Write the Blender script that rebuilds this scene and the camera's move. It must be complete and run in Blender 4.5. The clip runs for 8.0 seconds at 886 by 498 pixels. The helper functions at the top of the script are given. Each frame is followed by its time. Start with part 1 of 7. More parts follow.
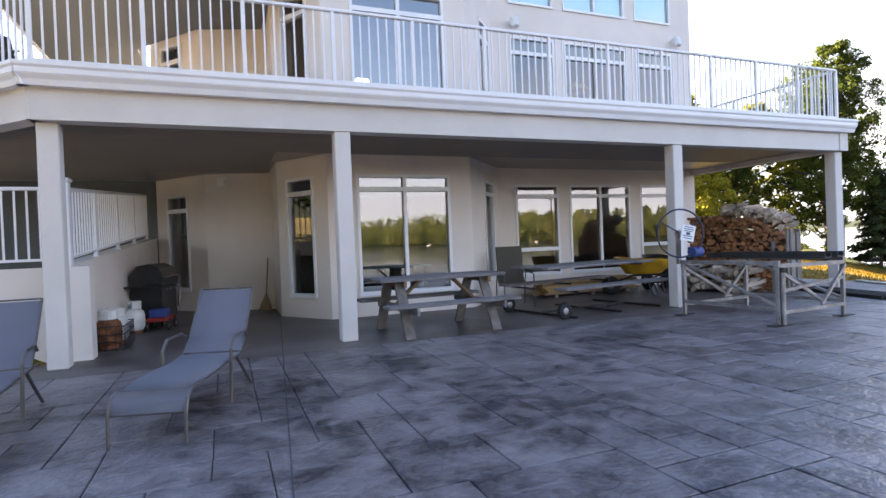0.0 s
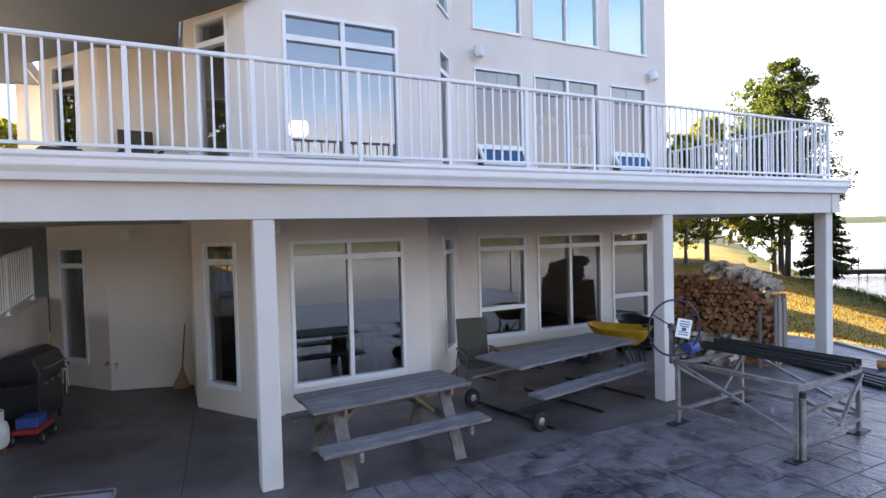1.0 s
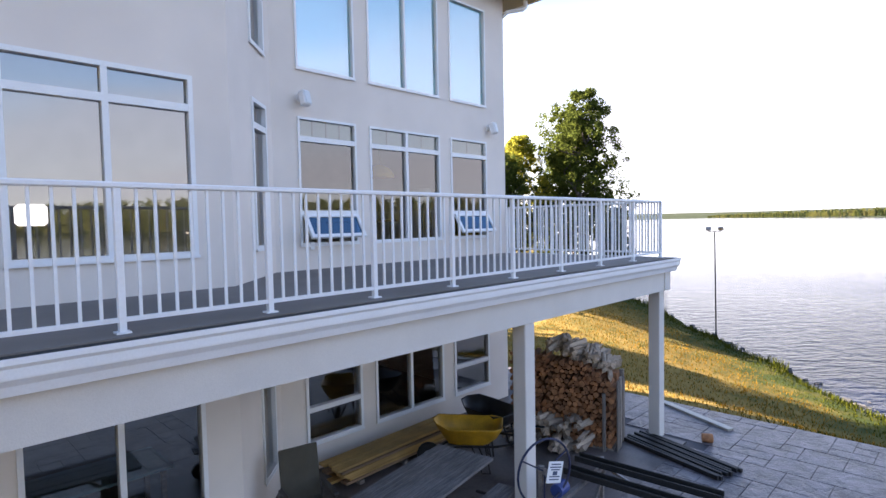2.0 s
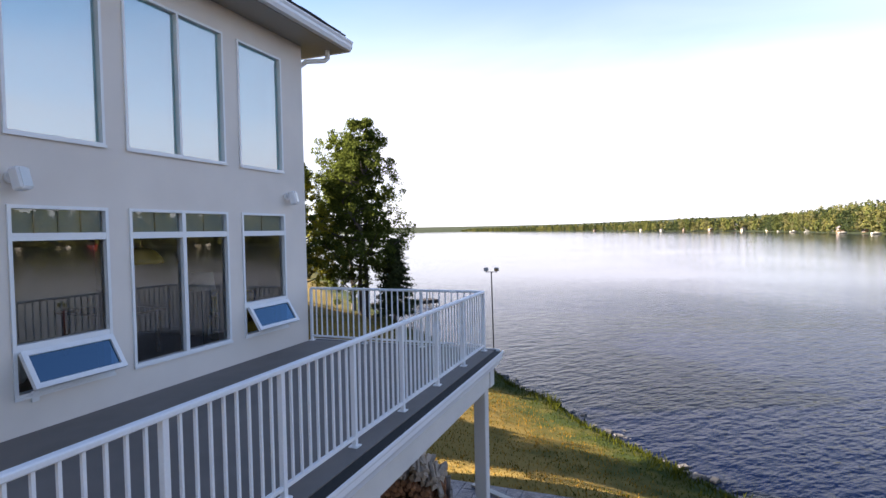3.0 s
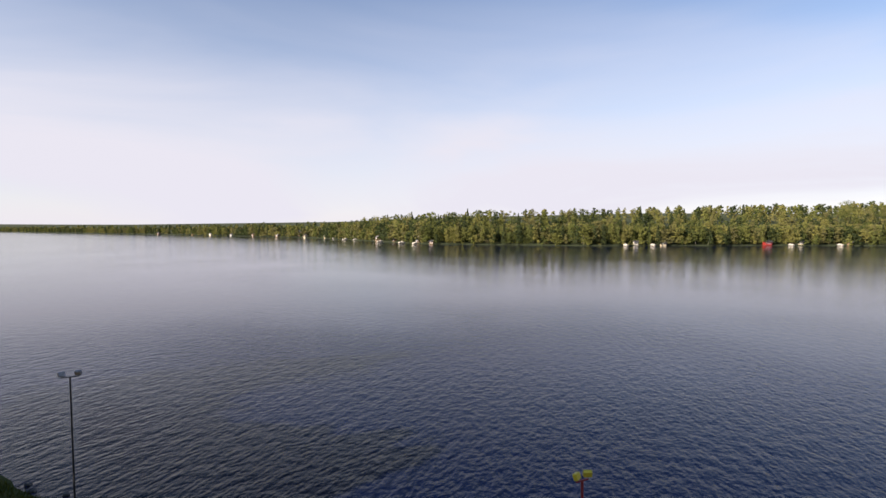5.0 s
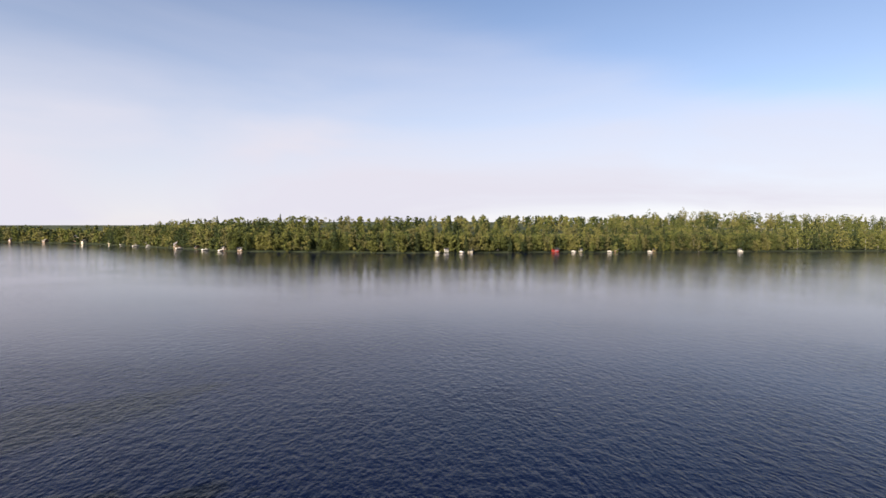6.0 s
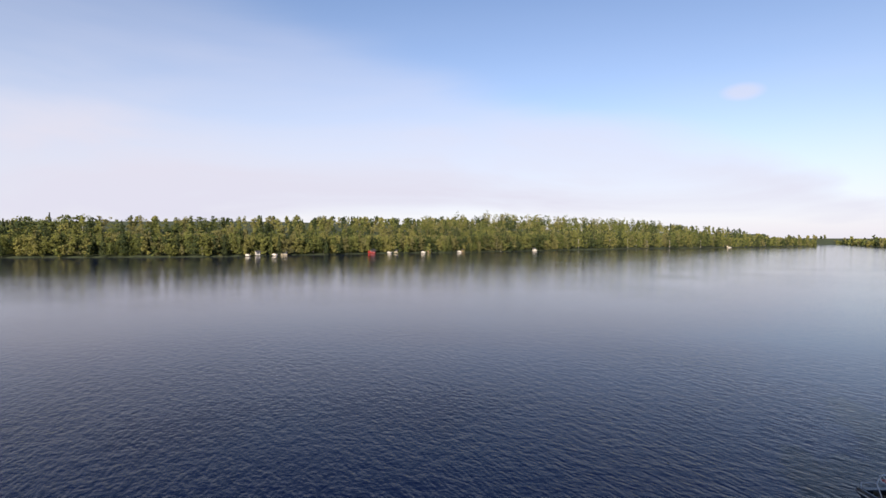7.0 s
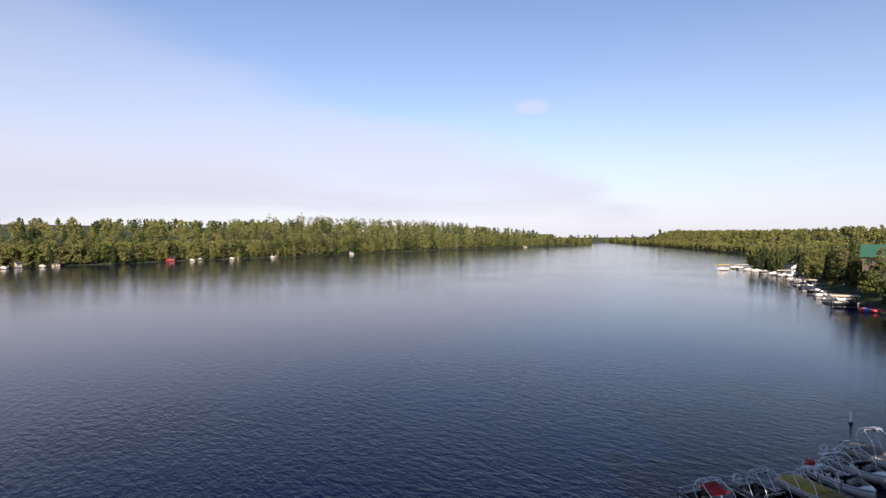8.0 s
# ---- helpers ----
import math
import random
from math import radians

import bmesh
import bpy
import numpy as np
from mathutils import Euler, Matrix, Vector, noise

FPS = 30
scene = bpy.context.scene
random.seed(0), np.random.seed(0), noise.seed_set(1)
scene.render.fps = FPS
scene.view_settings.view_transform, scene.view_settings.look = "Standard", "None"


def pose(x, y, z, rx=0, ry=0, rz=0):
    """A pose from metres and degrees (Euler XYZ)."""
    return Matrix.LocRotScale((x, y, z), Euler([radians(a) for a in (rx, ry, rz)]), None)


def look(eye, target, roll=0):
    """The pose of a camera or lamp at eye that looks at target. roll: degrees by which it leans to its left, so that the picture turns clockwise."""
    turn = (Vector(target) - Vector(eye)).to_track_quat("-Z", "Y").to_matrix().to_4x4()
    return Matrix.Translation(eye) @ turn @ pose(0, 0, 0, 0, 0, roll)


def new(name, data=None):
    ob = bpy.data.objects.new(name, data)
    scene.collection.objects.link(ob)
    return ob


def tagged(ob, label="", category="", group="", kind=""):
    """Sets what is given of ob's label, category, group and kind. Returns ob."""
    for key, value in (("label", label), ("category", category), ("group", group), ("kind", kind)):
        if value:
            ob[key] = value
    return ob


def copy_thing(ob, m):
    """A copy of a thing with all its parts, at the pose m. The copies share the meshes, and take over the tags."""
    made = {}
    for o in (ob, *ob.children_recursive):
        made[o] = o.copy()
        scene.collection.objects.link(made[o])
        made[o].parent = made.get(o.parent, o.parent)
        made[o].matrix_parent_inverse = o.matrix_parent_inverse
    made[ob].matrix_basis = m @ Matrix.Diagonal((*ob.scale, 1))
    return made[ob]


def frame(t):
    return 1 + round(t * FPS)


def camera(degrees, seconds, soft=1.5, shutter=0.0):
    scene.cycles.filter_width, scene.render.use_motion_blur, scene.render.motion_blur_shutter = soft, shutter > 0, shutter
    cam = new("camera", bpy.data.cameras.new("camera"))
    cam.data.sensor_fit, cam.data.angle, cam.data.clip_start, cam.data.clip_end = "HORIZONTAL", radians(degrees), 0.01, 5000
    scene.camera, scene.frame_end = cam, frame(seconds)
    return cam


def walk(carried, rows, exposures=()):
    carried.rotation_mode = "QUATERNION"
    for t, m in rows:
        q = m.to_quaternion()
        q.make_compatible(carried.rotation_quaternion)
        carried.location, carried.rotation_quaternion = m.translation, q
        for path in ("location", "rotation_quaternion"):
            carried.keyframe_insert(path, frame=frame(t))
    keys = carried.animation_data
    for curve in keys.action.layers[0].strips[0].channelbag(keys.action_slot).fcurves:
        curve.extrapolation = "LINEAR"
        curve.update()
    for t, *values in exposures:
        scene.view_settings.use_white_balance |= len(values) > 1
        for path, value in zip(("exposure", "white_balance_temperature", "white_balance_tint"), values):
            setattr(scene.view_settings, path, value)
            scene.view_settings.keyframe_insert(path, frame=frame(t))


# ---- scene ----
cam = camera(78.0, 8.0)
PATH = [
    (0, pose(-5.781, -10.295, 1.185, 89.37, 2.25, -21.65)),
    (0.5, pose(-5.500, -9.640, 1.780, 88.75, 1.60, -23.15)),
    (1, pose(-5.190, -8.930, 2.440, 88.35, 1.50, -26.60)),
    (1.5, pose(-4.910, -8.140, 3.270, 87.15, 0.90, -34.70)),
    (1.7, pose(-4.718, -7.900, 3.520, 87.05, 1.00, -38.65)),
    (2.8, pose(-3.709, -6.183, 4.881, 88.12, 1.22, -64.70)),
    (3, pose(-3.553, -5.999, 5.177, 88.13, 1.11, -69.21)),
    (3.5, pose(-3.186, -5.575, 6.020, 87.92, 0.45, -79.47)),
    (3.8, pose(-2.942, -5.162, 6.479, 88.01, 0.58, -86.14)),
    (4, pose(-2.710, -4.937, 6.847, 88.02, 0.31, -90.58)),
    (4.5, pose(-2.101, -4.131, 7.684, 88.07, -0.06, -102.17)),
    (4.7, pose(-1.853, -3.932, 7.983, 88.01, -0.05, -106.25)),
    (6, pose(0.150, -4.095, 9.226, 88.75, -0.53, -131.43)),
    (6.5, pose(0.946, -4.382, 9.695, 88.94, -0.45, -140.46)),
    (7, pose(1.823, -4.813, 10.298, 88.91, -0.32, -150.59)),
    (7.5, pose(2.948, -5.439, 11.107, 89.11, 0.20, -160.14)),
    (8, pose(4.272, -6.274, 12.037, 89.06, 0.36, -169.80)),
]
SUN, SKY = 5.0, 0.048
CLOUD, CLOUD_SHIFT = (4.8, 5.0, 5.35), (0.35, 0.1, 0.0)
EXPOSURES = [(0.0, 3.80, 7000, 21), (1.0, 3.72, 6850, 21), (1.7, 3.46, 6650, 21), (3.0, 2.70, 6450, 20), (4.0, 2.06, 6600, 20), (4.5, 1.84, 6600, 20), (6.0, 1.66, 6550, 20), (8.0, 1.62, 6300, 22)]
walk(cam, PATH, EXPOSURES)

# ---------------------------------------------------------------- world, sun
SUN_AZ = radians(13.0)      # the sun stands behind the house, a little to its left
SUN_EL = radians(25.0)
sun_dir = Vector((-math.sin(SUN_AZ) * math.cos(SUN_EL), math.cos(SUN_AZ) * math.cos(SUN_EL), math.sin(SUN_EL)))
world = bpy.data.worlds.new("sky_world")
scene.world = world
world.use_nodes = True
wn, wl = world.node_tree.nodes, world.node_tree.links
wn.clear()
sky = wn.new("ShaderNodeTexSky")
sky.sky_type = "NISHITA"
sky.sun_disc = False
sky.sun_elevation = SUN_EL
sky.sun_rotation = -SUN_AZ
sky.air_density, sky.dust_density, sky.ozone_density = 1.0, 0.0, 1.8
background = wn.new("ShaderNodeBackground")
background.inputs["Strength"].default_value = SKY
w_out = wn.new("ShaderNodeOutputWorld")
# thin cirrus over the blue, denser towards the horizon
w_co = wn.new("ShaderNodeTexCoord")
w_sep = wn.new("ShaderNodeSeparateXYZ")
wl.new(w_co.outputs["Generated"], w_sep.inputs["Vector"])
w_flat = wn.new("ShaderNodeMapping")
w_flat.inputs["Scale"].default_value = (1.0, 1.0, 4.5)
w_flat.inputs["Location"].default_value = CLOUD_SHIFT
wl.new(w_co.outputs["Generated"], w_flat.inputs["Vector"])
w_noise = wn.new("ShaderNodeTexNoise")
w_noise.inputs["Scale"].default_value, w_noise.inputs["Detail"].default_value, w_noise.inputs["Roughness"].default_value = 1.35, 7, 0.5
w_noise.inputs["Distortion"].default_value = 0.6
wl.new(w_flat.outputs["Vector"], w_noise.inputs["Vector"])
w_cloud = wn.new("ShaderNodeMapRange")
w_cloud.inputs["From Min"].default_value, w_cloud.inputs["From Max"].default_value = 0.30, 0.66
w_cloud.inputs["To Min"].default_value, w_cloud.inputs["To Max"].default_value = 0.45, 1.0
wl.new(w_noise.outputs["Fac"], w_cloud.inputs["Value"])
w_low = wn.new("ShaderNodeMapRange")
w_low.inputs["From Min"].default_value, w_low.inputs["From Max"].default_value = 0.0, 0.24
w_low.inputs["To Min"].default_value, w_low.inputs["To Max"].default_value = 0.95, 0.0
wl.new(w_sep.outputs["Z"], w_low.inputs["Value"])
w_high = wn.new("ShaderNodeMapRange")
w_high.inputs["From Min"].default_value, w_high.inputs["From Max"].default_value = 0.19, 0.40
w_high.inputs["To Min"].default_value, w_high.inputs["To Max"].default_value = 1.0, 0.05
wl.new(w_sep.outputs["Z"], w_high.inputs["Value"])
w_thin = wn.new("ShaderNodeMath")
w_thin.operation = "MULTIPLY"
# one broad bank whose upper edge sinks towards -x, with weak streaks beyond it and one small cloud
w_edge = wn.new("ShaderNodeVectorMath")
w_edge.operation = "DOT_PRODUCT"
w_edge.inputs[1].default_value = (0.36, 0.0, -1.0)
wl.new(w_co.outputs["Generated"], w_edge.inputs[0])
w_wave = wn.new("ShaderNodeMath")
w_wave.operation = "MULTIPLY_ADD"
w_wave.inputs[1].default_value = 0.16
wl.new(w_noise.outputs["Fac"], w_wave.inputs[0])
wl.new(w_edge.outputs["Value"], w_wave.inputs[2])
w_bank = wn.new("ShaderNodeMapRange")
w_bank.interpolation_type = "SMOOTHSTEP"
w_bank.inputs["From Min"].default_value, w_bank.inputs["From Max"].default_value = -0.085, 0.0
w_bank.inputs["To Min"].default_value, w_bank.inputs["To Max"].default_value = 0.22, 1.0
wl.new(w_wave.outputs[0], w_bank.inputs["Value"])
w_body = wn.new("ShaderNodeMath")
w_body.operation = "MULTIPLY"
wl.new(w_cloud.outputs["Result"], w_body.inputs[0])
wl.new(w_bank.outputs["Result"], w_body.inputs[1])
w_puff = wn.new("ShaderNodeMapping")
w_puff.vector_type = "TEXTURE"
w_puff.inputs["Location"].default_value = (0.015, -0.972, 0.231)
w_puff.inputs["Scale"].default_value = (0.042, 0.06, 0.018)
wl.new(w_co.outputs["Generated"], w_puff.inputs["Vector"])
w_near = wn.new("ShaderNodeVectorMath")
w_near.operation = "LENGTH"
wl.new(w_puff.outputs["Vector"], w_near.inputs[0])
w_small = wn.new("ShaderNodeMapRange")
w_small.interpolation_type = "SMOOTHSTEP"
w_small.inputs["From Min"].default_value, w_small.inputs["From Max"].default_value = 0.3, 1.1
w_small.inputs["To Min"].default_value, w_small.inputs["To Max"].default_value = 0.8, 0.0
wl.new(w_near.outputs["Value"], w_small.inputs["Value"])
w_all = wn.new("ShaderNodeMath")
w_all.operation = "MAXIMUM"
wl.new(w_body.outputs[0], w_all.inputs[0])
wl.new(w_small.outputs["Result"], w_all.inputs[1])
wl.new(w_all.outputs[0], w_thin.inputs[0])
wl.new(w_high.outputs["Result"], w_thin.inputs[1])
w_max = wn.new("ShaderNodeMath")
w_max.operation = "MAXIMUM"
w_max.use_clamp = True
wl.new(w_thin.outputs[0], w_max.inputs[0])
wl.new(w_low.outputs["Result"], w_max.inputs[1])
w_mix = wn.new("ShaderNodeMix")
w_mix.data_type = "RGBA"
# thin cloud scatters most light on the sun's side
w_sun = wn.new("ShaderNodeVectorMath")
w_sun.operation = "DOT_PRODUCT"
w_sun.inputs[1].default_value = sun_dir
wl.new(w_co.outputs["Generated"], w_sun.inputs[0])
w_glow = wn.new("ShaderNodeMapRange")
w_glow.interpolation_type = "SMOOTHSTEP"
w_glow.inputs["From Min"].default_value, w_glow.inputs["From Max"].default_value = -0.55, 0.45
w_glow.inputs["To Min"].default_value, w_glow.inputs["To Max"].default_value = 1.04, 1.03
wl.new(w_sun.outputs["Value"], w_glow.inputs["Value"])
w_white = wn.new("ShaderNodeVectorMath")
w_white.operation = "SCALE"
w_white.inputs[0].default_value = CLOUD
wl.new(w_glow.outputs["Result"], w_white.inputs["Scale"])
wl.new(w_white.outputs["Vector"], w_mix.inputs[7])
wl.new(w_max.outputs[0], w_mix.inputs[0])
wl.new(sky.outputs["Color"], w_mix.inputs[6])
wl.new(w_mix.outputs[2], background.inputs["Color"])
wl.new(background.outputs["Background"], w_out.inputs["Surface"])

sun = new("sun", bpy.data.lights.new("sun", "SUN"))
sun.data.energy, sun.data.angle, sun.data.color = SUN, radians(0.6), (1.0, 0.91, 0.76)
sun.matrix_world = look((-20, 60, 40), Vector((-20, 60, 40)) - sun_dir)


# ---------------------------------------------------------------- materials
def material(name, base, rough=0.6, metal=0.0, scale=6.0, spread=0.12, fine=90.0, bump=0.15, dist=0.01,
             stain=0.0, stain_scale=0.8, rand=0.0, spec=0.5, stretch=(1, 1, 1), island=0.0):
    """A surface with colour variation at two scales, stains and fine relief, in metres of the object."""
    m = bpy.data.materials.new(name)
    m.use_nodes = True
    n, l = m.node_tree.nodes, m.node_tree.links
    b = n["Principled BSDF"]
    b.inputs["Roughness"].default_value, b.inputs["Metallic"].default_value = rough, metal
    b.inputs["Specular IOR Level"].default_value = spec
    co = n.new("ShaderNodeTexCoord")
    mp = n.new("ShaderNodeMapping")
    mp.inputs["Scale"].default_value = stretch
    l.new(co.outputs["Object"], mp.inputs["Vector"])
    n1, n2 = n.new("ShaderNodeTexNoise"), n.new("ShaderNodeTexNoise")
    n1.inputs["Scale"].default_value, n1.inputs["Detail"].default_value = scale, 4
    n2.inputs["Scale"].default_value, n2.inputs["Detail"].default_value = fine, 3
    l.new(mp.outputs["Vector"], n1.inputs["Vector"])
    l.new(mp.outputs["Vector"], n2.inputs["Vector"])
    add = n.new("ShaderNodeMath")
    add.operation = "ADD"
    l.new(n1.outputs["Fac"], add.inputs[0])
    l.new(n2.outputs["Fac"], add.inputs[1])
    last = add.outputs[0]
    lo, hi = 1.0 - spread, 1.0 + spread
    rng = n.new("ShaderNodeMapRange")
    rng.inputs["From Min"].default_value, rng.inputs["From Max"].default_value = 0.7, 1.3
    rng.inputs["To Min"].default_value, rng.inputs["To Max"].default_value = lo, hi
    l.new(last, rng.inputs["Value"])
    fac = rng.outputs["Result"]
    for amount, node, socket in ((rand, "ShaderNodeObjectInfo", "Random"), (island, "ShaderNodeNewGeometry", "Random Per Island")):
        if amount:
            oi = n.new(node)
            r2 = n.new("ShaderNodeMapRange")
            r2.inputs["To Min"].default_value, r2.inputs["To Max"].default_value = 1 - amount, 1 + amount
            l.new(oi.outputs[socket], r2.inputs["Value"])
            mul = n.new("ShaderNodeMath")
            mul.operation = "MULTIPLY"
            l.new(fac, mul.inputs[0])
            l.new(r2.outputs["Result"], mul.inputs[1])
            fac = mul.outputs[0]
    if stain:
        n3 = n.new("ShaderNodeTexNoise")
        n3.inputs["Scale"].default_value, n3.inputs["Detail"].default_value = stain_scale, 6
        l.new(co.outputs["Object"], n3.inputs["Vector"])
        r3 = n.new("ShaderNodeMapRange")
        r3.inputs["From Min"].default_value, r3.inputs["From Max"].default_value = 0.38, 0.62
        r3.inputs["To Min"].default_value, r3.inputs["To Max"].default_value = 1 - stain, 1.0
        l.new(n3.outputs["Fac"], r3.inputs["Value"])
        mul = n.new("ShaderNodeMath")
        mul.operation = "MULTIPLY"
        l.new(fac, mul.inputs[0])
        l.new(r3.outputs["Result"], mul.inputs[1])
        fac = mul.outputs[0]
    mix = n.new("ShaderNodeVectorMath")
    mix.operation = "SCALE"
    mix.inputs[0].default_value = base
    l.new(fac, mix.inputs["Scale"])
    l.new(mix.outputs["Vector"], b.inputs["Base Color"])
    if bump:
        bp = n.new("ShaderNodeBump")
        bp.inputs["Strength"].default_value, bp.inputs["Distance"].default_value = bump, dist
        l.new(last, bp.inputs["Height"])
        l.new(bp.outputs["Normal"], b.inputs["Normal"])
    return m


def floor_material(name, dark, light, rough, bump, dist, patch=0.9, rand=0.0):
    """Stained concrete: dark and pale blotches that run across the joints, with fine slate relief."""
    m = bpy.data.materials.new(name)
    m.use_nodes = True
    n, l = m.node_tree.nodes, m.node_tree.links
    b = n["Principled BSDF"]
    geo = n.new("ShaderNodeNewGeometry")
    layers = []
    for scale, detail, dis in ((patch, 5, 1.2), (patch * 3.7, 6, 0.8), (26.0, 5, 0.0)):
        k = n.new("ShaderNodeTexNoise")
        k.inputs["Scale"].default_value, k.inputs["Detail"].default_value, k.inputs["Distortion"].default_value = scale, detail, dis
        l.new(geo.outputs["Position"], k.inputs["Vector"])
        layers.append(k.outputs["Fac"])
    last = layers[0]
    for fac, w in ((layers[1], 0.75), (layers[2], 0.35)):
        ma = n.new("ShaderNodeMath")
        ma.operation = "MULTIPLY_ADD"
        l.new(fac, ma.inputs[0])
        ma.inputs[1].default_value = w
        l.new(last, ma.inputs[2])
        last = ma.outputs[0]
    if rand:
        oi = n.new("ShaderNodeObjectInfo")
        ma = n.new("ShaderNodeMath")
        ma.operation = "MULTIPLY_ADD"
        l.new(oi.outputs["Random"], ma.inputs[0])
        ma.inputs[1].default_value = rand
        l.new(last, ma.inputs[2])
        last = ma.outputs[0]
    ramp = n.new("ShaderNodeValToRGB")
    e = ramp.color_ramp.elements
    mid = 1.05 + rand / 2
    rng = n.new("ShaderNodeMapRange")
    rng.inputs["From Min"].default_value, rng.inputs["From Max"].default_value = mid - 0.28, mid + 0.28
    l.new(last, rng.inputs["Value"])
    e[0].position, e[0].color = 0.12, (*dark, 1)
    e[1].position, e[1].color = 0.92, (*light, 1)
    k = e.new(0.5)
    k.color = (*[d * 0.45 + g * 0.55 for d, g in zip(dark, light)], 1)
    l.new(rng.outputs["Result"], ramp.inputs["Fac"])
    l.new(ramp.outputs["Color"], b.inputs["Base Color"])
    ro = n.new("ShaderNodeMapRange")
    ro.inputs["To Min"].default_value, ro.inputs["To Max"].default_value = rough - 0.08, rough + 0.16
    l.new(layers[1], ro.inputs["Value"])
    l.new(ro.outputs["Result"], b.inputs["Roughness"])
    add = n.new("ShaderNodeMath")
    add.operation = "MULTIPLY_ADD"
    l.new(layers[1], add.inputs[0])
    add.inputs[1].default_value = 2.2
    l.new(layers[2], add.inputs[2])
    bp = n.new("ShaderNodeBump")
    bp.inputs["Strength"].default_value, bp.inputs["Distance"].default_value = bump, dist
    l.new(add.outputs[0], bp.inputs["Height"])
    l.new(bp.outputs["Normal"], b.inputs["Normal"])
    return m


def leaf_material(name, base, island=0.45, trans=0.35, hue=(1.25, 1.0, 0.5)):
    """Leaves: diffuse and translucent, each clump its own green."""
    m = bpy.data.materials.new(name)
    m.use_nodes = True
    n, l = m.node_tree.nodes, m.node_tree.links
    n.clear()
    geo, out = n.new("ShaderNodeNewGeometry"), n.new("ShaderNodeOutputMaterial")
    ramp = n.new("ShaderNodeValToRGB")
    a, c = ramp.color_ramp.elements
    a.color = (*[v * (1 - island) for v in base], 1)
    c.color = (*[v * (1 + island) * h for v, h in zip(base, hue)], 1)
    l.new(geo.outputs["Random Per Island"], ramp.inputs["Fac"])
    d, t, mx = n.new("ShaderNodeBsdfDiffuse"), n.new("ShaderNodeBsdfTranslucent"), n.new("ShaderNodeMixShader")
    mx.inputs["Fac"].default_value = trans
    l.new(ramp.outputs["Color"], d.inputs["Color"])
    l.new(ramp.outputs["Color"], t.inputs["Color"])
    l.new(d.outputs["BSDF"], mx.inputs[1])
    l.new(t.outputs["BSDF"], mx.inputs[2])
    l.new(mx.outputs["Shader"], out.inputs["Surface"])
    return m


def glass_material(name, ior, tint, gloss_tint=(1.0, 1.0, 1.0)):
    m = bpy.data.materials.new(name)
    m.use_nodes = True
    n, l = m.node_tree.nodes, m.node_tree.links
    n.clear()
    fr, tr, gl, mx, out = (n.new("ShaderNode" + k) for k in ("Fresnel", "BsdfTransparent", "BsdfGlossy", "MixShader", "OutputMaterial"))
    fr.inputs["IOR"].default_value = ior
    tr.inputs["Color"].default_value = (*tint, 1)
    gl.inputs["Roughness"].default_value = 0.0
    gl.inputs["Color"].default_value = (*gloss_tint, 1)
    l.new(fr.outputs["Fac"], mx.inputs["Fac"])
    l.new(tr.outputs["BSDF"], mx.inputs[1])
    l.new(gl.outputs["BSDF"], mx.inputs[2])
    l.new(mx.outputs["Shader"], out.inputs["Surface"])
    return m


M = {
    "stucco": material("stucco", (0.76, 0.69, 0.625), 0.9, scale=1.2, spread=0.05, fine=160, bump=0.35, dist=0.006, stain=0.07, stain_scale=0.7, spec=0.2),
    "beam_stucco": material("beam_stucco", (0.66, 0.625, 0.585), 0.9, scale=2.0, spread=0.05, fine=120, bump=0.4, dist=0.006, stain=0.06, spec=0.2),
    "white": material("white_paint", (0.80, 0.80, 0.81), 0.45, scale=3, spread=0.04, fine=60, bump=0.05),
    "vinyl": material("white_vinyl", (0.78, 0.78, 0.78), 0.4, scale=3, spread=0.04, fine=60, bump=0.03),
    "deck": material("deck_membrane", (0.178, 0.158, 0.143), 0.75, scale=2.5, spread=0.10, fine=150, bump=0.2, dist=0.004, stain=0.15),
    "soffit": material("soffit_panel", (0.27, 0.255, 0.235), 0.32, scale=2, spread=0.05, fine=60, bump=0.05),
    "shingle": material("roof_shingle", (0.026, 0.026, 0.028), 0.9, scale=8, spread=0.3, fine=120, bump=0.5, island=0.3),
    "slab": floor_material("stamped_concrete", (0.030, 0.027, 0.033), (0.205, 0.180, 0.184), 0.33, 0.7, 0.014, 1.5, 0.14),
    "joint": material("slab_joint", (0.050, 0.046, 0.052), 0.7, scale=5, spread=0.2, fine=60, bump=0.3),
    # room brightness is put into the colours: upper room light, lower room dim
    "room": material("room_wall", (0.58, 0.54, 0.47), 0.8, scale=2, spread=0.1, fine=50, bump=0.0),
    "room_dim": material("dim_lower_room_wall", (0.13, 0.115, 0.10), 0.8, scale=2, spread=0.1, fine=50, bump=0.0),
    "room_floor": material("room_floor", (0.22, 0.16, 0.115), 0.5, scale=3, spread=0.2, fine=50, bump=0.05),
    "grey_wood": material("weathered_wood", (0.185, 0.172, 0.170), 0.9, scale=5, spread=0.5, fine=60, bump=0.4, dist=0.006, stretch=(0.7, 9, 9), stain=0.2, stain_scale=3, rand=0.1, island=0.12),
    "dark_metal": material("dark_metal", (0.035, 0.033, 0.033), 0.5, 0.6, scale=10, spread=0.3, fine=80, bump=0.1),
    "rubber": material("rubber", (0.012, 0.012, 0.012), 0.8, scale=20, spread=0.2, fine=90, bump=0.1),
    "forest_floor": material("forest_floor", (0.030, 0.038, 0.018), 0.95, scale=0.05, spread=0.4, fine=0.6, bump=0.3, dist=0.5, spec=0.1),
}
M["black_paint"] = material("black_enamel", (0.014, 0.014, 0.015), 0.4, scale=6, spread=0.3, fine=60, bump=0.05)
M["glass"] = glass_material("window_glass", 2.4, (0.80, 0.83, 0.82))
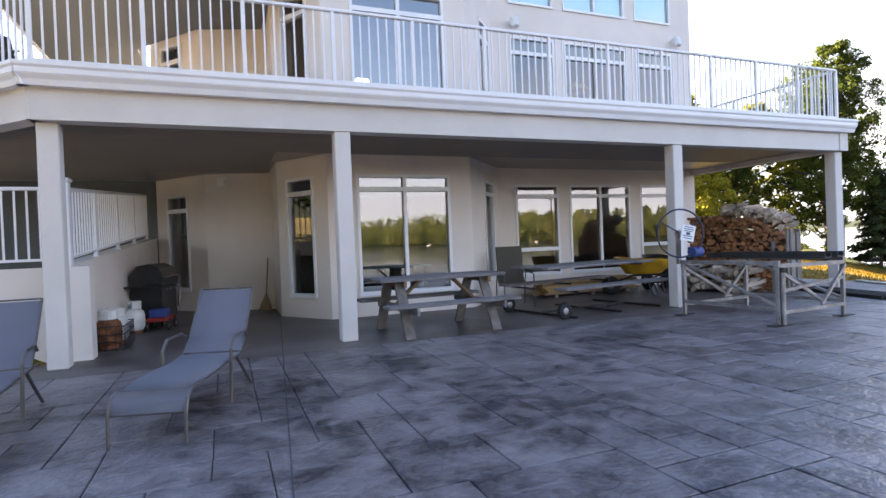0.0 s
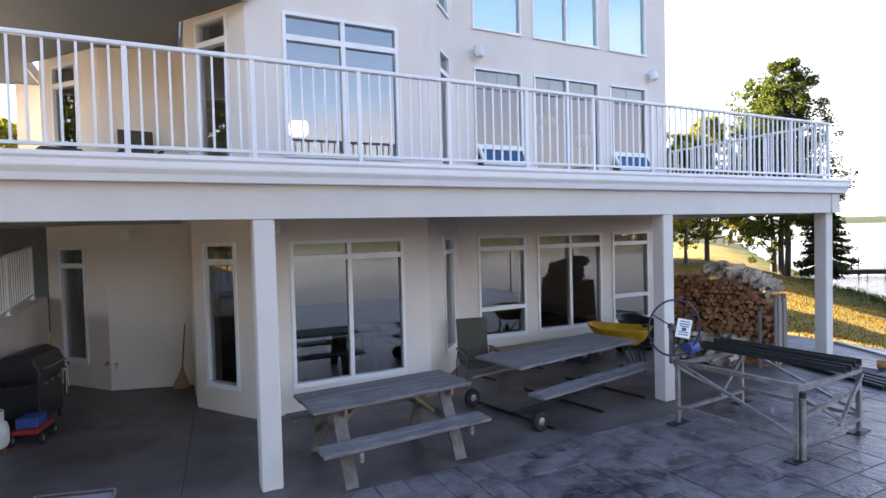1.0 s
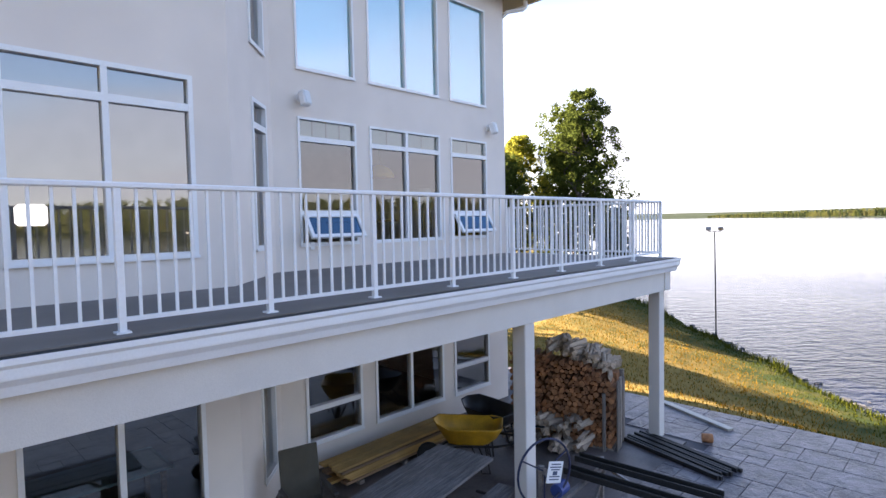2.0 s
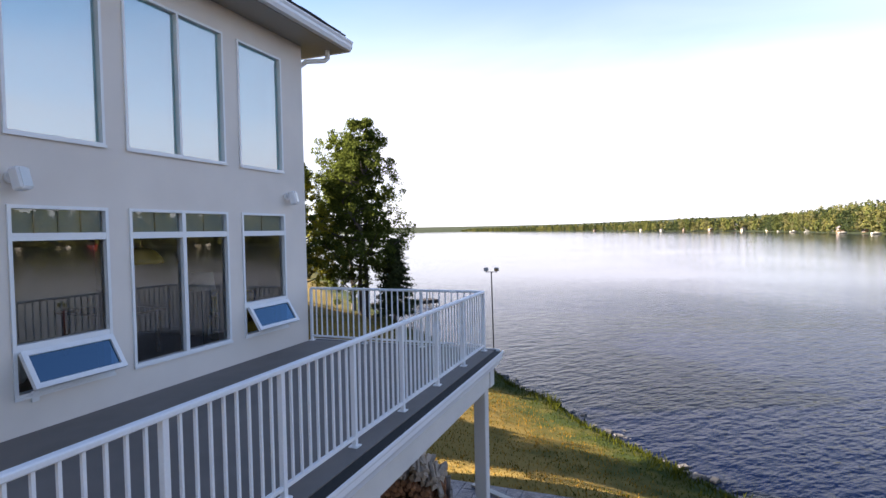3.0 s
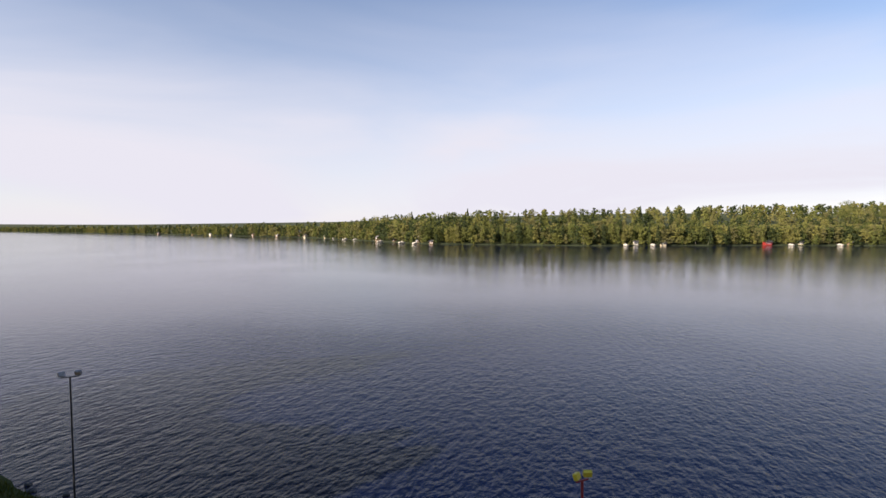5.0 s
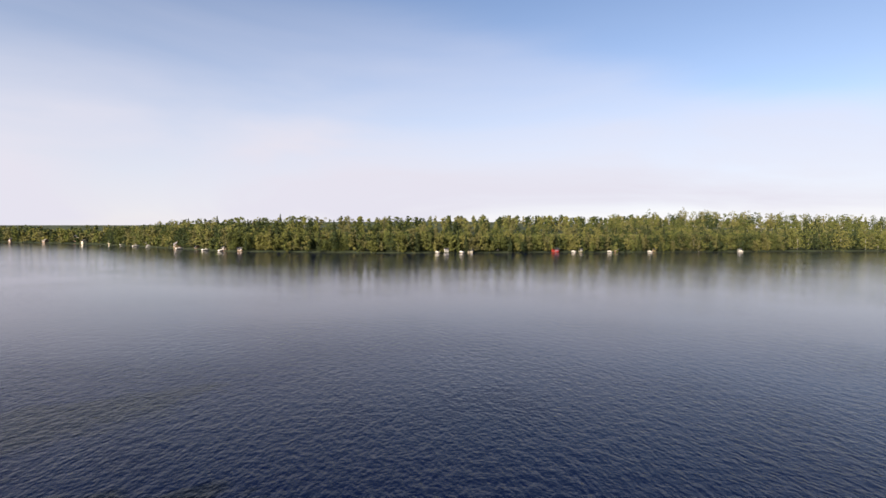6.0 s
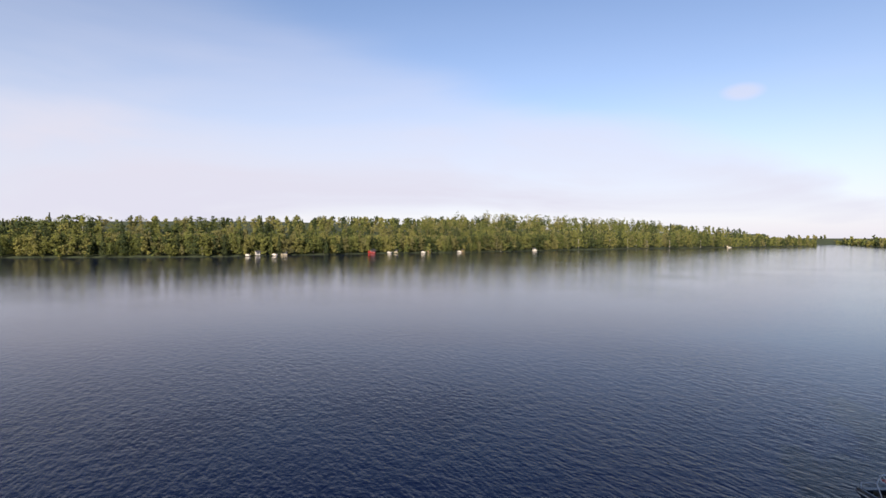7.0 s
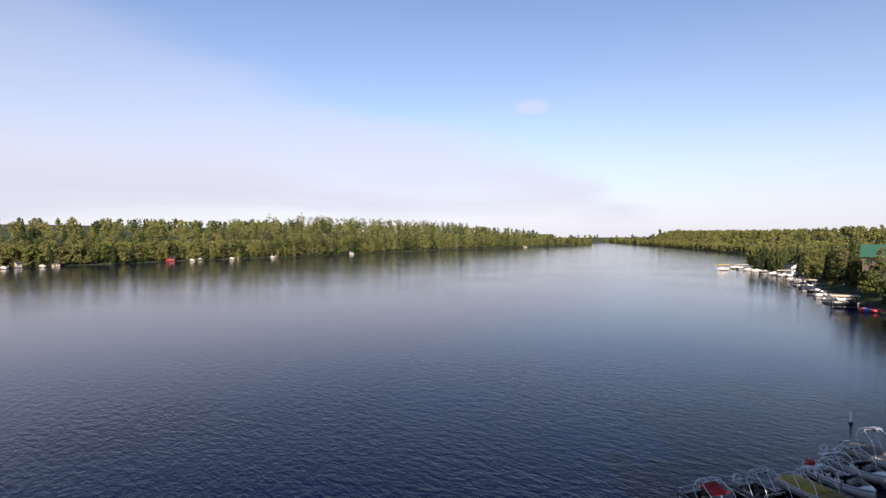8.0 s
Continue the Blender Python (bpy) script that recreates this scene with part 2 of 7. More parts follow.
M["glass_mid"] = glass_material("mid_window_glass", 1.95, (0.84, 0.86, 0.84))
# blue of the reflected sky is put into both sash glass colours
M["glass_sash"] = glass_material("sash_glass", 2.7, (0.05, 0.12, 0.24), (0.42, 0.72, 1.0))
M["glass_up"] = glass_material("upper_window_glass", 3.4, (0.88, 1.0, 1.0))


# ---------------------------------------------------------------- builders
def bm_box(bm, x0, x1, y0, y1, z0, z1, m=None):
    vs = [bm.verts.new((x, y, z)) for z in (z0, z1) for y in (y0, y1) for x in (x0, x1)]
    if m is not None:
        for v in vs:
            v.co = m @ v.co
    for f in ((0, 2, 3, 1), (4, 5, 7, 6), (0, 1, 5, 4), (2, 6, 7, 3), (0, 4, 6, 2), (1, 3, 7, 5)):
        bm.faces.new([vs[i] for i in f])
    return vs


def box(x0, x1, y0, y1, z0, z1, bevel=0.0, m=None):
    bm = bmesh.new()
    bm_box(bm, x0, x1, y0, y1, z0, z1, m)
    if bevel:
        bmesh.ops.bevel(bm, geom=bm.edges[:], offset=bevel, segments=1, affect="EDGES", profile=0.5)
    return bm


def bm_rod(bm, a, b, r, sides=8, r2=None, caps=True):
    """A round bar from a to b."""
    a, b = Vector(a), Vector(b)
    q = (b - a).to_track_quat("Z", "Y").to_matrix()
    r2 = r if r2 is None else r2
    rings = []
    for p, rad in ((a, r), (b, r2)):
        rings.append([bm.verts.new(p + q @ Vector((math.cos(t) * rad, math.sin(t) * rad, 0))) for t in (2 * math.pi * (i + 0.5) / sides for i in range(sides))])
    for i in range(sides):
        bm.faces.new((rings[0][i], rings[0][(i + 1) % sides], rings[1][(i + 1) % sides], rings[1][i]))
    if caps:
        bm.faces.new(rings[0][::-1])
        bm.faces.new(rings[1])


def bm_bar(bm, a, b, w, h, up=(0, 0, 1)):
    """A square bar from a to b, w wide and h high."""
    a, b = Vector(a), Vector(b)
    d = (b - a).normalized()
    s = d.cross(Vector(up)).normalized()
    u = s.cross(d)
    vs = [bm.verts.new(p + s * (i * w / 2) + u * (j * h / 2)) for p in (a, b) for i, j in ((-1, -1), (1, -1), (1, 1), (-1, 1))]
    for f in ((3, 2, 1, 0), (4, 5, 6, 7), (0, 1, 5, 4), (1, 2, 6, 5), (2, 3, 7, 6), (3, 0, 4, 7)):
        bm.faces.new([vs[i] for i in f])


def bar(a, b, w, h, up=(0, 0, 1), bevel=0.0):
    bm = bmesh.new()
    bm_bar(bm, a, b, w, h, up)
    if bevel:
        bmesh.ops.bevel(bm, geom=bm.edges[:], offset=bevel, segments=1, affect="EDGES", profile=0.5)
    return bm


def rod(a, b, r, sides=8, r2=None):
    bm = bmesh.new()
    bm_rod(bm, a, b, r, sides, r2)
    return bm


def tube(points, r, sides=6, closed=False):
    """A bent tube through the points, mitred."""
    bm = bmesh.new()
    pts = [Vector(p) for p in points]
    rings, n = [], len(pts)
    ref = None
    for i, p in enumerate(pts):
        a = pts[i - 1] if i or closed else p
        c = pts[(i + 1) % n] if i < n - 1 or closed else p
        d = (c - a).normalized()
        if ref is None:
            ref = d.orthogonal().normalized()
        ref = (ref - d * ref.dot(d)).normalized()
        s = d.cross(ref)
        rings.append([bm.verts.new(p + (ref * math.cos(t) + s * math.sin(t)) * r) for t in (2 * math.pi * k / sides for k in range(sides))])
    for i in range(n if closed else n - 1):
        a, c = rings[i], rings[(i + 1) % n]
        for k in range(sides):
            bm.faces.new((a[k], a[(k + 1) % sides], c[(k + 1) % sides], c[k]))
    if not closed:
        bm.faces.new(rings[0][::-1])
        bm.faces.new(rings[-1])
    return bm


def prism(points, z0, z1):
    bm = bmesh.new()
    lo = [bm.verts.new((x, y, z0)) for x, y in points]
    hi = [bm.verts.new((x, y, z1)) for x, y in points]
    n = len(points)
    bm.faces.new(lo[::-1])
    bm.faces.new(hi)
    for i in range(n):
        bm.faces.new((lo[i], lo[(i + 1) % n], hi[(i + 1) % n], hi[i]))
    return bm


def lathe(profile, sides=16, axis_m=None):
    """A turned body: profile rows (radius, height), bottom to top."""
    bm = bmesh.new()
    rings = []
    for r, z in profile:
        rings.append([bm.verts.new((math.cos(t) * r, math.sin(t) * r, z)) for t in (2 * math.pi * k / sides for k in range(sides))])
    for a, c in zip(rings, rings[1:]):
        for k in range(sides):
            bm.faces.new((a[k], a[(k + 1) % sides], c[(k + 1) % sides], c[k]))
    bm.faces.new(rings[0][::-1])
    bm.faces.new(rings[-1])
    if axis_m is not None:
        bm.transform(axis_m)
    return bm


def mesh_of(name, bm, mat, smooth=False):
    bmesh.ops.recalc_face_normals(bm, faces=bm.faces[:])
    me = bpy.data.meshes.new(name)
    bm.to_mesh(me)
    bm.free()
    me.materials.append(mat)
    if smooth:
        me.polygons.foreach_set("use_smooth", [True] * len(me.polygons))
    return me


def part(name, bm, mat, parent=None, label="", smooth=False, m=None):
    """One mesh object under a thing or a part; m: its pose in its parent."""
    ob = new(name, mesh_of(name, bm, mat, smooth))
    ob.parent = parent
    if m is not None:
        ob.matrix_basis = m
    if label:
        ob["label"] = label
    return ob


def pane(x0, x1, y, z0, z1, mat, parent):
    """One sheet of window glass that faces outdoors."""
    bm = bmesh.new()
    bm.faces.new([bm.verts.new(p) for p in ((x0, y, z0), (x1, y, z0), (x1, y, z1), (x0, y, z1))])
    me = bpy.data.meshes.new("pane")
    bm.to_mesh(me)
    bm.free()
    me.materials.append(mat)
    ob = new("pane", me)
    ob.parent = parent
    ob.visible_shadow = False
    return ob


def shared(name, me, parent, m):
    ob = new(name, me)
    ob.parent = parent
    ob.matrix_basis = m
    return ob


def thing(name, m=None, label="", category="", group="", kind=""):
    ob = new(name)
    ob.empty_display_size = 0.1
    if m is not None:
        ob.matrix_basis = m
    return tagged(ob, label, category, group, kind)


def structure(name, bm, mat, label="", category="", smooth=False):
    return tagged(part(name, bm, mat, None, "", smooth), label, category, "", "structure")


# ---------------------------------------------------------------- ground and lake
WATER = -1.7
SHORE = [(2400, 1800), (300, 215), (60, 34), (37, 14.5), (24, 3.2), (17.8, -2.6), (11.6, -7.8), (4, -14.5), (-6, -24), (-20, -44), (-44, -85), (-55, -118),
         (-65, -155), (-83, -215), (-85, -282), (-130, -330), (-165, -516), (-183, -812), (-206, -1267), (-240, -2300), (-90, -2300),
         (-125, -1400), (30, -980), (110, -800), (175, -610), (215, -450), (254, -354), (290, -222), (370, -136), (657, -112), (1100, 60), (3200, 1100)]


def shore_distance(x, y):
    """Metres from the waterline; positive on land."""
    x, y = np.asarray(x, float), np.asarray(y, float)
    best, inside = np.full(x.shape, 1e9), np.zeros(x.shape, bool)
    for (ax, ay), (bx, by) in zip(SHORE, SHORE[1:] + SHORE[:1]):
        dx, dy = bx - ax, by - ay
        k = np.clip(((x - ax) * dx + (y - ay) * dy) / (dx * dx + dy * dy), 0, 1)
        best = np.minimum(best, np.hypot(x - ax - k * dx, y - ay - k * dy))
        hit = (ay > y) != (by > y)
        with np.errstate(divide="ignore", invalid="ignore"):
            inside ^= hit & (x < ax + (y - ay) * dx / (dy if dy else 1e-9))
    return np.where(inside, -best, best)


def smooth01(v):
    v = np.clip(v, 0, 1)
    return v * v * (3 - 2 * v)


def wobble(x, y, s):
    return np.sin(x / s + 1.3 * np.sin(y / s * 0.7)) * np.cos(y / s * 1.1 + 0.8 * np.sin(x / s * 0.6))


def ground_height(x, y):
    x, y = np.asarray(x, float), np.asarray(y, float)
    d = shore_distance(x, y) + 0.35 * wobble(x, y, 1.7) * (np.hypot(x, y) < 80)
    near = np.hypot(x - 5, y) < 130
    bank = WATER + 0.35 * smooth01(d / 0.7) + 1.27 * smooth01((d - 0.3) / 8.0)
    hill = bank + smooth01((d - 12) / 60) * 5.0
    low = 1 - 0.78 * np.exp(-((x + 105) ** 2 + (y + 215) ** 2) / 16000)
    far = WATER + 1.2 * smooth01(d / 10) + 17.0 * low * smooth01((d - 6) / 120) + 22.0 * smooth01((d - 110) / 800)
    far = far + 8.0 * smooth01((d - 15) / 150) * smooth01((-y - 400) / 260) * (x > -60)
    # a flat-topped headland beyond the near point
    head = smooth01((-y - 480) / 200) * (x < -60)
    far = far * (1 - head) + (WATER + 1.0 * smooth01(d / 8) + (15.0 + 6.5 * smooth01((-y - 800) / 380)) * smooth01((d - 4) / 55)) * head
    far = WATER + (far - WATER) * (1 - 0.72 * smooth01((-y - 1275) / 90) + 0.62 * smooth01((-y - 2200) / 100))
    far = far + 4.5 * smooth01(d / 14) * np.exp(-((x + 80) ** 2 + (y + 148) ** 2) / 500)
    z = np.where(d > 0, np.where(near, hill, far), WATER + np.maximum(d * 0.25, -3.0))
    # level under the house and the patio
    flat = smooth01(1 - np.maximum(np.maximum(-20 - x, x - 7.0), np.maximum(-13 - y, y - 20)) / 2.5)
    z = z * (1 - flat) + np.where(d > 0, -0.12, z) * flat
    # the raised ground behind the low wall
    up = smooth01(1 - np.maximum(x + 7.75, -2.4 - y) / 0.5)
    return np.where(x < -7.2, z * (1 - up) + np.maximum(z, 0.95) * up, z)


def axis_rows():
    near = list(np.arange(-24, 46.1, 0.7))
    out, step = [46.0], 0.8
    while out[-1] < 4600:
        step = min(step * 1.09, 160)
        out.append(out[-1] + step)
    low, step = [-24.0], 0.8
    while low[-1] > -4600:
        step = min(step * 1.09, 160)
        low.append(low[-1] - step)
    return np.array(low[:0:-1] + near + out[1:])


def add_ground():
    gx, gy = axis_rows(), axis_rows() - 6.0
    X, Y = np.meshgrid(gx, gy)
    Z = ground_height(X, Y)
    w, h = len(gx), len(gy)
    verts = np.stack([X.ravel(), Y.ravel(), Z.ravel()], -1)
    i, j = np.meshgrid(np.arange(w - 1), np.arange(h - 1))
    a = (j * w + i).ravel()
    faces = np.stack([a, a + 1, a + w + 1, a + w], -1)
    me = bpy.data.meshes.new("ground")
    me.from_pydata(verts.tolist(), [], faces.tolist())
    me.polygons.foreach_set("use_smooth", [True] * len(me.polygons))
    me.materials.append(grass_material())
    me.materials.append(M["forest_floor"])
    cx, cy = X[:-1, :-1].ravel(), Y[:-1, :-1].ravel()
    me.polygons.foreach_set("material_index", (np.hypot(cx - 10, cy) > 75).astype(np.int32))
    return tagged(new("ground", me), "sloping lawn with dry yellow and green grass down to the lake", "lawn", "", "structure")


def grass_material():
    m = bpy.data.materials.new("lawn")
    m.use_nodes = True
    n, l = m.node_tree.nodes, m.node_tree.links
    b = n["Principled BSDF"]
    b.inputs["Roughness"].default_value, b.inputs["Specular IOR Level"].default_value = 0.95, 0.1
    co = n.new("ShaderNodeTexCoord")
    big, mid, fine = (n.new("ShaderNodeTexNoise") for _ in range(3))
    for k, s, d in ((big, 0.16, 4), (mid, 1.3, 5), (fine, 22, 4)):
        k.inputs["Scale"].default_value, k.inputs["Detail"].default_value = s, d
        l.new(co.outputs["Object"], k.inputs["Vector"])
    # greener on the damp bank by the water
    sep = n.new("ShaderNodeSeparateXYZ")
    l.new(co.outputs["Object"], sep.inputs["Vector"])
    damp = n.new("ShaderNodeMapRange")
    damp.inputs["From Min"].default_value, damp.inputs["From Max"].default_value = -0.8, -1.5
    damp.inputs["To Min"].default_value, damp.inputs["To Max"].default_value = 0.0, 0.6
    l.new(sep.outputs["Z"], damp.inputs["Value"])
    s1 = n.new("ShaderNodeMath")
    s1.operation = "MULTIPLY_ADD"
    l.new(mid.outputs["Fac"], s1.inputs[0])
    s1.inputs[1].default_value = 0.9
    l.new(big.outputs["Fac"], s1.inputs[2])
    s2 = n.new("ShaderNodeMath")
    s2.operation = "SUBTRACT"
    l.new(s1.outputs[0], s2.inputs[0])
    l.new(damp.outputs["Result"], s2.inputs[1])
    ramp = n.new("ShaderNodeValToRGB")
    e = ramp.color_ramp.elements
    e[0].position, e[0].color = 0.45, (0.036, 0.050, 0.011, 1)
    e[1].position, e[1].color = 1.05, (0.205, 0.140, 0.036, 1)
    k = e.new(0.75)
    k.color = (0.112, 0.090, 0.020, 1)
    l.new(s2.outputs[0], ramp.inputs["Fac"])
    v = n.new("ShaderNodeMapRange")
    v.inputs["From Min"].default_value, v.inputs["From Max"].default_value = 0.3, 0.7
    v.inputs["To Min"].default_value, v.inputs["To Max"].default_value = 0.86, 1.14
    l.new(fine.outputs["Fac"], v.inputs["Value"])
    sc = n.new("ShaderNodeVectorMath")
    sc.operation = "SCALE"
    l.new(ramp.outputs["Color"], sc.inputs[0])
    l.new(v.outputs["Result"], sc.inputs["Scale"])
    l.new(sc.outputs["Vector"], b.inputs["Base Color"])
    bp = n.new("ShaderNodeBump")
    bp.inputs["Strength"].default_value, bp.inputs["Distance"].default_value = 0.5, 0.04
    l.new(fine.outputs["Fac"], bp.inputs["Height"])
    l.new(bp.outputs["Normal"], b.inputs["Normal"])
    return m


def water_material():
    m = bpy.data.materials.new("lake_water")
    m.use_nodes = True
    n, l = m.node_tree.nodes, m.node_tree.links
    b = n["Principled BSDF"]
    b.inputs["Base Color"].default_value = (0.0002, 0.0016, 0.0125, 1)
    b.inputs["Roughness"].default_value = 0.05
    b.inputs["IOR"].default_value = 1.205
    co = n.new("ShaderNodeTexCoord")
    mp = n.new("ShaderNodeMapping")
    mp.vector_type = "TEXTURE"
    mp.inputs["Rotation"].default_value = (0, 0, radians(-38))
    mp.inputs["Scale"].default_value = (1.9, 1.0, 1)
    l.new(co.outputs["Object"], mp.inputs["Vector"])
    w1, w2, w3 = (n.new("ShaderNodeTexNoise") for _ in range(3))
    for k, s, d in ((w1, 4.6, 5), (w2, 1.7, 3), (w3, 0.03, 4)):
        k.inputs["Scale"].default_value, k.inputs["Detail"].default_value = s, d
    l.new(mp.outputs["Vector"], w1.inputs["Vector"])
    l.new(mp.outputs["Vector"], w2.inputs["Vector"])
    l.new(co.outputs["Object"], w3.inputs["Vector"])
    mix = n.new("ShaderNodeMath")
    mix.operation = "MULTIPLY_ADD"
    l.new(w2.outputs["Fac"], mix.inputs[0])
    mix.inputs[1].default_value = 1.6
    l.new(w1.outputs["Fac"], mix.inputs[2])
    calm = n.new("ShaderNodeMapRange")
    calm.inputs["From Min"].default_value, calm.inputs["From Max"].default_value = 0.35, 0.65
    calm.inputs["To Min"].default_value, calm.inputs["To Max"].default_value = 0.5, 1.0
    l.new(w3.outputs["Fac"], calm.inputs["Value"])
    # the wind meets the water near the house; the far side lies in the lee of the woods
    lee = n.new("ShaderNodeVectorMath")
    lee.operation = "DISTANCE"
    lee.inputs[1].default_value = (10.0, -10.0, WATER)
    l.new(co.outputs["Object"], lee.inputs[0])
    fade = n.new("ShaderNodeMapRange")
    fade.inputs["From Min"].default_value, fade.inputs["From Max"].default_value = 8.0, 72.0
    fade.inputs["To Min"].default_value, fade.inputs["To Max"].default_value = 1.0, 0.15
    l.new(lee.outputs["Value"], fade.inputs["Value"])
    # small chop too fine to model blurs the far reflections
    blur = n.new("ShaderNodeMapRange")
    blur.inputs["From Min"].default_value, blur.inputs["From Max"].default_value = 20.0, 130.0
    blur.inputs["To Min"].default_value, blur.inputs["To Max"].default_value = 0.05, 0.08
    l.new(lee.outputs["Value"], blur.inputs["Value"])
    l.new(blur.outputs["Result"], b.inputs["Roughness"])
    rough = n.new("ShaderNodeMath")
    rough.operation = "MULTIPLY"
    l.new(calm.outputs["Result"], rough.inputs[0])
    l.new(fade.outputs["Result"], rough.inputs[1])
    bp = n.new("ShaderNodeBump")
    bp.inputs["Distance"].default_value = RIPPLE
    l.new(rough.outputs[0], bp.inputs["Strength"])
    l.new(mix.outputs[0], bp.inputs["Height"])
    l.new(bp.outputs["Normal"], b.inputs["Normal"])
    return m


RIPPLE = 0.092
add_ground()
structure("water", prism([(-4500, -4500), (4500, -4500), (4500, 4500), (-4500, 4500)], WATER - 0.02, WATER), water_material(),
          "wide blue lake with small wind ripples", "lake")

# ---------------------------------------------------------------- house
# outline of the front, left to right as seen from the patio
C_FACET, C_RECESS, C_BAYBACK, C_BAYL, C_BAYFL, C_BAYFR, C_IN, C_R = (
    (-7.10, 2.70), (-6.12, 1.50), (-4.90, 1.15), (-4.90, -0.22), (-4.20, -1.27), (-1.62, -1.27), (-0.42, 0.0), (5.06, 0.0))
DECK, EAVE, TOP = 3.18, 8.62, 2.95
T_WALL = 0.24


def wall_frame(a, b):
    """Pose with x along the wall, y inward and z up."""
    d = (Vector(b) - Vector(a)).normalized()
    return Matrix(((d.x, -d.y, 0, a[0]), (d.y, d.x, 0, a[1]), (0, 0, 1, 0), (0, 0, 0, 1)))


def wall_panel(name, a, b, z0, z1, openings, mat, label, thick=T_WALL):
    """A wall from a to b with real openings (u0, u1, z0, z1)."""
    L = (Vector(b) - Vector(a)).length
    us = sorted({0.0, L, *[o[0] for o in openings], *[o[1] for o in openings]})
    zs = sorted({z0, z1, *[o[2] for o in openings], *[o[3] for o in openings]})
    solid = {(i, j) for i in range(len(us) - 1) for j in range(len(zs) - 1)
             if not any(o[0] <= (us[i] + us[i + 1]) / 2 <= o[1] and o[2] <= (zs[j] + zs[j + 1]) / 2 <= o[3] for o in openings)}
    bm = bmesh.new()
    vs = {}

    def v(i, j, k):
        if (i, j, k) not in vs:
            vs[i, j, k] = bm.verts.new((us[i], k * thick, zs[j]))
        return vs[i, j, k]

    for i, j in solid:
        bm.faces.new((v(i, j, 0), v(i + 1, j, 0), v(i + 1, j + 1, 0), v(i, j + 1, 0)))
        bm.faces.new((v(i, j, 1), v(i, j + 1, 1), v(i + 1, j + 1, 1), v(i + 1, j, 1)))
        for di, dj, p, q in ((-1, 0, (0, 0), (0, 1)), (1, 0, (1, 1), (1, 0)), (0, -1, (1, 0), (0, 0)), (0, 1, (0, 1), (1, 1))):
            if (i + di, j + dj) not in solid:
                bm.faces.new((v(i + p[0], j + p[1], 0), v(i + q[0], j + q[1], 0), v(i + q[0], j + q[1], 1), v(i + p[0], j + p[1], 1)))
    ob = structure(name, bm, mat, label, "wall")
    ob.matrix_basis = wall_frame(a, b)
    return ob


M["blind"] = material("grey_green_blind", (0.34, 0.38, 0.37), 0.8, scale=2, spread=0.06, fine=60, bump=0.02)
# cyan behind the upper panes paints the sky's reflection into them
SKY_SHEET = material("pale_sky_sheet", (0.42, 0.76, 0.82), 0.8, scale=2, spread=0.04, fine=60, bump=0.02)
WINDOWS = 0


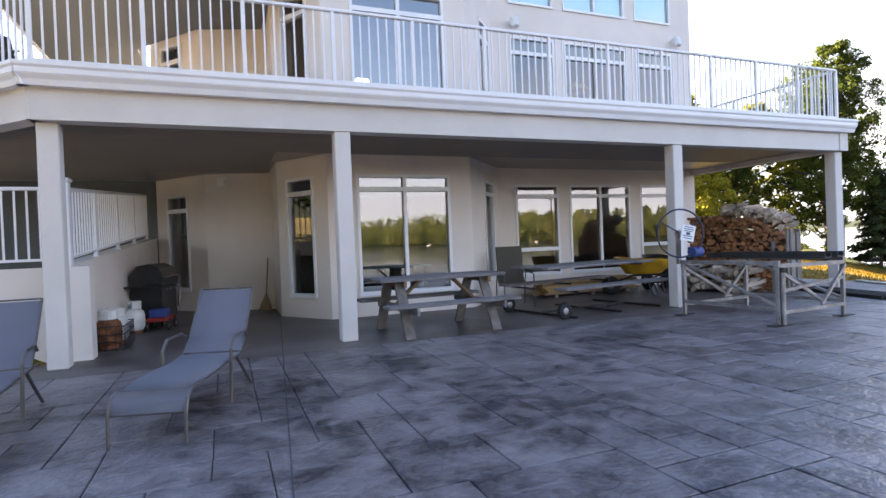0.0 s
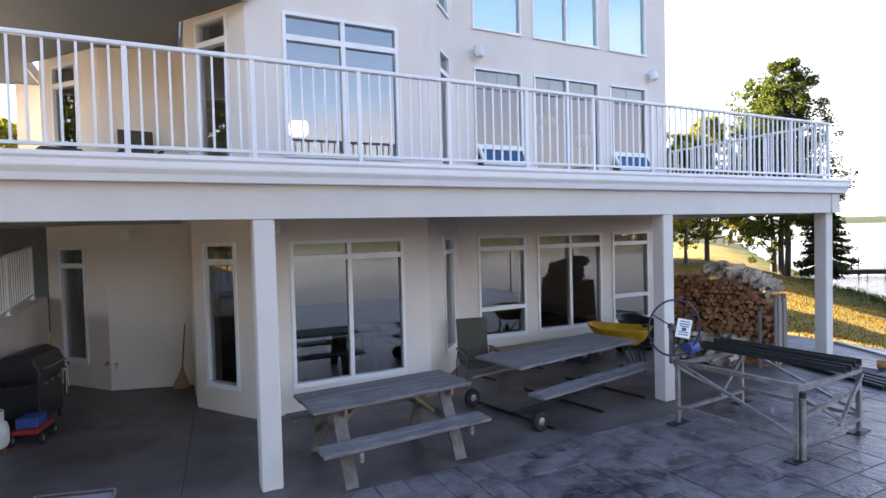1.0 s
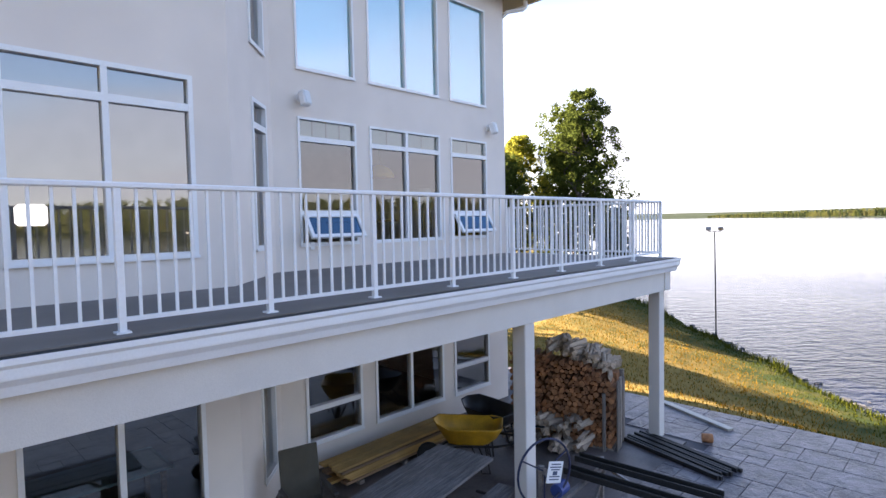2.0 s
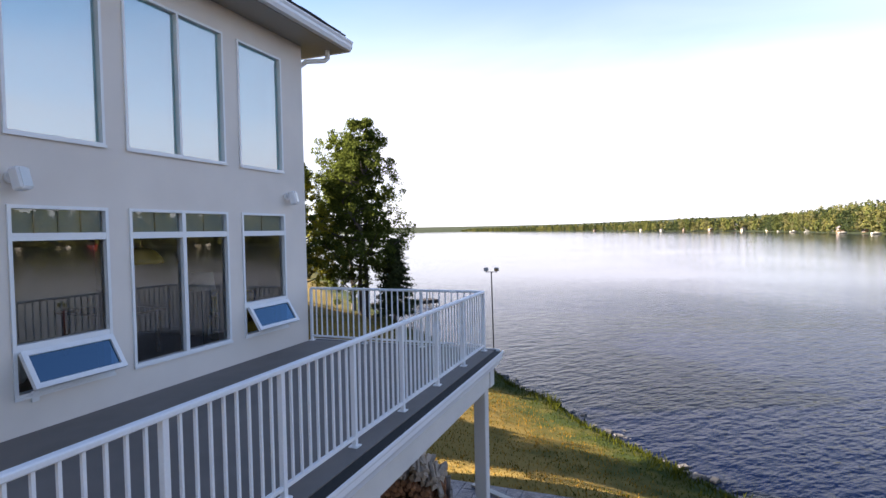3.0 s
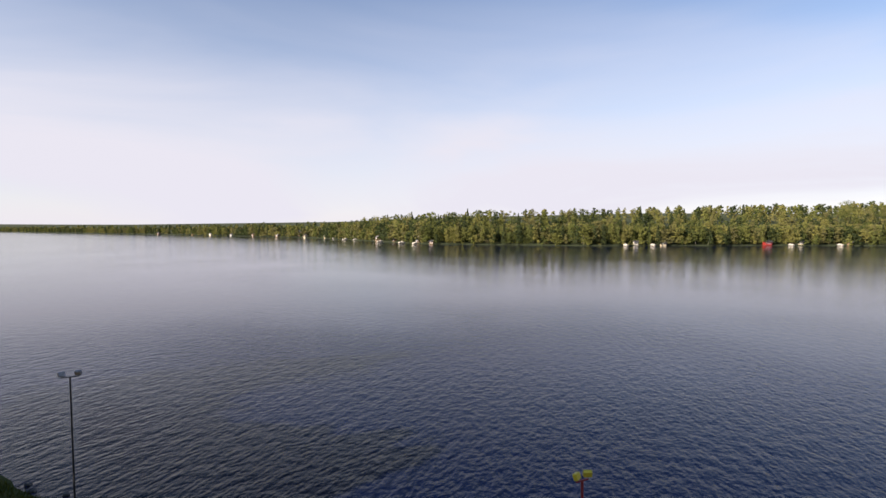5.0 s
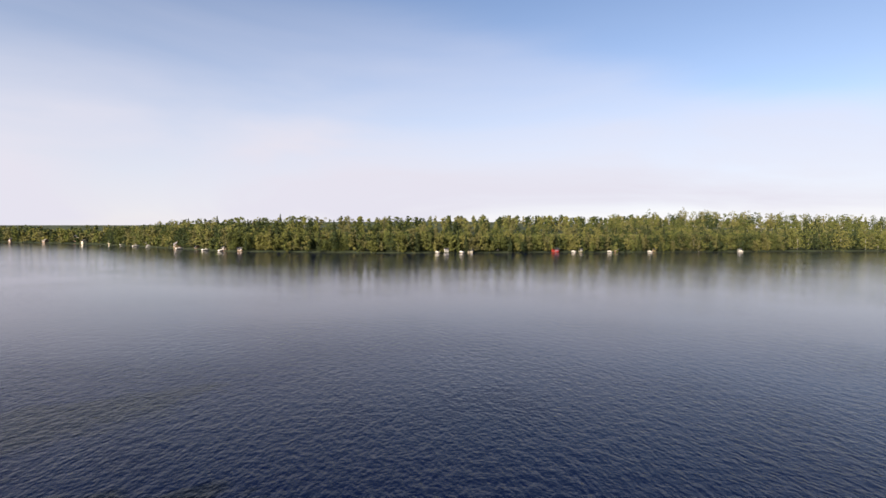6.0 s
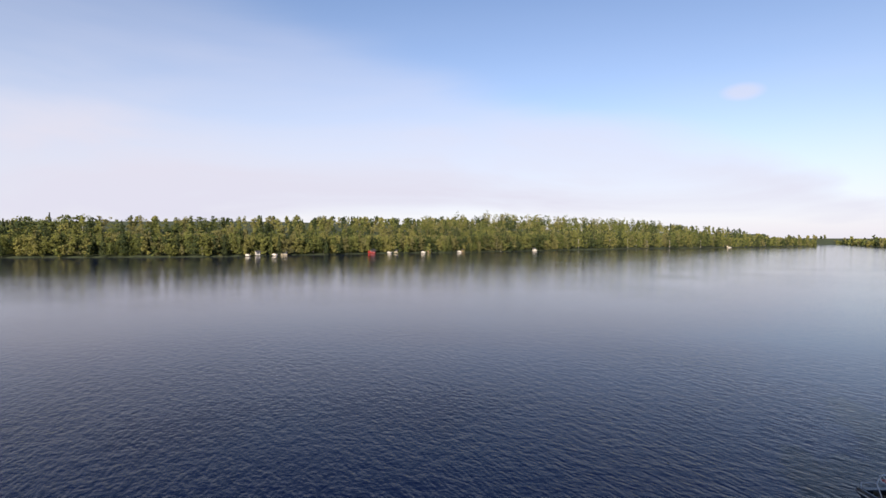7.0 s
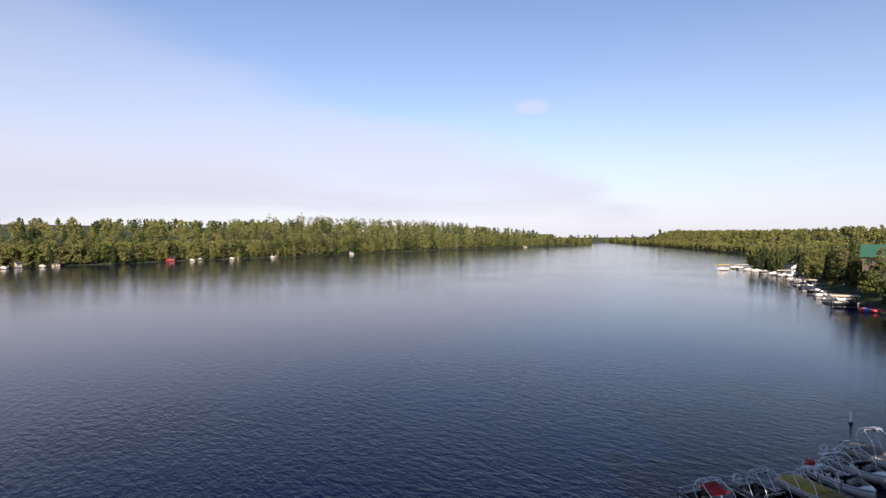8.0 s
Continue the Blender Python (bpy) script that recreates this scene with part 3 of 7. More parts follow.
def window(a, b, u0, u1, z0, z1, splits=(), transom=None, low=None, sash=False, glass="glass", label="white-framed window with clear panes", blind=None, muntins=0):
    """A framed window in the wall a-b. splits: mullions as shares of the width; transom, low: heights of cross bars;
    blind: lowest height of a sky-coloured sheet.
    """
    global WINDOWS
    WINDOWS += 1
    win = thing("window_%d" % WINDOWS, wall_frame(a, b), label, "window", "", "structure")
    f, y0, y1 = (0.034 if blind is not None else (0.037 if sash or muntins else 0.05)), -0.022, 0.09
    bm = bmesh.new()
    bm_box(bm, u0, u1, y0, y1, z1 - f, z1)
    bm_box(bm, u0, u1, y0, y1, z0, z0 + f)
    bm_box(bm, u0, u0 + f, y0, y1, z0 + f, z1 - f)
    bm_box(bm, u1 - f, u1, y0, y1, z0 + f, z1 - f)
    part("window_frame", bm, M["vinyl"], win)
    part("window_sill", box(u0 - 0.01, u1 + 0.01, -0.034, -0.024, z0 - 0.02, z0 + 0.012), M["vinyl"], win)
    xs = [u0 + f, *[u0 + (u1 - u0) * s for s in splits], u1 - f]
    levels = [z0 + f, *[z for z in (low, transom) if z], z1 - f]
    hb = 0.03 if blind is None else 0.019
    for s in xs[1:-1]:
        part("mullion", box(s - hb, s + hb, y0 + 0.003, y1, z0 + f, z1 - f), M["vinyl"], win)
    for k, z in enumerate(levels[1:-1]):
        for i in range(len(xs) - 1):
            lo = xs[i] + (hb if i else 0)
            hi = xs[i + 1] - (hb if i < len(xs) - 2 else 0)
            part("crossbar", box(lo, hi, y0 + 0.005, y1, z - 0.04, z + 0.04), M["vinyl"], win)
    for k in range(len(levels) - 1):
        for i in range(len(xs) - 1):
            lo = xs[i] + (hb if i else 0)
            hi = xs[i + 1] - (hb if i < len(xs) - 2 else 0)
            zl = levels[k] + (0.04 if k else 0)
            zh = levels[k + 1] - (0.04 if k < len(levels) - 2 else 0)
            if sash and k == 0:
                # an awning sash, hinged at its top and pushed open
                h = zh - zl
                m = pose(0, y0 - 0.005, zh, -SASH_OPEN, 0, 0)
                bm = bmesh.new()
                for c in ((lo, hi, -0.05, 0.0, -0.055, 0.0), (lo, hi, -0.05, 0.0, -h, -h + 0.055), (lo, lo + 0.055, -0.05, 0.0, -h + 0.055, -0.055), (hi - 0.055, hi, -0.05, 0.0, -h + 0.055, -0.055)):
                    bm_box(bm, *c)
                fr = part("open_sash", bm, M["vinyl"], win, "awning sash pushed open", m=m)
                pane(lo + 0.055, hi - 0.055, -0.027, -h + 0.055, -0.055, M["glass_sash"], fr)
                continue
            pane(lo, hi, 0.038, zl, zh, M[glass], win)
            if muntins and k == len(levels) - 2:
                for j in range(1, muntins + 1):
                    xm = lo + (hi - lo) * j / (muntins + 1)
                    part("muntin", box(xm - 0.007, xm + 0.007, 0.043, 0.053, zl, zh), M["soffit"], win)
            if muntins and k == len(levels) - 2:
                part("transom_blind", box(lo, hi, 0.062, 0.066, zl, zh), M["blind"], win, "pale blind behind the transom")
            # added sheet that carries the painted sky reflection
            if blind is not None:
                part("sky_sheet", box(lo, hi, 0.062, 0.066, max(zl, blind), zh), SKY_SHEET, win, "pale cyan sheet in the colour of the reflected sky")
    return win


SASH_OPEN = 32
S = M["stucco"]


def span(a, b):
    return (Vector(b) - Vector(a)).length


def offset_u(a, b, x):
    """Distance along the wall a-b at which it reaches the given x."""
    return (x - a[0]) / (b[0] - a[0]) * span(a, b)


def add_house():
    # main wall, three window columns on three levels
    u = [offset_u(C_IN, C_R, x) for x in (0.0, 1.09, 1.37, 3.05, 3.35, 4.43)]
    cols = ((u[0], u[1]), (u[2], u[3]), (u[4], u[5]))
    lo_z, mid_z, up_z = (0.42, 2.37), (3.56, 5.53), (6.25, 8.22)
    wall_panel("wall_main_lower", C_IN, C_R, -0.1, TOP, [(*c, *lo_z) for c in cols], S, "light grey-beige stucco ground floor wall")
    wall_panel("wall_main_upper", C_IN, C_R, TOP, EAVE + 0.1, [(*c, *z) for c in cols for z in (mid_z, up_z)], S, "light grey-beige stucco wall above the deck")
    for k, c in enumerate(cols):
        sp = (0.5,) if k == 1 else ()
        window(C_IN, C_R, *c, *lo_z, sp, 2.12, None if k == 1 else 0.97)
        window(C_IN, C_R, *c, *mid_z, sp, 5.2, None if k == 1 else 4.06, sash=k != 1, muntins=3 if k == 0 else 1, glass="glass_mid", label="white-framed window with an open awning sash" if k != 1 else "white-framed double window with clear panes")
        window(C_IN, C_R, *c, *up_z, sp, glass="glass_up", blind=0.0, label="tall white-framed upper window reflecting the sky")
    # bay
    L = span(C_BAYFL, C_BAYFR)
    w = (offset_u(C_BAYFL, C_BAYFR, -3.72), offset_u(C_BAYFL, C_BAYFR, -2.03))
    wall_panel("wall_bay_lower", C_BAYFL, C_BAYFR, -0.1, TOP, [(*w, 0.36, 2.39)], S, "light grey-beige stucco wall of the bay")
    wall_panel("wall_bay_upper", C_BAYFL, C_BAYFR, TOP, EAVE + 0.1, [(*w, 3.56, 5.52)], S, "light grey-beige stucco wall of the upper bay")
    window(C_BAYFL, C_BAYFR, *w, 0.36, 2.39, (0.5,), 2.14)
    window(C_BAYFL, C_BAYFR, *w, 3.56, 5.52, (0.5,), 5.17, label="white-framed double window reflecting the blue sky")
    L = span(C_BAYFR, C_IN)
    n = (L * 0.46, L * 0.82)
    wall_panel("wall_bay_right_lower", C_BAYFR, C_IN, -0.1, TOP, [(*n, 0.42, 2.37)], S, "light grey-beige stucco slanted bay side")
    wall_panel("wall_bay_right_upper", C_BAYFR, C_IN, TOP, EAVE + 0.1, [(*n, 3.56, 5.55), (*n, 6.25, 8.22)], S, "light grey-beige stucco slanted upper bay side")
    window(C_BAYFR, C_IN, *n, 0.42, 2.37, (), 2.12, label="narrow white-framed window in the bay side")
    window(C_BAYFR, C_IN, *n, 3.56, 5.55, (), 5.2, label="narrow white-framed window in the bay side")
    window(C_BAYFR, C_IN, *n, 6.25, 8.22, (), None, glass="glass_up", label="narrow tall upper window in the bay side")
    L = span(C_BAYL, C_BAYFL)
    d = (L * 0.2, L * 0.74)
    wall_panel("wall_bay_left_lower", C_BAYL, C_BAYFL, -0.1, TOP, [(*d, 0.36, 2.39)], S, "light grey-beige stucco slanted bay side")
    wall_panel("wall_bay_left_upper", C_BAYL, C_BAYFL, TOP, EAVE + 0.1, [(*d, DECK + 0.08, 5.5)], S, "light grey-beige stucco slanted upper bay side")
    window(C_BAYL, C_BAYFL, *d, 0.36, 2.39, (), 2.12, label="tall narrow window of the bay with dark glass")
    window(C_BAYL, C_BAYFL, *d, DECK + 0.08, 5.5, (), 5.15, label="tall glazed door beside the bay with dark glass")
    for z0, z1, w in ((-0.1, TOP, "lower"), (TOP, EAVE + 0.1, "upper")):
        wall_panel("wall_recess_side_" + w, C_BAYBACK, C_BAYL, z0, z1, [], S, "light grey-beige stucco return wall")
        wall_panel("wall_recess_" + w, C_RECESS, C_BAYBACK, z0, z1, [], S, "light grey-beige stucco recessed wall")
        wall_panel("wall_right_" + w, (5.06, 0.241), (5.06, 8.76), z0, z1, [], S, "light grey-beige stucco end wall")
        wall_panel("wall_back_" + w, (5.06, 9.0), (-7.1, 9.0), z0, z1, [], S, "light grey-beige stucco back wall")
        wall_panel("wall_left_" + w, (-7.1, 9.0), C_FACET, z0, z1, [], S, "light grey-beige stucco end wall")
    L = span(C_FACET, C_RECESS)
    e = (L * 0.22, L * 0.66)
    wall_panel("wall_facet_lower", C_FACET, C_RECESS, -0.1, TOP, [(*e, 0.42, 2.37)], S, "light grey-beige stucco slanted wall")
    wall_panel("wall_facet_upper", C_FACET, C_RECESS, TOP, EAVE + 0.1, [(*e, DECK + 0.08, 5.45)], S, "light grey-beige stucco slanted wall above the deck")
    window(C_FACET, C_RECESS, *e, 0.42, 2.37, (), 2.05, label="narrow white-framed window with dark glass")
    window(C_FACET, C_RECESS, *e, DECK + 0.08, 5.45, (), 5.1, label="narrow glazed door in a slanted wall")
    # rooms behind the glass
    inner = [(-6.8, 2.9), (-5.9, 1.8), (-4.6, 1.42), (-4.6, -0.1), (-4.05, -0.98), (-1.72, -0.98), (-0.5, 0.26), (4.8, 0.26), (4.8, 8.7), (-6.8, 8.7)]
    structure("floor_lower", prism(inner, -0.1, 0.02), M["room_dim"], "lower room floor, coloured dark for the dim interior", "floor")
    structure("floor_middle", prism(inner, 2.98, 3.2), M["room_floor"], "dark wooden floor of the main room", "floor")
    structure("ceiling_lower", prism(inner, 2.6, 2.64), M["room_dim"], "plain lower room ceiling, coloured dark for the dim interior", "ceiling")
    structure("ceiling_upper", prism(inner, 8.4, 8.44), M["room"], "plain ceiling of the tall room", "ceiling")
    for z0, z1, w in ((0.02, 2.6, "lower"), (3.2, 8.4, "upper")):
        structure("partition_" + w, prism([(-6.8, 5.0), (4.8, 5.0), (4.8, 5.12), (-6.8, 5.12)], z0, z1), M["room_dim" if w == "lower" else "room"], "plain inner wall of the room", "wall")


add_house()


def add_roof():
    """Hipped roof with eaves, fascia and gutter along the lake side."""
    o = [(-4.95, -0.75), (-4.45, -1.95), (-1.35, -1.95), (-0.15, -0.60), (5.65, -0.60), (5.65, 9.9), (-8.0, 9.9), (-8.0, 2.6)]
    roof = thing("roof", None, "dark shingled hipped roof with white gutters", "roof", "", "structure")
    part("eave_soffit", prism(o, EAVE, EAVE + 0.05), M["soffit"], roof)
    ridge = [(-3.0, 4.5), (2.0, 4.5)]
    bm = bmesh.new()
    z0, zr = EAVE + 0.2, EAVE + 3.7
    vs = [bm.verts.new((x, y, z0)) for x, y in o]
    r0, r1 = (bm.verts.new((*p, zr)) for p in ridge)
    for i, tri in enumerate(((0, 1, r0), (1, 2, r0), (2, 3, r0), (3, 4, r1), (4, 5, r1), (5, 6, r1), (6, 7, r0), (7, 0, r0))):
        bm.faces.new((vs[tri[0]], vs[tri[1]], tri[2]))
    bm.faces.new((vs[3], r1, r0))
    bm.faces.new((vs[6], r0, r1))
    bm.faces.new(vs[::-1])
    part("roof_slope", bm, M["shingle"], roof)
    for i in range(len(o)):
        a, b = Vector((*o[i], 0)), Vector((*o[(i + 1) % len(o)], 0))
        m = wall_frame(o[i], o[(i + 1) % len(o)])
        L = (b - a).length
        bm = bmesh.new()
        prof = ((0, 0.0), (-0.09, 0.0), (-0.12, 0.06), (-0.12, 0.11), (-0.14, 0.15), (-0.14, 0.17), (0, 0.17))
        rings = [[bm.verts.new((x, y, EAVE + 0.01 + z)) for y, z in prof] for x in (-0.04, L + 0.04)]
        for k in range(len(prof)):
            k2 = (k + 1) % len(prof)
            bm.faces.new((rings[0][k], rings[1][k], rings[1][k2], rings[0][k2]))
        bm.faces.new(rings[0][::-1])
        bm.faces.new(rings[1])
        part("gutter", bm, M["white"], roof, m=m)
    # shingle courses along the front eave
    me = mesh_of("shingle", box(0, 0.32, -0.06, 0.2, 0, 0.03), M["shingle"])
    slope = math.degrees(math.atan2(zr - z0, 4.5 + 0.62))
    for k in range(17):
        for r in range(2):
            shared("shingle", me, roof, pose(-0.1 + k * 0.325 + (r % 2) * 0.15, -0.68 + r * 0.19, z0 + 0.012 + r * 0.14 + 0.012 * ((k * 7) % 3), slope, 0, 0))
    # down pipe elbow at the corner
    part("downpipe", tube([(5.45, -0.32, EAVE + 0.02), (5.45, -0.32, EAVE - 0.14), (5.4, -0.28, EAVE - 0.2), (5.14, -0.06, EAVE - 0.26), (5.1, 0.06, EAVE - 0.34)], 0.045, 8), M["white"], roof)


add_roof()

# ---------------------------------------------------------------- deck
DECK_OUT = [(5.18, -3.55), (5.18, 0.0), (-0.42, 0.0), (-1.62, -1.27), (-4.2, -1.27), (-4.9, -0.22), (-4.9, 1.15), (-6.12, 1.5), (-7.1, 2.7), (-11.5, 2.7), (-11.5, 0.35), (-7.62, -3.55)]
POSTS = [(-7.48, -3.32), (-4.38, -3.42), (1.03, -3.42), (5.02, -3.36)]
BEAM = 2.62


def add_deck():
    deck = thing("deck", None, "raised deck with grey membrane floor and stucco beam", "deck", "", "structure")
    part("deck_floor", prism(DECK_OUT, DECK - 0.14, DECK), M["deck"], deck)
    edge = [DECK_OUT[1], DECK_OUT[0], DECK_OUT[-1], DECK_OUT[-2]]
    for a, b in zip(edge[1:-1] + [edge[0]], edge[2:] + [edge[1]]):
        # edges are walked so that outward is on the y-negative side of the frame
        p, q = (b, a) if a[0] > b[0] else (a, b)
        if p[0] == q[0]:
            p, q = edge[1], edge[0]
        m = wall_frame(p, q)
        L = span(p, q)
        part("edge_beam", box(0.0, L, 0.02, 0.24, BEAM, DECK - 0.145, m=m), M["beam_stucco"], deck)
        bm = bmesh.new()
        prof = ((0.018, -0.26), (-0.07, -0.26), (-0.09, -0.20), (-0.12, -0.16), (-0.12, -0.11), (-0.15, -0.07), (-0.15, -0.035), (-0.135, -0.035), (-0.13, -0.15), (0.018, -0.15))
        rings = [[bm.verts.new((x, y, DECK + z + 0.03)) for y, z in prof] for x in (-0.06, L + 0.06)]
        for k in range(len(prof)):
            k2 = (k + 1) % len(prof)
            bm.faces.new((rings[0][k], rings[1][k], rings[1][k2], rings[0][k2]))
        bm.faces.new(rings[0][::-1])
        bm.faces.new(rings[1])
        bm.transform(m)
        part("deck_gutter", bm, M["white"], deck, "white metal gutter")
        part("gutter_trough", box(0.0, L, -0.1285, 0.016, DECK - 0.10, DECK - 0.012, m=m), M["rubber"], deck, "dark gutter trough")
    # ceiling of narrow ribbed panels under the deck
    bm = prism([(4.95, -3.3), (4.95, -0.02), (-0.44, -0.02), (-1.64, -1.3), (-4.2, -1.3), (-4.93, -0.24), (-4.93, 1.12), (-6.14, 1.47), (-7.12, 2.68), (-11.4, 2.68), (-11.4, 0.4), (-7.5, -3.3)], 2.72, 2.76)
    for k in range(58):
        y = -3.2 + 0.1 * k
        x0, x1 = (-11.3, 4.9) if y < -1.35 else ((-11.3, -5.0) if y < 1.1 else (-11.3, -7.2))
        if y > -3.3:
            x0 = max(x0, -7.45 - 1.0 * (y + 3.2))
        bm_box(bm, x0, x1, y - 0.012, y + 0.012, 2.706, 2.7195)
    structure("ceiling_deck", bm, M["soffit"],
              "ribbed soffit ceiling under the deck", "ceiling")
    for x, y in POSTS:
        part("post", box(x - 0.1, x + 0.1, y - 0.1, y + 0.1, 0.0, BEAM, 0.012), M["beam_stucco"], deck, "square white stucco post")


add_deck()


def railing(name, pts, spacing, label, base=0.0, height=1.0, posts=None, pitch=0.115, gap=0.09):
    """A picket railing along the points (x, y, z); z is the height of its floor."""
    rail = thing(name, None, label, "railing")
    me_post = mesh_of("rail_post", box(-0.023, 0.023, -0.023, 0.023, 0, height - 0.03, 0.004), M["white"])
    me_foot = mesh_of("post_foot", box(-0.045, 0.045, -0.045, 0.045, 0, 0.012), M["white"])
    me_pick = mesh_of("picket", box(-0.0095, 0.0095, -0.0095, 0.0095, 0, height - 0.04 - gap), M["white"])
    for s, (a, b) in enumerate(zip(pts, pts[1:])):
        a, b = Vector(a), Vector(b)
        d = b - a
        L = Vector((d.x, d.y, 0)).length
        rz = math.degrees(math.atan2(d.y, d.x))
        up = Vector((0, 0, 1))
        part("top_rail", bar(a + up * (height - 0.02), b + up * (height - 0.02), 0.06, 0.04, bevel=0.008), M["white"], rail)
        part("bottom_rail", bar(a + up * gap, b + up * gap, 0.035, 0.03), M["white"], rail)
        n = max(1, round(L / spacing))
        for k in range(n + 1):
            if k == 0 and s:
                continue
            p = a + d * (k / n)
            po = shared("rail_post", me_post, rail, Matrix.Translation(p) @ pose(0, 0, 0, 0, 0, rz))
            shared("post_foot", me_foot, po, Matrix.Identity(4))
        for k in range(n):
            m = round(L / n / pitch)
            for j in range(1, m):
                p = a + d * ((k + j / m) / n)
                shared("picket", me_pick, rail, Matrix.Translation(p + up * gap) @ pose(0, 0, 0, 0, 0, rz))
    return rail


railing("deck_railing", [(5.1, -0.05, DECK), (5.1, -3.4, DECK), (-7.6, -3.4, DECK), (-10.9, -0.1, DECK)], 1.09, "white metal picket railing round the deck")

# ---------------------------------------------------------------- left side: low wall, raised drive, roof over the deck
C_LW0, C_LW1 = (-7.45, -2.95), (-7.12, 2.68)


def add_left_side():
    wall = thing("retaining_wall", None, "low stucco retaining wall rising towards the house", "wall", "", "structure")
    bm = bmesh.new()
    for (a, b, za, zb) in ((C_LW0, C_LW1, 1.08, 1.52), ((-14.0, -2.95), (-7.25, -2.95), 1.08, 1.08)):
        m = wall_frame(a, b)
        L = span(a, b)
        side = 0.24 if a == C_LW0 else -0.24
        vs = [bm.verts.new(m @ Vector((x, y, z))) for x, z in ((0, za), (L, zb)) for y in (0, abs(side)) for z in (-0.1, z)]
        for f in ((0, 1, 3, 2), (4, 6, 7, 5), (0, 4, 5, 1), (2, 3, 7, 6), (1, 5, 7, 3), (0, 2, 6, 4)):
            bm.faces.new([vs[i] for i in f])
    part("wall_body", bm, M["stucco"], wall)
    structure("driveway", prism([(-30, -2.72), (-7.6, -2.72), (-7.3, 2.65), (-7.3, 14), (-30, 14)], 0.9, 1.0), M["drive"], "pale gravel drive on the raised ground", "driveway")
    railing("wall_railing", [(-13.9, -2.83, 1.08), (-7.5, -2.83, 1.08), (-7.28, 2.4, 1.5)], 1.3, "white metal picket railing on the low wall", height=0.92)
    newel = thing("newel_post", Matrix.Translation((-7.5, -2.83, 1.08)), "thick square white railing newel with a cap", "post")
    part("shaft", box(-0.065, 0.065, -0.065, 0.065, 0, 0.98, 0.008), M["white"], newel)
    part("cap", box(-0.085, 0.085, -0.085, 0.085, 0.98, 1.02, 0.012), M["white"], newel)
    cover = thing("deck_cover", None, "flat roof with a white fascia over part of the deck", "roof", "", "structure")
    o = [(-4.12, -1.34), (-4.95, -0.2), (-4.95, 1.1), (-6.15, 1.45), (-7.15, 2.65), (-7.36, 2.9), (-7.36, 4.45), (-9.2, 4.45), (-9.2, -1.34)]
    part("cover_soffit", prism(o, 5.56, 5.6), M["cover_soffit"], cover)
    part("fascia_board", box(-9.25, -4.12, -1.40, -1.345, 5.54, 5.86), M["white"], cover)
    part("fascia_side", box(-9.26, -9.205, -1.345, 4.45, 5.54, 5.86), M["white"], cover)
    part("cover_top", prism(o, 5.61, 5.84), M["shingle"], cover)
    part("column", box(-9.0, -8.75, -1.25, -1.0, DECK, 5.56, 0.015), M["beam_stucco"], cover)
    wall_panel("wall_deck_back", (-7.75, 4.30), (-7.36, 4.30), DECK - 0.14, 5.555, [], M["stucco"], "short light grey-beige stucco wall at the back of the covered deck")
    part("column", box(-8.82, -8.60, 4.20, 4.42, DECK, 5.56, 0.015), M["beam_stucco"], cover)
    structure("deck_back_floor", prism([(-9.2, 2.705), (-7.36, 2.705), (-7.36, 4.45), (-9.2, 4.45)], DECK - 0.14, DECK - 0.004), M["deck"], "grey membrane floor at the back of the covered deck", "deck")
    # stucco in shade: the dark soffit colour stands for the shade here
    wall_panel("wall_under_deck", (-11.4, 2.705), (-7.085, 2.705), 0.9, DECK - 0.145, [], M["cover_soffit"], "back wall under the deck, its shade put into dark grey")


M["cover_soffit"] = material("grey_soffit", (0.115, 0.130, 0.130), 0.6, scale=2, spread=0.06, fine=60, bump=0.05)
M["drive"] = material("drive_gravel", (0.24, 0.225, 0.205), 0.9, scale=2, spread=0.15, fine=60, bump=0.4, stain=0.15)
add_left_side()


# ---------------------------------------------------------------- trees
M["bark"] = material("bark", (0.075, 0.06, 0.048), 0.9, scale=6, spread=0.35, fine=50, bump=0.6, dist=0.02, stretch=(2, 2, 0.3))
M["pale_bark"] = material("pale_bark", (0.22, 0.20, 0.17), 0.9, scale=5, spread=0.35, fine=40, bump=0.4, dist=0.02)
HUE = (1.08, 1.05, 0.6)
M["leaf"] = leaf_material("leaf_green", (0.080, 0.100, 0.030), 0.5, 0.5, HUE)
M["leaf_b"] = leaf_material("leaf_yellow_green", (0.27, 0.26, 0.05), 0.4, 0.7, HUE)
M["leaf_d"] = leaf_material("leaf_dark", (0.070, 0.088, 0.026), 0.45, 0.5, HUE)
M["needle"] = leaf_material("needle_dark", (0.045, 0.058, 0.026), 0.35, 0.1, (1.1, 1.0, 0.8))
WOODS = [leaf_material(*row, 0.12, 0.4, HUE) for row in (
    ("wood_green", (0.082, 0.096, 0.040)), ("wood_lime", (0.120, 0.128, 0.050)), ("wood_olive", (0.120, 0.116, 0.060)),
    ("wood_yellow", (0.150, 0.146, 0.062)), ("wood_deep", (0.040, 0.054, 0.030)), ("wood_spruce", (0.038, 0.048, 0.028)))]


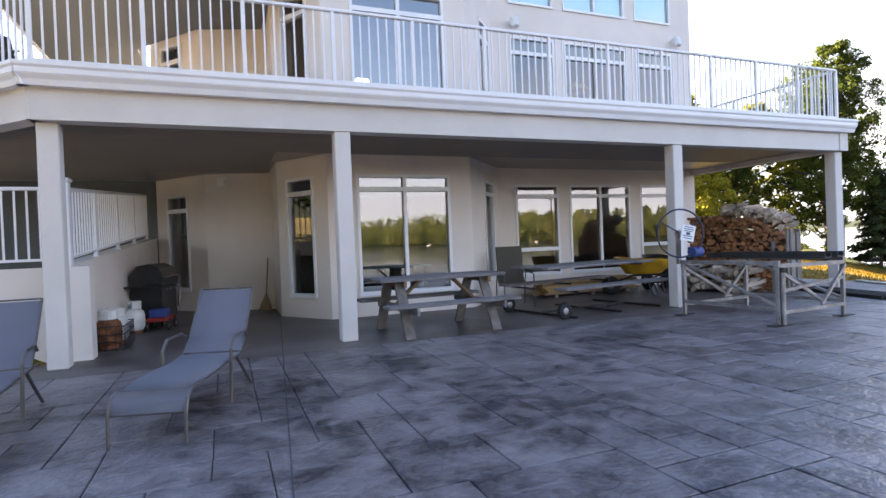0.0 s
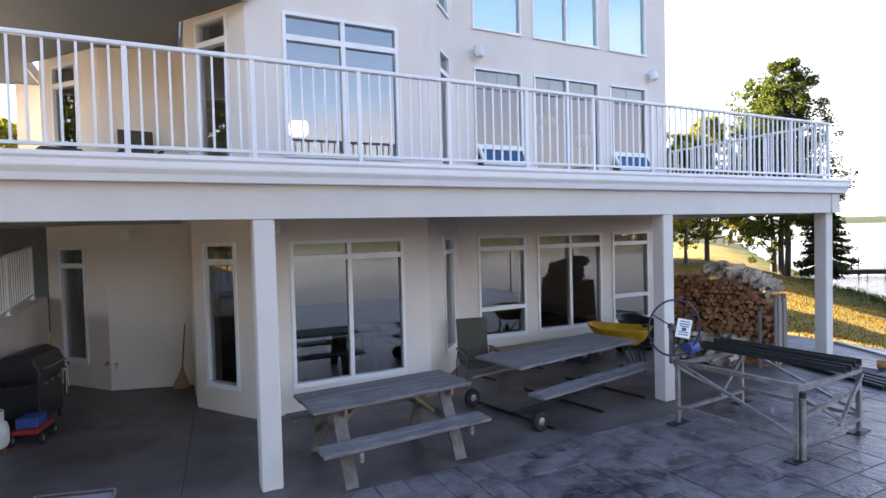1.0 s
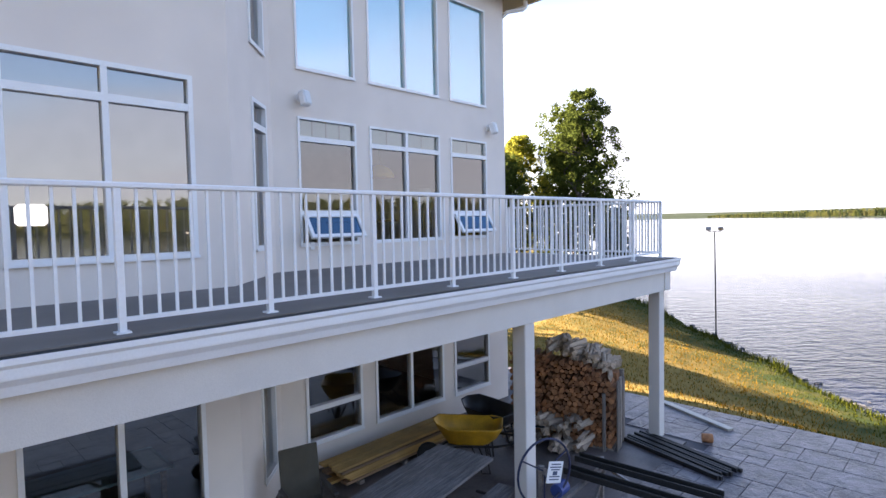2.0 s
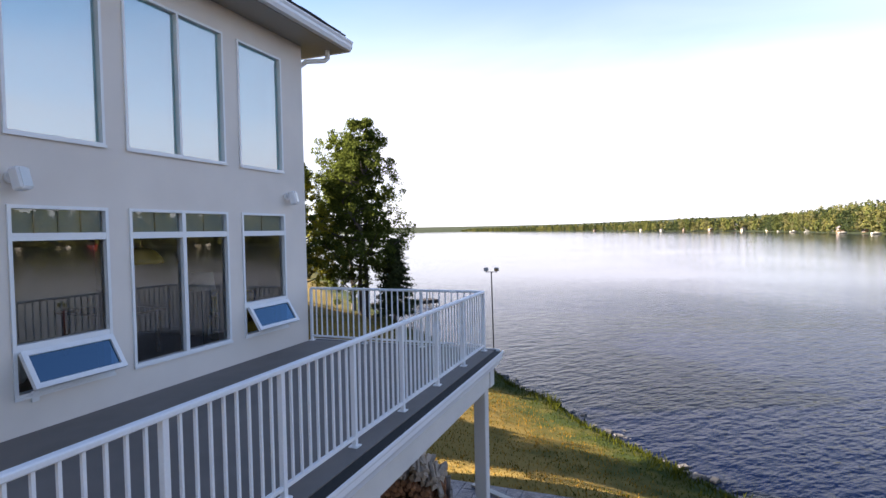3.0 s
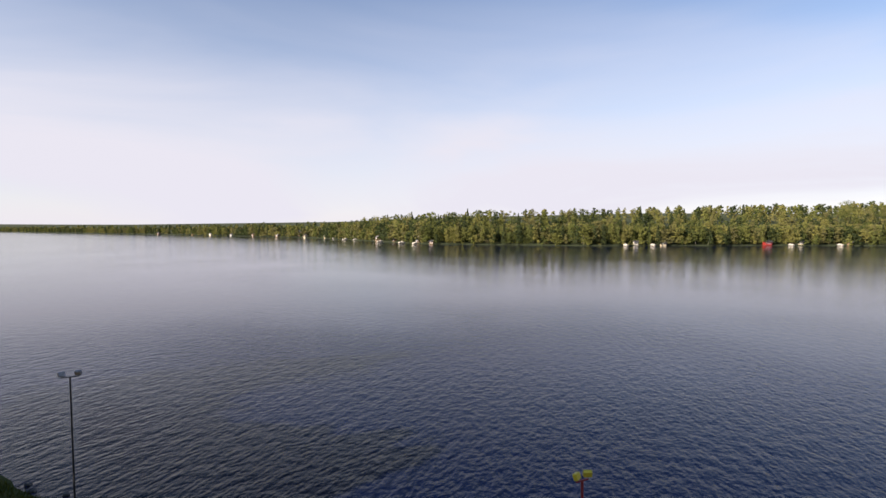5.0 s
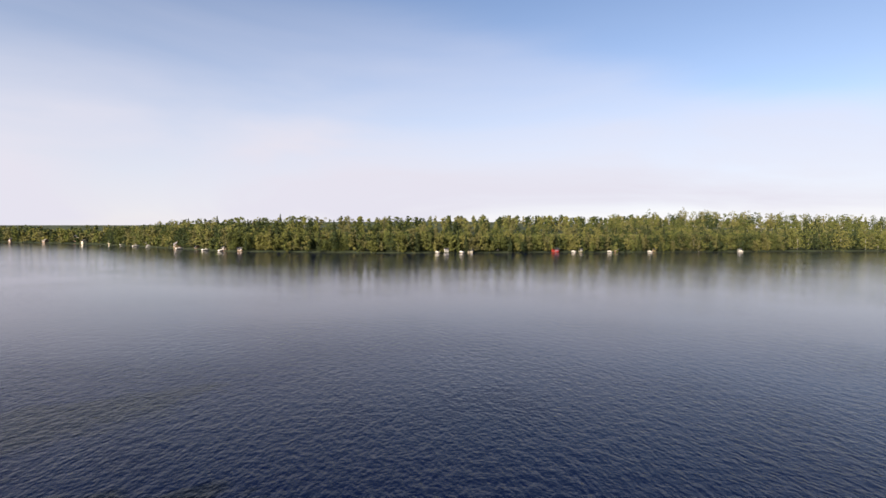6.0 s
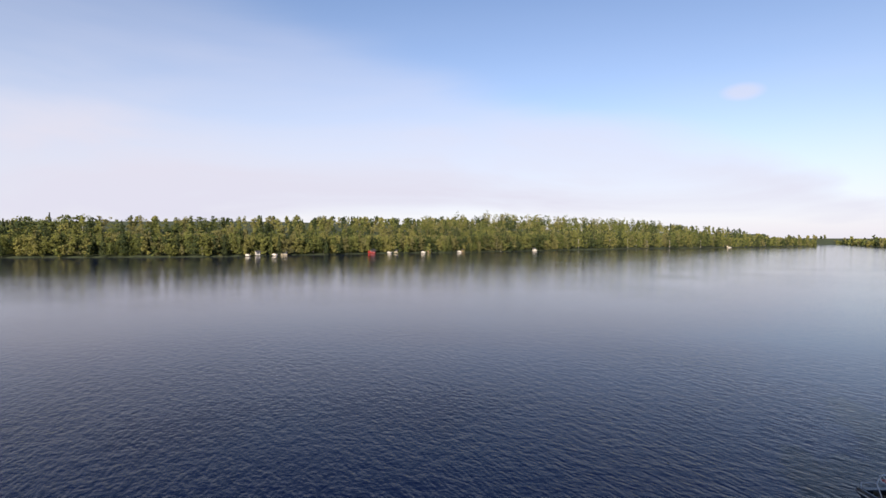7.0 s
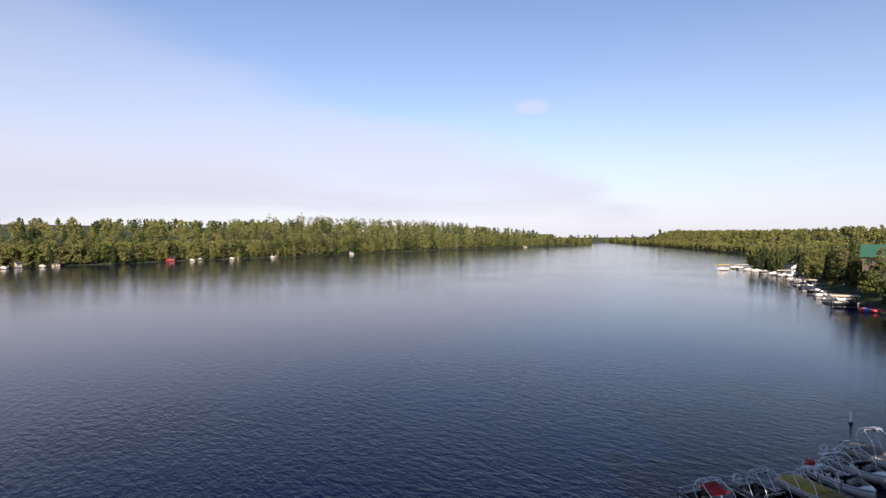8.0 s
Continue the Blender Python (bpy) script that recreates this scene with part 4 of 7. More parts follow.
def quad_mesh(name, verts, mats, index=None):
    """A mesh of loose quads from an array (n, 4, 3)."""
    n = len(verts)
    me = bpy.data.meshes.new(name)
    me.vertices.add(4 * n)
    me.vertices.foreach_set("co", np.ascontiguousarray(verts, np.float32).ravel())
    me.loops.add(4 * n)
    me.loops.foreach_set("vertex_index", np.arange(4 * n, dtype=np.int32))
    me.polygons.add(n)
    me.polygons.foreach_set("loop_start", np.arange(0, 4 * n, 4, dtype=np.int32))
    me.polygons.foreach_set("loop_total", np.full(n, 4, np.int32))
    for m in mats:
        me.materials.append(m)
    if index is not None:
        me.polygons.foreach_set("material_index", np.asarray(index, np.int32))
    me.update()
    me.validate()
    return me


def leaf_quads(rng, centres, normals, size, jitter=0.7):
    """Leaf quads at the centres, facing roughly along the normals."""
    n = len(centres)
    nn = normals + rng.normal(0, jitter, (n, 3))
    nn /= np.linalg.norm(nn, axis=1, keepdims=True) + 1e-9
    a = np.cross(nn, rng.normal(0, 1, (n, 3)))
    a /= np.linalg.norm(a, axis=1, keepdims=True) + 1e-9
    b = np.cross(nn, a)
    s = (size * rng.uniform(0.6, 1.4, n))[:, None]
    a, b = a * s, b * s * 0.7
    return np.stack([centres - a, centres - b, centres + a, centres + b], 1)


def crown_points(rng, n, clumps, spread):
    """Leaf places over many small clumps: (centre, radius) rows."""
    which = rng.integers(0, len(clumps), n)
    d = rng.normal(0, 1, (n, 3))
    d /= np.linalg.norm(d, axis=1, keepdims=True)
    c, r = clumps[which, :3], clumps[which, 3:4]
    p = c + d * r * (rng.uniform(0.35, 1.0, (n, 1)) ** 0.5) * np.array([1, 1, 0.75])
    return p, d


def broadleaf(name, seed, height, width, leaves, leaf, mat, trunks=1, low=0.22, label=""):
    """A broad-leaved tree: tapered trunk, limbs and a crown of leaf clumps with gaps."""
    rng = np.random.default_rng(seed)
    tree = thing(name, None, label, "tree")
    bm = bmesh.new()
    tips = []
    for k in range(trunks):
        bx, by = (0, 0) if trunks == 1 else (rng.uniform(-0.9, 0.9), rng.uniform(-0.9, 0.9))
        pts = [Vector((bx, by, -0.4))]
        for i in range(1, 7):
            pts.append(Vector((bx + rng.normal(0, 0.12) * i, by + rng.normal(0, 0.12) * i, height * 0.9 * i / 6)))
        r0 = 0.019 * height / (trunks ** 0.4)
        for i in range(6):
            bm_rod(bm, pts[i], pts[i + 1], r0 * (1 - i / 6.6), 7, r0 * (1 - (i + 1) / 6.6), False)
        for i in range(26):
            h = rng.uniform(low, 0.92)
            j = min(int(h / 0.9 * 6), 5)
            base = pts[j].lerp(pts[j + 1], (h / 0.9 * 6) - j if h < 0.9 else 0.9)
            ang = rng.uniform(0, 2 * math.pi)
            reach = width * 0.58 * rng.uniform(0.5, 1.0) * min(1.0, (1.03 - h) ** 0.75 * 1.25) * min(1.0, 0.55 + 1.6 * h)
            tip = base + Vector((math.cos(ang) * reach, math.sin(ang) * reach, reach * rng.uniform(0.2, 0.7)))
            mid = base.lerp(tip, 0.5) + Vector((0, 0, -0.1 * reach))
            bm_rod(bm, base, mid, r0 * 0.38, 5, r0 * 0.24, False)
            bm_rod(bm, mid, tip, r0 * 0.24, 5, r0 * 0.08, False)
            tips += [tip, mid.lerp(tip, 0.5), mid]
    part("trunk", bm, M["bark"], tree)
    cl = []
    for t in tips:
        for _ in range(3):
            o = rng.normal(0, width * 0.095, 3)
            cl.append((t.x + o[0], t.y + o[1], t.z + o[2] * 0.8, rng.uniform(0.025, 0.075) * width))
    for _ in range(int(10 + 4 * trunks)):
        hh = rng.uniform(0.72, 1.0)
        cl.append((rng.normal(0, width * 0.22 * (1.05 - hh)), rng.normal(0, width * 0.22 * (1.05 - hh)), height * hh, rng.uniform(0.03, 0.07) * width))
    # outer foliage fills the crown's outline between the limbs
    for _ in range(190):
        hh = low + 0.08 + (0.98 - low) * rng.uniform() ** 0.9
        env = width * 0.47 * min(1.0, (1.06 - hh) ** 0.62 * 1.35) * min(1.0, 0.6 + 1.5 * (hh - low))
        an, rr = rng.uniform(0, 2 * math.pi), env * rng.uniform(0.35, 1.0) ** 0.6
        cl.append((math.cos(an) * rr, math.sin(an) * rr, height * min(hh, 1.0), rng.uniform(0.035, 0.075) * width))
    cl = np.array(cl)
    p, d = crown_points(rng, leaves, cl, width)
    ob = new("crown", quad_mesh("crown", leaf_quads(rng, p, d, leaf), [mat]))
    ob.parent = tree
    return tree


def conifer(name, seed, height, width, leaves, leaf, mat, bare=0.08, label=""):
    """A spruce: straight trunk and drooping tiers of branches."""
    rng = np.random.default_rng(seed)
    tree = thing(name, None, label, "tree")
    bm = bmesh.new()
    bm_rod(bm, (0, 0, -0.4), (0, 0, height), 0.018 * height, 7, 0.01, False)
    P, D = [], []
    n_b = 60
    for k in range(n_b):
        h = bare + (1 - bare) * (k / n_b) ** 0.9
        ang = k * 2.4 + rng.uniform(-0.3, 0.3)
        reach = width * 0.5 * (1 - h) ** 0.8 * rng.uniform(0.7, 1.1) + 0.15
        z = h * height
        tip = Vector((math.cos(ang) * reach, math.sin(ang) * reach, z - reach * 0.3))
        bm_rod(bm, (0, 0, z), tip, 0.02 + 0.01 * reach, 4, 0.008, False)
        m = int(leaves / n_b * (0.3 + 1.4 * (1 - h)))
        s = rng.uniform(0.15, 1.0, (m, 1))
        q = np.array([0, 0, z]) + s * (np.array(tip) - np.array([0, 0, z])) + rng.normal(0, 0.06 * width, (m, 3)) * np.array([1, 1, 0.35]) * (0.4 + 0.6 * s)
        P.append(q)
        D.append(np.tile([math.cos(ang) * 0.5, math.sin(ang) * 0.5, 0.8], (m, 1)))
    part("trunk", bm, M["bark"], tree)
    P, D = np.concatenate(P), np.concatenate(D)
    ob = new("crown", quad_mesh("crown", leaf_quads(rng, P, D, leaf, 0.5), [mat]))
    ob.parent = tree
    return tree


def on_ground(x, y, rz=0.0, s=1.0):
    return pose(x, y, float(ground_height(x, y)) - 0.03, 0, 0, rz) @ Matrix.Scale(s, 4)


def add_near_trees():
    a = broadleaf("birch_tree", 3, 14.6, 8.2, 64000, 0.070, M["leaf"], 2, 0.16, "tall leafy tree with two dark trunks by the shore")
    a.matrix_basis = on_ground(33.2, 14.4)
    b = broadleaf("birch_tree", 8, 12.0, 7.4, 36000, 0.076, M["leaf_d"], 1, 0.12, "leafy tree with a dark trunk by the shore")
    b.matrix_basis = on_ground(35.2, 16.6)
    c = broadleaf("birch_tree", 15, 10.5, 7.0, 34000, 0.076, M["leaf_b"], 1, 0.14, "sunlit yellow-green leafy tree at the lawn's edge")
    c.matrix_basis = on_ground(31.0, 19.0)
    s = conifer("spruce_tree", 5, 6.2, 3.6, 26000, 0.085, M["needle"], 0.14, "small dark spruce with drooping boughs at the waterline")
    s.matrix_basis = on_ground(32.6, 11.6)
    # added out of view: its high crown only throws shade on the lawn
    e = broadleaf("birch_tree", 21, 13.5, 6.0, 30000, 0.092, M["leaf"], 1, 0.5, "unseen high-crowned tree added behind the house to shade the lawn")
    e.matrix_basis = on_ground(14.2, 19.6)
    g = broadleaf("leafy_bush", 31, 12.0, 7.6, 11000, 0.19, M["leaf_d"], 1, 0.06, "dense dark green leafy tree beside the drive")
    g.matrix_basis = on_ground(-28.0, 9.0)
    for src, x, y, rz, k in ((c, 27.0, 23.0, 40, 1.05), (b, 24.0, 27.5, 200, 1.0), 
                             (c, 9.0, 38.0, 90, 1.0), (c, -20.0, 22.0, 30, 0.8), (c, -16.0, 17.5, 160, 0.85), (c, -31.0, 16.0, 220, 0.85),
                             (c, -9.3, 10.5, 10, 0.47), (g, -10.6, 9.2, 80, 0.48), (g, -12.6, 9.8, 140, 0.5), (g, -14.7, 8.6, 250, 0.5), (g, -17.0, 8.9, 120, 0.5), (g, -19.4, 8.0, 33, 0.5), (g, -22.0, 8.4, 200, 0.52), (g, -25.0, 7.2, 290, 0.52),
                             # this row and the next: mostly trees added behind the house as lawn shade
                             (c, 18.5, 14.5, 0, 0.95), (c, 21.0, 19.0, 70, 1.0), (c, 23.5, 23.5, 200, 1.05), (g, 26.5, 28.5, 120, 1.1),
                             (c, 24.0, 18.6, 15, 0.85), (c, 20.4, 16.0, 45, 0.95), (c, 21.5, 21.5, 95, 1.05), (e, 17.2, 18.4, 130, 0.95), (a, 26.8, 17.6, 170, 0.6), 
                             # the last three are added, hidden by the house, to shade beside the patio
                             (a, -12.0, -21.5, 20, 1.0), (b, -16.5, -25.0, 110, 1.05), (a, -21.0, -29.5, 200, 0.95), (b, -26.0, -34.0, 320, 1.1), (c, -18.0, -21.0, 70, 1.2), (c, -24.0, -26.0, 150, 1.2), (b, -8.2, -19.0, 60, 0.8), (b, -13.5, -27.8, 160, 0.9), (a, -6.2, -17.2, 15, 0.72), (c, -10.0, -23.5, 15, 0.9), (b, 6.7, 11.5, 20, 0.7), (b, 8.1, 12.5, 140, 0.52), (b, 6.2, 14.0, 300, 0.7)):
        m = on_ground(x, y, rz)
        o = copy_thing(src, m)
        o.scale = (k, k, k)


add_near_trees()


# ---------------------------------------------------------------- far woods
def shore_samples(rng, i0, i1, spacing, rows, hmin, hmax):
    """Places for trees behind the stretch of shore from corner i0 to corner i1; rows: setbacks in metres."""
    out = []
    for k in range(i0, i1):
        a, b = np.array(SHORE[k], float), np.array(SHORE[k + 1], float)
        L = np.hypot(*(b - a))
        u = (b - a) / L
        nrm = np.array([u[1], -u[0]])
        if shore_distance(*(a + u * L / 2 + nrm * 6)) < 0:
            nrm = -nrm
        for set_back in rows:
            m = max(1, int(L / spacing))
            t = (np.arange(m) + rng.uniform(0, 1, m)) / m * L
            s = set_back * rng.uniform(0.75, 1.3, m) + rng.uniform(0, 3, m)
            p = a + t[:, None] * u + s[:, None] * nrm
            out.append(np.c_[p, rng.uniform(hmin, hmax, m) * np.where(s < 4, 0.6, 1)])
    return np.concatenate(out)


def wood(name, seed, places, quads, leaf, label, conifers=0.09, clumps=22, mix=(0.26, 0.20, 0.19, 0.13, 0.22)):
    """Woods as one object: every tree a crown of leaf quads on a short trunk."""
    rng = np.random.default_rng(seed)
    places = places[shore_distance(places[:, 0], places[:, 1]) > 1.0]
    z0 = ground_height(places[:, 0], places[:, 1])
    V, I = [], []
    for (x, y, h), z in zip(places, z0):
        if rng.uniform() < conifers:
            hh = rng.uniform(0.02, 1, quads) ** 1.25
            r = h * 0.16 * (1 - hh) * rng.uniform(0.75, 1.1, quads) + 0.1
            an = rng.uniform(0, 2 * math.pi, quads)
            p = np.c_[np.cos(an) * r, np.sin(an) * r, hh * h * 0.98 + 0.5]
            d = np.c_[np.cos(an), np.sin(an), np.full(quads, 0.5)]
            mi = 5
        else:
            k = clumps
            w = h * rng.uniform(0.22, 0.38)
            hz = np.linspace(0.12, 0.86, k) + rng.normal(0, 0.04, k)
            cl = np.c_[rng.normal(0, 0.46, (k, 2)) * w * (1.15 - 0.75 * hz)[:, None], hz * h, rng.uniform(0.26, 0.46, k) * w * (1.15 - 0.4 * hz) * (22 / k) ** 0.4]
            p, d = crown_points(rng, quads, cl, w)
            mi = rng.choice(5, p=mix)
        V.append(leaf_quads(rng, p + np.array([x, y, z]), d, leaf, 0.85))
        I.append(np.full(quads, mi))
        if rng.uniform() < 0.12:
            tw = h * 0.010
            V.append(np.array([[[x - tw, y, z], [x + tw, y, z], [x + tw * 0.7, y, z + h * 0.5], [x - tw * 0.7, y, z + h * 0.5]], [[x, y - tw, z], [x, y + tw, z], [x, y + tw * 0.7, z + h * 0.5], [x, y - tw * 0.7, z + h * 0.5]]]))
            I.append(np.full(2, 6))
    me = quad_mesh(name, np.concatenate(V), [*WOODS, M["pale_bark"]], np.concatenate(I))
    return tagged(new(name, me), label, "woods", "", "stuff")


def add_woods():
    rng = np.random.default_rng(77)
    # the opposite shore, nearest stretch first
    wood("far_wood", 1, np.concatenate([shore_samples(rng, 25, 28, 4.4, (3, 8, 14, 21, 30, 42, 62, 90), 11.4, 14.4), shore_samples(rng, 24, 25, 5.0, (3, 9, 17, 28, 42, 62, 90), 16, 19.5)]), 680, 0.36, "mixed green woods along the opposite shore")
    wood("far_wood", 2, np.concatenate([shore_samples(rng, 22, 24, 8.0, (4, 12, 24, 42, 70, 110, 160), 20, 24.5), shore_samples(rng, 28, 29, 5.2, (3, 12, 24, 40, 62), 15.5, 19)]), 300, 0.60, "mixed green woods along the opposite shore farther off")
    wood("far_wood", 3, np.concatenate([shore_samples(rng, 21, 22, 9.0, (5, 25, 60, 110, 180, 260), 14, 18), shore_samples(rng, 29, 30, 6.0, (5, 20, 45), 11.5, 15), shore_samples(rng, 30, 31, 9.0, (8, 25, 50), 10, 14),
                                        shore_samples(rng, 23, 26, 16.0, (130, 170, 220, 290, 380), 12, 16), shore_samples(rng, 21, 24, 17.0, (210, 280, 370, 470), 12, 16)]), 130, 1.05, "distant woods on low hills")
    # the paler leaf mix paints distance haze into the headland's colour
    wood("far_wood", 7, shore_samples(rng, 15, 18, 7.0, (4, 11, 19, 28, 38, 50, 64, 82, 110, 160), 6.5, 9), 200, 0.66, "woods on a flat headland, haze put into lighter greens", 0.03, 22, (0.10, 0.36, 0.20, 0.33, 0.01))
    wood("far_wood", 6, shore_samples(rng, 18, 21, 26.0, (8, 40, 90), 10, 15), 40, 3.0, "distant woods beyond the end of the lake")
    # the near shore round to the right; a cleared strip lies before the green-roofed house
    def cleared(p):
        """Leaves the strip open next to the house and lets low trees grow at its foot."""
        ax, ay = p[:, 0] + 72.5, p[:, 1] + 145.0
        along, side = ax * 0.482 + ay * 0.876, np.abs(ax * 0.876 - ay * 0.482)
        p[(along > 2.5) & (along < 13) & (side < 5.5), 2] *= 0.55
        return p[~((along > -7) & (along < 3) & (side < 5.5))]

    wood("shore_wood", 4, cleared(np.concatenate([shore_samples(rng, 10, 13, 5.0, (3.5, 7, 12, 17, 24, 34, 48, 62), 5, 12), shore_samples(rng, 13, 14, 5.0, (3.5, 7, 12, 17, 24, 34, 48), 4.5, 10.5), shore_samples(rng, 14, 15, 8.0, (4, 9, 14, 20, 28), 5, 8), shore_samples(rng, 9, 10, 9.0, (16, 26, 40), 7, 10)])), 1250, 0.20, "sunlit mixed trees on the near shore", 0.33, 55, (0.28, 0.17, 0.20, 0.11, 0.24))


add_woods()


# ---------------------------------------------------------------- patio
def add_patio():
    yard = thing("patio", None, "grey stamped concrete patio with slate-like slabs", "patio", "", "structure")
    part("patio_bed", prism([(-14, -13.2), (7.0, -13.2), (7.02, -6.0), (7.0, 2.4), (5.1, 2.4), (5.1, -3.86), (-14, -3.86)], -0.15, -0.014), M["joint"], yard)
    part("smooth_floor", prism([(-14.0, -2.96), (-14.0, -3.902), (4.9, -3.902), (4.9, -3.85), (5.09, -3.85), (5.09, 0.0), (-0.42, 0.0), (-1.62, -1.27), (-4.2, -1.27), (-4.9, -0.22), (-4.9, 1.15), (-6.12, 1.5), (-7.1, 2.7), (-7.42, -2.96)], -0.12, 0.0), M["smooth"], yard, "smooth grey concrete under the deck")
    part("saw_cut", bar((-4.95, -0.4, 0.0005), (-5.85, -11.6, 0.0005), 0.009, 0.004), M["joint"], yard, "straight saw-cut joint")
    rng = random.Random(11)
    mod = 0.30
    taken = {(i, j) for i in range(63) for j in range(31, 53)}
    meshes = {}
    nx, ny = 70, 53
    x0, y0 = -14.0, -13.2
    left = []
    for j in range(ny):
        for i in range(nx):
            if (i, j) in taken:
                continue
            opts = [(3, 2), (2, 2), (2, 1), (1, 2), (2, 3), (1, 1), (2, 2), (2, 1)]
            rng.shuffle(opts)
            for w, h in opts + [(1, 1)]:
                cells = [(i + a, j + b) for a in range(w) for b in range(h)]
                if all(c not in taken for c in cells) and i + w <= nx:
                    break
            taken.update(cells)
            cx, cy = x0 + (i + w / 2) * mod, y0 + (j + h / 2) * mod
            hw, hh = w * mod / 2, h * mod / 2
            inside = cx + hw < 7.01 and cx - hw > -14 and ((cy + hh < -3.89) or (cx - hw > 5.08 and cy + hh < 2.4))
            if not inside:
                continue
            left.append((w, h, cx, cy))
    left.sort(key=lambda s: (s[2] + 1.5) ** 2 + (s[3] + 5.5) ** 2)
    joined = bmesh.new()
    for k, (w, h, cx, cy) in enumerate(left):
        hw, hh = w * mod / 2 - 0.0042, h * mod / 2 - 0.0042
        m = pose(cx, cy, 0, rng.uniform(-0.3, 0.3), rng.uniform(-0.3, 0.3), rng.uniform(-0.8, 0.8))
        if k < 300:
            if (w, h) not in meshes:
                bm = bmesh.new()
                slab_shape(bm, hw, hh)
                meshes[w, h] = mesh_of("slab", bm, M["slab"])
            shared("slab", meshes[w, h], yard, m)
        else:
            slab_shape(joined, hw, hh, m)
    if len(joined.verts):
        o = part("outer_slabs", joined, M["slab"], yard)
        o["kind"] = "stuff"


def slab_shape(bm, hw, hh, m=None):
    lo = [bm.verts.new((x, y, -0.03)) for x, y in ((-hw, -hh), (hw, -hh), (hw, hh), (-hw, hh))]
    mid = [bm.verts.new((x, y, -0.004)) for x, y in ((-hw, -hh), (hw, -hh), (hw, hh), (-hw, hh))]
    b = 0.007
    top = [bm.verts.new((x, y, 0.0)) for x, y in ((-hw + b, -hh + b), (hw - b, -hh + b), (hw - b, hh - b), (-hw + b, hh - b))]
    if m is not None:
        for v in lo + mid + top:
            v.co = m @ v.co
    for i in range(4):
        j = (i + 1) % 4
        bm.faces.new((lo[i], lo[j], mid[j], mid[i]))
        bm.faces.new((mid[i], mid[j], top[j], top[i]))
    bm.faces.new(top)


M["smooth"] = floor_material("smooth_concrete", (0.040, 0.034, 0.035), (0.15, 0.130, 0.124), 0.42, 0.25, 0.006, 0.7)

# ---------------------------------------------------------------- things on the patio
M["brown_wood"] = material("brown_wood", (0.20, 0.125, 0.075), 0.75, scale=5, spread=0.3, fine=60, bump=0.3, dist=0.005, stretch=(1, 6, 6), rand=0.15, island=0.15)
M["yellow_wood"] = material("yellow_lumber", (0.42, 0.26, 0.085), 0.65, scale=4, spread=0.25, fine=50, bump=0.3, dist=0.005, stretch=(0.5, 8, 8), island=0.25, stain=0.3, stain_scale=2)
M["leg_wood"] = material("bleached_leg_wood", (0.18, 0.158, 0.14), 0.85, scale=5, spread=0.3, fine=60, bump=0.3, dist=0.005, stretch=(5, 5, 0.6), stain=0.3, stain_scale=4)
M["old_wood"] = material("grey_board", (0.19, 0.165, 0.145), 0.85, scale=5, spread=0.35, fine=60, bump=0.5, dist=0.008, stretch=(5, 5, 0.6), rand=0.2)
M["log_end"] = material("log_end", (0.29, 0.128, 0.055), 0.85, scale=14, spread=0.45, fine=90, bump=0.4, dist=0.006, rand=0.35, island=0.4)
M["log_split"] = material("split_log", (0.44, 0.35, 0.27), 0.85, scale=6, spread=0.3, fine=60, bump=0.5, dist=0.01, stretch=(6, 0.8, 6), rand=0.42, island=0.3)
M["galv"] = material("galvanised_steel", (0.34, 0.32, 0.31), 0.5, 0.7, scale=8, spread=0.3, fine=60, bump=0.12, stain=0.3, stain_scale=5)
M["black_steel"] = material("black_steel", (0.018, 0.018, 0.018), 0.6, 0.2, scale=6, spread=0.3, fine=60, bump=0.15)
M["yellow"] = material("yellow_plastic", (0.52, 0.27, 0.012), 0.5, scale=4, spread=0.18, fine=60, bump=0.1, stain=0.25, stain_scale=4)
M["sling"] = material("sling_fabric", (0.125, 0.127, 0.152), 0.85, scale=2, spread=0.08, fine=240, bump=0.3, dist=0.003)
M["lounger_frame"] = material("lounger_frame", (0.12, 0.11, 0.105), 0.45, 0.5, scale=6, spread=0.15, fine=60, bump=0.05)
M["dark_fabric"] = material("dark_fabric", (0.075, 0.068, 0.052), 0.9, scale=4, spread=0.15, fine=160, bump=0.3)
M["tank_white"] = material("tank_white", (0.68, 0.67, 0.64), 0.4, scale=7, spread=0.08, fine=60, bump=0.05, stain=0.15, stain_scale=6)
M["rust"] = material("rusty_steel", (0.22, 0.085, 0.035), 0.8, 0.2, scale=9, spread=0.45, fine=50, bump=0.4, stain=0.5, stain_scale=8)
M["red"] = material("red_paint", (0.30, 0.025, 0.02), 0.5, scale=5, spread=0.15, fine=60, bump=0.05)
M["red_cloth"] = material("red_canvas", (0.36, 0.012, 0.016), 0.95, scale=5, spread=0.15, fine=120, bump=0.15)
M["blue"] = material("blue_paint", (0.03, 0.06, 0.22), 0.5, scale=5, spread=0.2, fine=60, bump=0.05)
M["straw"] = material("broom_straw", (0.34, 0.23, 0.13), 0.9, scale=20, spread=0.3, fine=120, bump=0.4, stretch=(3, 3, 0.4))
M["ink"] = material("sign_ink", (0.06, 0.08, 0.14), 0.7, scale=5, spread=0.1, fine=60, bump=0.0)
M["yellow_lamp"] = material("yellow_lamp_housing", (0.72, 0.52, 0.03), 0.5, scale=5, spread=0.12, fine=60, bump=0.05)
M["lens"] = material("lamp_lens", (0.6, 0.62, 0.62), 0.15, scale=5, spread=0.05, fine=60, bump=0.0)
M["hull"] = material("white_gelcoat", (0.52, 0.52, 0.51), 0.25, scale=3, spread=0.05, fine=60, bump=0.02, stain=0.1)
